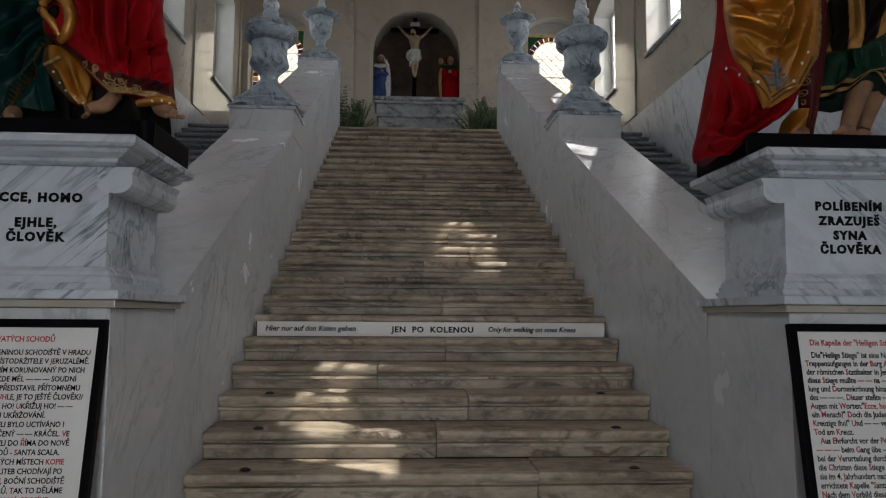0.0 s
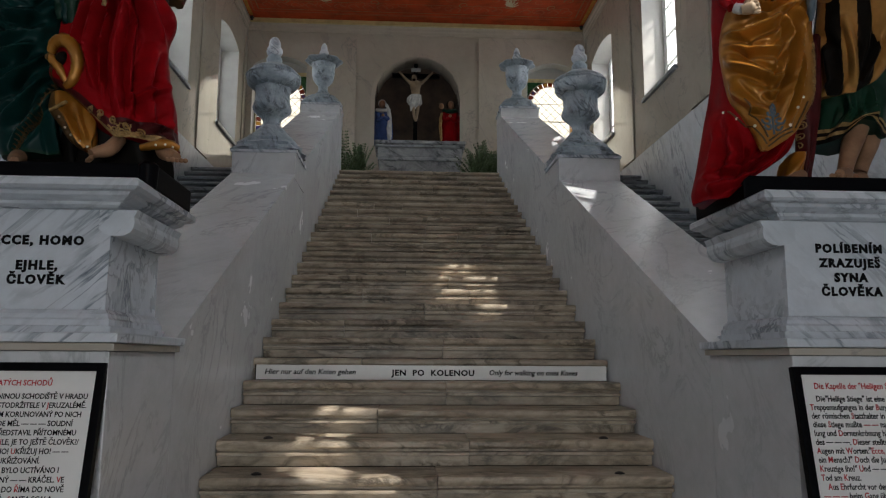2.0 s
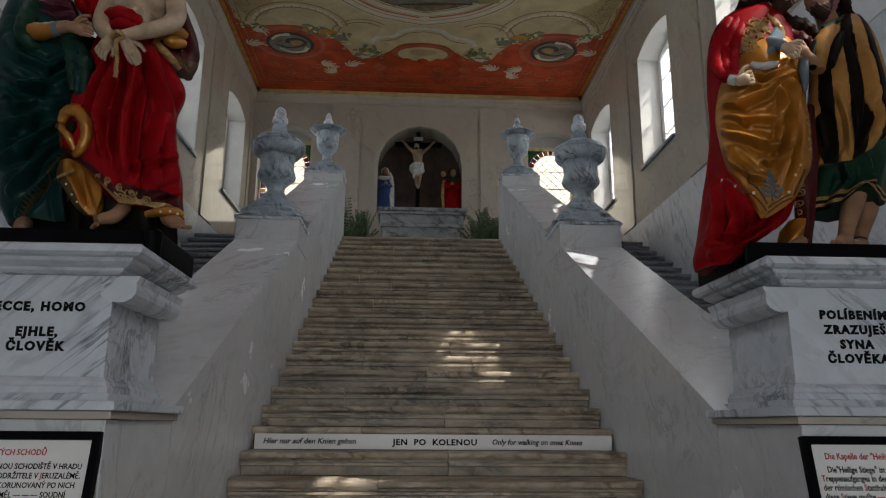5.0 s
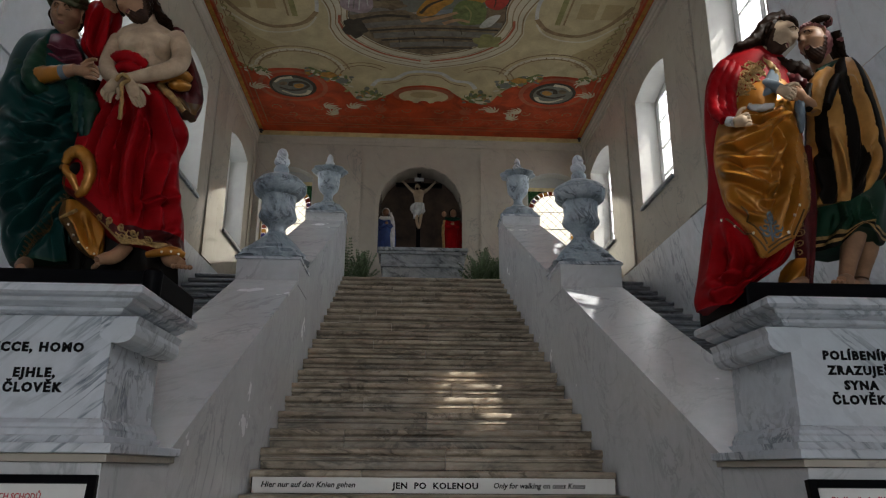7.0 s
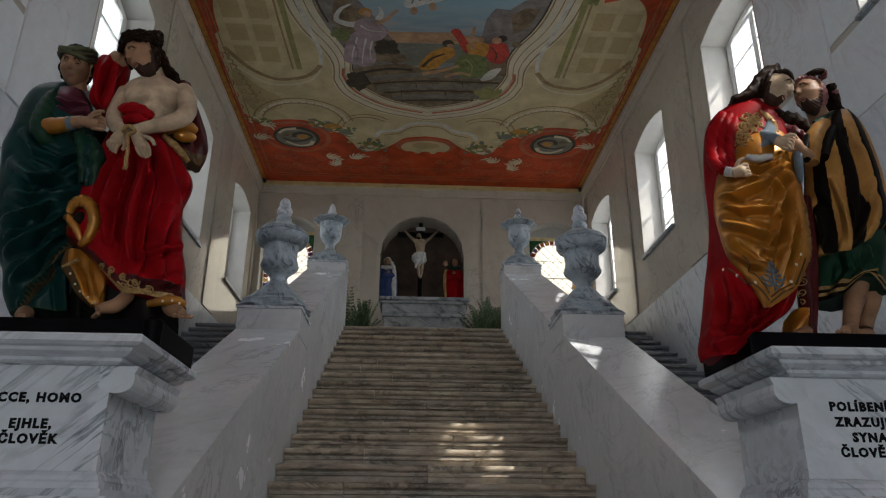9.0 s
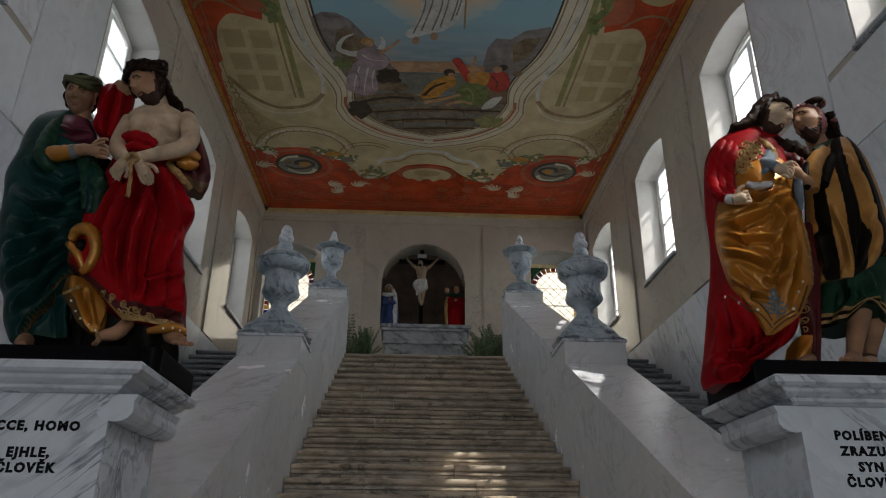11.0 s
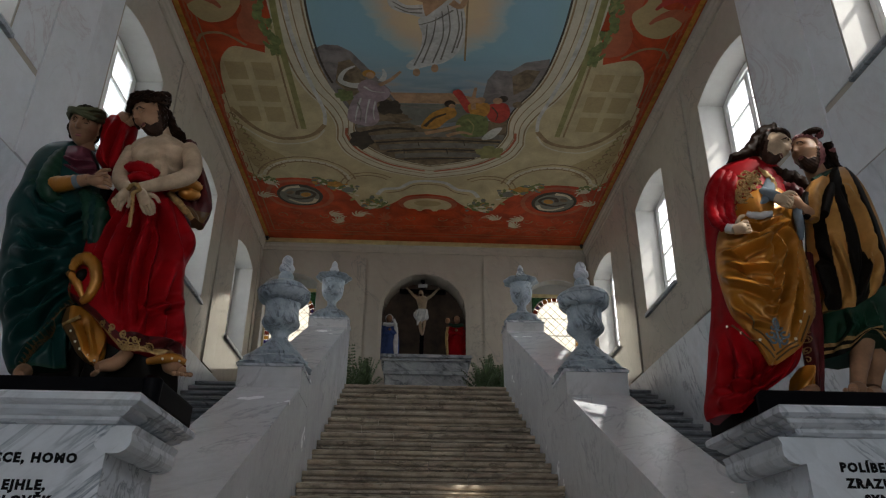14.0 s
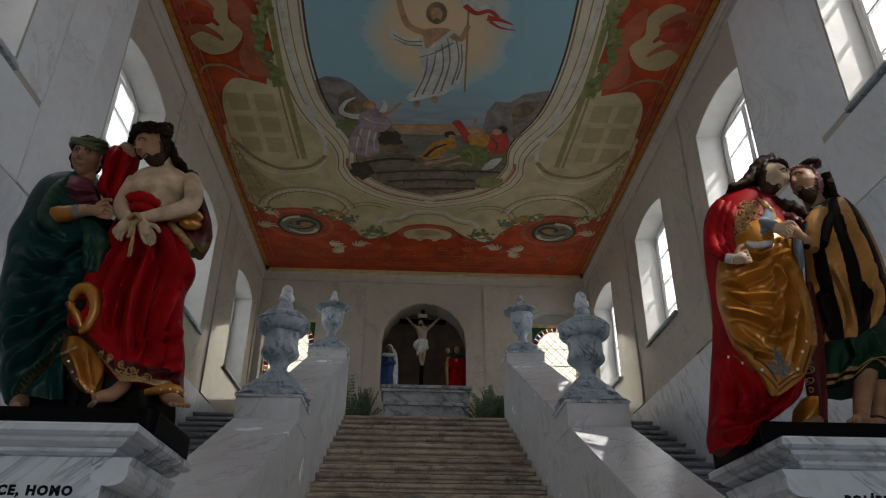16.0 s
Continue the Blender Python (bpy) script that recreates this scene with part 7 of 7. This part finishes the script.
# gilt over-robe drawn to a point
robe(bm, [(2.52, 1.471, 3.235, 0.011, 0.012), (2.61, 1.535, 3.27, 0.094, 0.05), (2.701, 1.554, 3.3, 0.146, 0.08), (2.816, 1.572, 3.33, 0.204, 0.11), (2.966, 1.586, 3.36, 0.224, 0.14), (3.108, 1.599, 3.39, 0.232, 0.15), (3.251, 1.616, 3.41, 0.218, 0.145), (3.382, 1.642, 3.43, 0.196, 0.13), (3.506, 1.682, 3.44, 0.168, 0.11), (3.617, 1.726, 3.46, 0.12, 0.08), (3.687, 1.752, 3.47, 0.07, 0.05)], GILT, 4, 0.006, 0.5, 210, 240, 0.4, pleats=[
    ([(1.36, 3.165), (1.429, 3.135), (1.556, 3.187), (1.72, 3.341)], 0.050, 0.016), ([(1.327, 3.085), (1.387, 2.977), (1.489, 2.904), (1.595, 2.861)], 0.055, 0.016), ([(1.34, 3.133), (1.441, 3.041), (1.57, 3.029), (1.665, 3.142)], 0.040, 0.014), ([(1.729, 3.341), (1.701, 3.143), (1.63, 2.892), (1.563, 2.656)], 0.055, 0.015), ([(1.676, 3.273), (1.644, 3.11), (1.587, 2.921), (1.515, 2.814)], 0.040, 0.012),
    ([(1.731, 3.144), (1.703, 2.955), (1.654, 2.774), (1.596, 2.628)], 0.035, 0.012), ([(1.315, 2.975), (1.375, 2.826), (1.444, 2.739), (1.509, 2.712)], 0.035, 0.013), ([(1.601, 2.846), (1.517, 2.794), (1.486, 2.814)], 0.030, 0.010), ([(1.46, 3.316), (1.574, 3.286), (1.727, 3.375)], 0.035, 0.010), ([(1.505, 3.235), (1.628, 3.255), (1.732, 3.325)], 0.030, 0.009)])
tree = BVHTree.FromBMesh(bm)
for x, z in [(1.309, 3.002), (1.324, 2.85), (1.36, 2.763), (1.396, 2.711), (1.44, 2.647), (1.607, 2.65), (1.644, 2.735), (1.697, 2.803)]:
    hit = tree.ray_cast(Vector((x, 2.6, z)), Vector((0, 1, 0)))[0]
    if hit is not None:
        blob(bm, hit, (0.008, 0.007, 0.008), PEARL, 8, 6)
# silver lily on the point, and scrollwork on the shoulder
lx, lz = (1.522, 3.25, 2.66)[0], (1.522, 3.25, 2.66)[2]
lily = [[(lx, lz - 0.06), (lx, lz - 0.02), (lx, lz + 0.03), (lx, lz + 0.07)]]
for w in (-1, 1):
    lily += [spiral(lx + w * 0.024, lz - 0.02, 0.020, math.pi / 2 - w * 1.4, -w, 0.9, 10), spiral(lx + w * 0.030, lz + 0.01, 0.024, math.pi / 2 - w * 1.4, -w, 0.9, 10), spiral(lx + w * 0.016, lz + 0.045, 0.014, math.pi / 2 - w * 1.4, -w, 0.9, 10), [(lx, lz + 0.03), (lx + w * 0.018, lz + 0.055), (lx + w * 0.012, lz + 0.075), (lx, lz + 0.09)]]
embroider(bm, tree, lily, SLATE, 0.006)
hems = [[(1.37, 2.761), (1.416, 2.675), (1.454, 2.608), (1.484, 2.552)], [(1.39, 2.779), (1.437, 2.698), (1.47, 2.636), (1.491, 2.586)], [(1.491, 2.541), (1.561, 2.593), (1.623, 2.623)], [(1.496, 2.569), (1.56, 2.613), (1.615, 2.64)], [(1.641, 2.643), (1.684, 2.716), (1.718, 2.781)]]
embroider(bm, tree, [curve_points(h, 5) for h in hems], BRONZE, 0.0045)
vines = []
for k in range(13):
    u = k / 12
    x, z = ((1.628, 3.36, 3.654)[0]) - 0.16 * u + 0.02 * (k % 3), ((1.628, 3.36, 3.654)[2]) - 0.19 * u + 0.015 * (k % 2)
    w = 1 if k % 2 else -1
    vines += [spiral(x + 0.03 * w, z, 0.030, k * 1.3, w), spiral(x - 0.02 * w, z - 0.02, 0.020, k, -w, 1.2, 10), [(x - 0.03, z + 0.03), (x, z + 0.01), (x + 0.01, z - 0.02), (x + 0.035, z - 0.045)]]
embroider(bm, tree, vines, TRIM, 0.0048)
robe(bm, [(2.44, 1.766, 3.43, 0.034, 0.045), (2.572, 1.787, 3.43, 0.039, 0.05), (2.717, 1.8, 3.42, 0.044, 0.055), (2.871, 1.822, 3.42, 0.045, 0.055), (3.026, 1.828, 3.41, 0.048, 0.06), (3.173, 1.842, 3.41, 0.049, 0.06)], WINE, 3, 0.010, 0.4, 40, 50, 2.0)
tree = BVHTree.FromBMesh(bm)
strip = []
for k in range(14):
    x, z = [(p[0] + (q[0] - p[0]) * (k / 13), p[1] + (q[1] - p[1]) * (k / 13)) for p, q in ([(1.801, 3.1), (1.726, 2.452)],)][0]
    strip += [spiral(x, z, 0.020, k, 1 if k % 2 else -1), [(x - 0.012, z - 0.03), (x + 0.012, z - 0.015), (x - 0.005, z + 0.01)]]
embroider(bm, tree, strip, TRIM, 0.0035)
# sleeves and palms
for k in range(3):
    limb(bm, [(p[0] + 0.035 * k, p[1] - 0.012 * k, p[2] - 0.012 * k, p[3]) for p in [(1.506, 3.45, 3.704, 0.034), (1.408, 3.4, 3.535, 0.036), (1.364, 3.34, 3.36, 0.034), (1.374, 3.28, 3.266, 0.022)]], CRIMSON, 14, 9, 0.12, k * 1.9)
# white cuff put in for the hand that the light turns white
limb(bm, [(1.382, 3.25, 3.247, 0.026), (1.402, 3.22, 3.229, 0.026)], WCLOTH, 12, 4, 0.1)
palm(bm, (1.395, 3.22, 3.223), (1.492, 3.18, 3.238), PSKIN, 0.05)
robe(bm, [(3.404, 1.642, 3.36, 0.074, 0.03), (3.468, 1.668, 3.36, 0.066, 0.04), (3.552, 1.705, 3.38, 0.048, 0.045), (3.63, 1.732, 3.4, 0.032, 0.04)], SLATE, 4, 0.010, 0.3, 48, 24, 0.5)
limb(bm, [(1.526, 3.3, 3.368, 0.014), (1.568, 3.28, 3.345, 0.02), (1.653, 3.29, 3.367, 0.016)], WCLOTH, 10, 5, 0.2)
limb(bm, [(1.81, 3.3, 3.467, 0.018), (1.796, 3.29, 3.365, 0.024), (1.797, 3.3, 3.286, 0.02), (1.801, 3.32, 3.229, 0.01)], SLATE, 10, 6, 0.15)
limb(bm, [(1.67, 3.36, 3.532, 0.034), (1.689, 3.3, 3.484, 0.03), (1.699, 3.26, 3.441, 0.026)], SLATE, 12, 5)
palm(bm, (1.676, 3.26, 3.447), (1.754, 3.22, 3.386), PSKIN, 0.055)
limb(bm, [(1.701, 3.49, 3.743, 0.066), (1.747, 3.47, 3.77, 0.06), (1.786, 3.45, 3.828, 0.056)], PSKIN, 16, 5)
head(bm, (1.813, 3.42, 3.872), (20, 16, 44), PSKIN, HAIR, True, 1.02, False)
for k in range(8):
    limb(bm, [(p[0], p[1] + 0.014 * k - 0.05, p[2] - 0.006 * k + 0.01, p[3]) for p in [(1.863, 3.47, 4.01, 0.028), (1.771, 3.48, 3.965, 0.034), (1.702, 3.48, 3.868, 0.036), (1.632, 3.47, 3.812, 0.028), (1.557, 3.46, 3.788, 0.014)]], HAIR, 9, 5, 0.2, k * 1.7)
limb(bm, [(1.82, 3.36, 3.948, 0.022), (1.87, 3.35, 3.928, 0.02), (1.894, 3.37, 3.865, 0.014)], HAIR, 8, 5, 0.15)
# hair and collar rolls, added dark to stand for the shade between the two
limb(bm, [(1.764, 3.44, 3.737, 0.03), (1.823, 3.42, 3.682, 0.045), (1.9, 3.42, 3.663, 0.045), (1.969, 3.44, 3.632, 0.03)], HAIR, 12, 6, 0.15)
limb(bm, [(1.793, 3.42, 3.614, 0.03), (1.858, 3.41, 3.589, 0.04), (1.922, 3.42, 3.564, 0.03)], WINE, 12, 6, 0.15, 2.0)
limb(bm, [(1.688, 3.4, 3.71, 0.018), (1.73, 3.37, 3.627, 0.022), (1.747, 3.37, 3.548, 0.016)], TRIM, 9, 6, 0.25)
# the figure in stripes
def stripe_slots(a, t, z):
    return STRIPE if int((a / (2 * math.pi) + 0.05 * (z - 3.2)) * 16) % 2 else AMBER
robe(bm, [(2.868, 2.068, 3.48, 0.172, 0.15), (2.964, 2.098, 3.48, 0.205, 0.17), (3.096, 2.117, 3.48, 0.221, 0.175), (3.236, 2.136, 3.49, 0.211, 0.175), (3.376, 2.15, 3.49, 0.201, 0.165), (3.526, 2.162, 3.5, 0.188, 0.15), (3.618, 2.166, 3.5, 0.174, 0.135), (3.711, 2.186, 3.51, 0.135, 0.11), (3.765, 2.202, 3.51, 0.078, 0.08)], AMBER, 5, 0.006, 0.3, 320, 200, 1.9, stripe_slots, hem=lambda a: 0.10 * max(0.0, math.cos(a) + 0.3), pleats=[
    ([(1.878, 3.234), (1.922, 3.104), (1.931, 2.944), (1.892, 2.835)], 0.045, 0.014), ([(2.16, 3.592), (2.181, 3.415), (2.177, 3.21), (2.188, 3.014)], 0.040, 0.014), ([(2.007, 3.272), (2.014, 3.106), (2.014, 2.915)], 0.035, 0.012), ([(2.17, 3.243), (2.129, 3.077), (2.059, 2.916)], 0.035, 0.012), ([(1.908, 3.202), (1.878, 3.038), (1.858, 2.88)], 0.03, 0.010)])
limb(bm, [(2.072, 3.44, 3.654, 0.05), (1.968, 3.38, 3.543, 0.048), (1.903, 3.33, 3.424, 0.045), (1.888, 3.32, 3.35, 0.034)], AMBER, 18, 7, 0.05)
limb(bm, [(2.121, 3.42, 3.641, 0.034), (2.028, 3.37, 3.521, 0.036), (1.959, 3.33, 3.392, 0.03)], STRIPE, 12, 7, 0.05)
limb(bm, [(1.916, 3.36, 3.53, 0.022), (1.859, 3.315, 3.429, 0.024), (1.857, 3.305, 3.354, 0.018)], STRIPE, 12, 7, 0.05)
limb(bm, [(1.894, 3.32, 3.377, 0.034), (1.846, 3.3, 3.399, 0.03), (1.809, 3.29, 3.427, 0.027)], SKIN, 12, 5)
palm(bm, (1.817, 3.28, 3.401), (1.745, 3.26, 3.484), SKIN, 0.05)
limb(bm, [(2.294, 3.44, 3.15, 0.04), (2.284, 3.42, 3.042, 0.05), (2.24, 3.42, 2.945, 0.03)], STRIPE, 12, 5, 0.1)
limb(bm, [(2.012, 3.42, 3.652, 0.022), (2.073, 3.42, 3.691, 0.02), (2.14, 3.44, 3.736, 0.014)], MOSS, 10, 5, 0.1)
def skirt_slots(a, t, z):
    if 0.80 < t < 0.84 or 0.90 < t < 0.94:
        return TRIM
    if t >= 0.94 or 0.84 <= t <= 0.90:
        return STRIPE
    return MOSS
robe(bm, [(2.615, 2.019, 3.46, 0.178, 0.15), (2.694, 2.048, 3.47, 0.189, 0.16), (2.806, 2.084, 3.48, 0.182, 0.16), (2.901, 2.106, 3.48, 0.172, 0.155), (3.002, 2.136, 3.49, 0.162, 0.14)], MOSS, 5, 0.010, 0.3, 120, 60, 0.8, skirt_slots, hem=lambda a: 0.11 * math.exp(-((a - 4.85) / 0.5) ** 2) + 0.04 * max(0.0, math.cos(a)), pleats=[([(1.912, 2.843), (1.848, 2.692), (1.799, 2.575)], 0.04, 0.012), ([(1.989, 2.86), (1.984, 2.754), (1.892, 2.635)], 0.04, 0.013), ([(2.097, 2.879), (2.081, 2.757), (2.101, 2.668)], 0.035, 0.012)])
for leg, toe in (([(2.089, 3.42, 2.8, 0.06), (2.036, 3.4, 2.671, 0.056), (1.98, 3.38, 2.547, 0.042), (1.955, 3.38, 2.47, 0.036)], (1.858, 3.27, 2.399)), ([(2.199, 3.48, 2.808, 0.06), (2.152, 3.47, 2.651, 0.052), (2.107, 3.46, 2.544, 0.038), (2.087, 3.46, 2.488, 0.034)], (1.982, 3.35, 2.421))):
    limb(bm, leg, SKIN, 16, 6)
    e = Vector(leg[-1][:3])
    limb(bm, [(e.x, e.y + 0.03, 2.44, 0.032), (e.x, e.y, 2.45, 0.038), ((e.x + toe[0]) / 2, (e.y + toe[1]) / 2, 2.438, 0.034), (toe[0], toe[1], 2.425, 0.022)], SKIN, 14, 5)
    for j in range(5):
        blob(bm, (toe[0] + (j - 2) * 0.017, toe[1] + 0.006 * abs(j - 1.5), 2.418), (0.011, 0.016, 0.011), SKIN, 8, 6)
# gilt hem and the toes below it
robe(bm, [(2.441, 1.693, 3.42, 0.057, 0.06), (2.504, 1.712, 3.42, 0.051, 0.07), (2.562, 1.736, 3.42, 0.034, 0.06)], GILT, 4, 0.010, 0.2, 40, 20, 1.0)
limb(bm, [(1.729, 3.38, 2.443, 0.03), (1.664, 3.32, 2.416, 0.026), (1.596, 3.27, 2.394, 0.016)], SKIN, 12, 4)
limb(bm, [(2.101, 3.5, 3.718, 0.058), (2.075, 3.48, 3.766, 0.055), (2.048, 3.46, 3.814, 0.052)], SKIN, 14, 4)
# rosy hair on top and back carries its pinkish highlights in the colour
head(bm, (2.033, 3.45, 3.861), (-4, -6, -66), SKIN, ROSY, True, 0.98, False)
CURLS = (2.094, 3.46, 3.933)
for k in range(46):
    a, u = 2.4 * k, 0.25 + 0.75 * ((k * 0.618) % 1)
    blob(bm, (CURLS[0] + 0.098 * u * math.cos(a) - 0.005, CURLS[1] - 0.03 + 0.10 * u * math.sin(a), CURLS[2] + 0.075 * math.sqrt(1.02 - u * u) - 0.02 - 0.05 * max(0.0, math.cos(a)) * u), (0.021, 0.021, 0.019), HAIR if math.cos(a) < 0.2 or k % 4 == 0 else ROSY, 9, 6, lump=0.12, seed=k)
for k in range(5):
    limb(bm, [(p[0] + 0.006 * k, p[1] + 0.02 * k - 0.05, p[2], p[3]) for p in [(2.171, 3.5, 3.938, 0.026), (2.185, 3.51, 3.858, 0.028), (2.192, 3.5, 3.79, 0.018), (2.213, 3.49, 3.761, 0.01)]], HAIR, 9, 4, 0.2, k)
b = part("statue", bm, STATUE_MATS, None, smooth=True)
tagged(b, "painted statue group, gold-robed figure kissed by one in stripes", "statue", "statues")


# ---- small painted figures in the niche ----
NZ = 6.302
CX = -0.04
bm = bmesh.new()
for x0, x1, z0, z1 in ((-0.05, 0.05, NZ, 8.41), (-0.56, 0.56, 8.06, 8.16)):
    box(bm, CX + x0, CX + x1, 16.22, 16.30, z0, z1, 0.008, 10)
box(bm, CX - 0.11, CX + 0.11, 16.195, 16.218, 8.20, 8.29, 0.004, 1)
robe(bm, [(7.55, CX, 16.13, 0.095, 0.065), (7.68, CX - 0.005, 16.13, 0.10, 0.07), (7.80, CX - 0.01, 16.12, 0.125, 0.08), (7.90, CX - 0.01, 16.13, 0.135, 0.07), (7.95, CX - 0.015, 16.13, 0.06, 0.05)], 0, 3, 0.005, 0, 32, 20)
robe(bm, [(7.27, CX - 0.02, 16.13, 0.10, 0.07), (7.36, CX, 16.12, 0.135, 0.085), (7.48, CX, 16.12, 0.14, 0.085), (7.60, CX, 16.13, 0.115, 0.08)], 1, 6, 0.02, 0.3, 48, 20, hem=lambda a: 0.06 * math.cos(a))
limb(bm, [(CX - 0.11, 16.10, 7.56, 0.04), (CX - 0.16, 16.09, 7.46, 0.05), (CX - 0.14, 16.10, 7.34, 0.02)], 1, 10, 5, 0.15)
for s in (-1, 1):
    limb(bm, [(CX + s * 0.11, 16.13, 7.88, 0.045), (CX + s * 0.22, 16.15, 7.98, 0.034), (CX + s * 0.30, 16.16, 8.07, 0.030), (CX + s * 0.37, 16.17, 8.15, 0.020)], 0, 10, 5)
    blob(bm, (CX + s * 0.385, 16.17, 8.165), (0.025, 0.02, 0.035), 0, 8, 6)
    limb(bm, [(CX + s * 0.05, 16.13, 7.35, 0.05), (CX + s * 0.045, 16.10, 7.20, 0.040), (CX + s * 0.025, 16.13, 7.05, 0.030), (CX + 0.005, 16.11, 6.96, 0.022)], 0, 10, 4)
blob(bm, (CX - 0.04, 16.07, 7.99), (0.058, 0.062, 0.08), 0, turn=(25, -15, 0))
blob(bm, (CX - 0.035, 16.10, 8.025), (0.070, 0.068, 0.075), 2, lump=0.06, turn=(25, -15, 0))
blob(bm, (CX - 0.045, 16.04, 7.945), (0.038, 0.03, 0.04), 2, 10, 8)
part("statue", bm, [plain("ivory_painted_plaster", (0.25, 0.185, 0.115), 0.6, 0, 0.3, 9, 0.1), plain("grey_white_loincloth", (0.36, 0.37, 0.36), 0.6, 0, 0.3, 9, 0.1), M_HAIR] + [M_BLACK] * 8, None, smooth=True)
tagged(bpy.data.objects["statue.002"], "pale crucifix figure on a dark cross in the niche", "statue", "niche statues")


def niche_figure(x, tall, cloth, mantle, hair, skin, lean, label):
    b = bmesh.new()
    robe(b, [(0.0, 0, 0, 0.17, 0.12), (0.25, 0, 0, 0.16, 0.12), (0.55, 0.0, 0, 0.15, 0.11), (0.78, 0.0, 0, 0.13, 0.09), (0.84, 0, 0, 0.05, 0.05)], 0, 6, 0.022, 0.4, 48, 26, x)
    robe(b, [(0.10, lean * 0.06, 0.03, 0.16, 0.12), (0.5, lean * 0.05, 0.03, 0.155, 0.12), (0.80, lean * 0.03, 0.03, 0.12, 0.09)], 1, 5, 0.02, 0.3, 40, 16, x + 1, lambda a, t, z: 1 if (math.cos(a) * lean > -0.1 or math.sin(a) > 0.2) else 0)
    blob(b, (lean * 0.02, -0.02, 0.93), (0.06, 0.065, 0.085), 2)
    blob(b, (lean * 0.02, 0.012, 0.95), (0.075, 0.07, 0.09), 3, lump=0.05)
    limb(b, [(-0.10, -0.04, 0.72, 0.05), (-0.09, -0.12, 0.58, 0.045), (0.0, -0.15, 0.62, 0.03)], 1, 10, 4)
    limb(b, [(0.10, -0.04, 0.72, 0.05), (0.09, -0.12, 0.58, 0.045), (0.0, -0.15, 0.62, 0.03)], 0, 10, 4)
    blob(b, (0.0, -0.155, 0.645), (0.03, 0.025, 0.045), 2)
    limb(b, [(-0.12, -0.05, 0.80, 0.035), (0.0, -0.10, 0.77, 0.045), (0.12, -0.05, 0.80, 0.035)], 4, 10, 5, 0.1)
    if lean > 0:
        # gilt scarf and the small head on the arm
        limb(b, [(-0.14, -0.06, 0.74, 0.03), (-0.17, -0.10, 0.5, 0.028), (-0.155, -0.11, 0.2, 0.022), (-0.16, -0.10, 0.05, 0.012)], 5, 9, 6, 0.15)
        blob(b, (-0.155, -0.12, 0.87), (0.045, 0.05, 0.06), 2)
        blob(b, (-0.155, -0.10, 0.89), (0.052, 0.05, 0.058), 3, lump=0.05)
    else:
        # white veil falling down one side, with the mantle's pale edge
        for k in range(3):
            limb(b, [(0.06 + 0.02 * k, -0.08, 0.90 - 0.06 * k, 0.03), (0.12, -0.11, 0.62 - 0.05 * k, 0.035), (0.10 + 0.015 * k, -0.12, 0.35 - 0.06 * k, 0.03), (0.13, -0.11, 0.04, 0.02)], 4, 9, 6, 0.15, k)
    ob = part("statue", b, [cloth, mantle, skin, hair, M_OLIVE if lean > 0 else M_WHITECLOTH, M_TRIM], None, smooth=True)
    ob.location = (x, 16.18, NZ)
    ob.scale = (tall * 1.12, tall, tall)
    tagged(ob, label, "statue", "niche statues")


niche_figure(-0.79, 1.14, M_BLUE, M_BLUE, M_WHITECLOTH, M_SKIN, -1, "small painted statue in blue with a white veil")
niche_figure(0.76, 1.16, M_CRIMSON, M_CRIMSON, M_HAIR, M_SKIN, 1, "small painted statue in dark red and green")
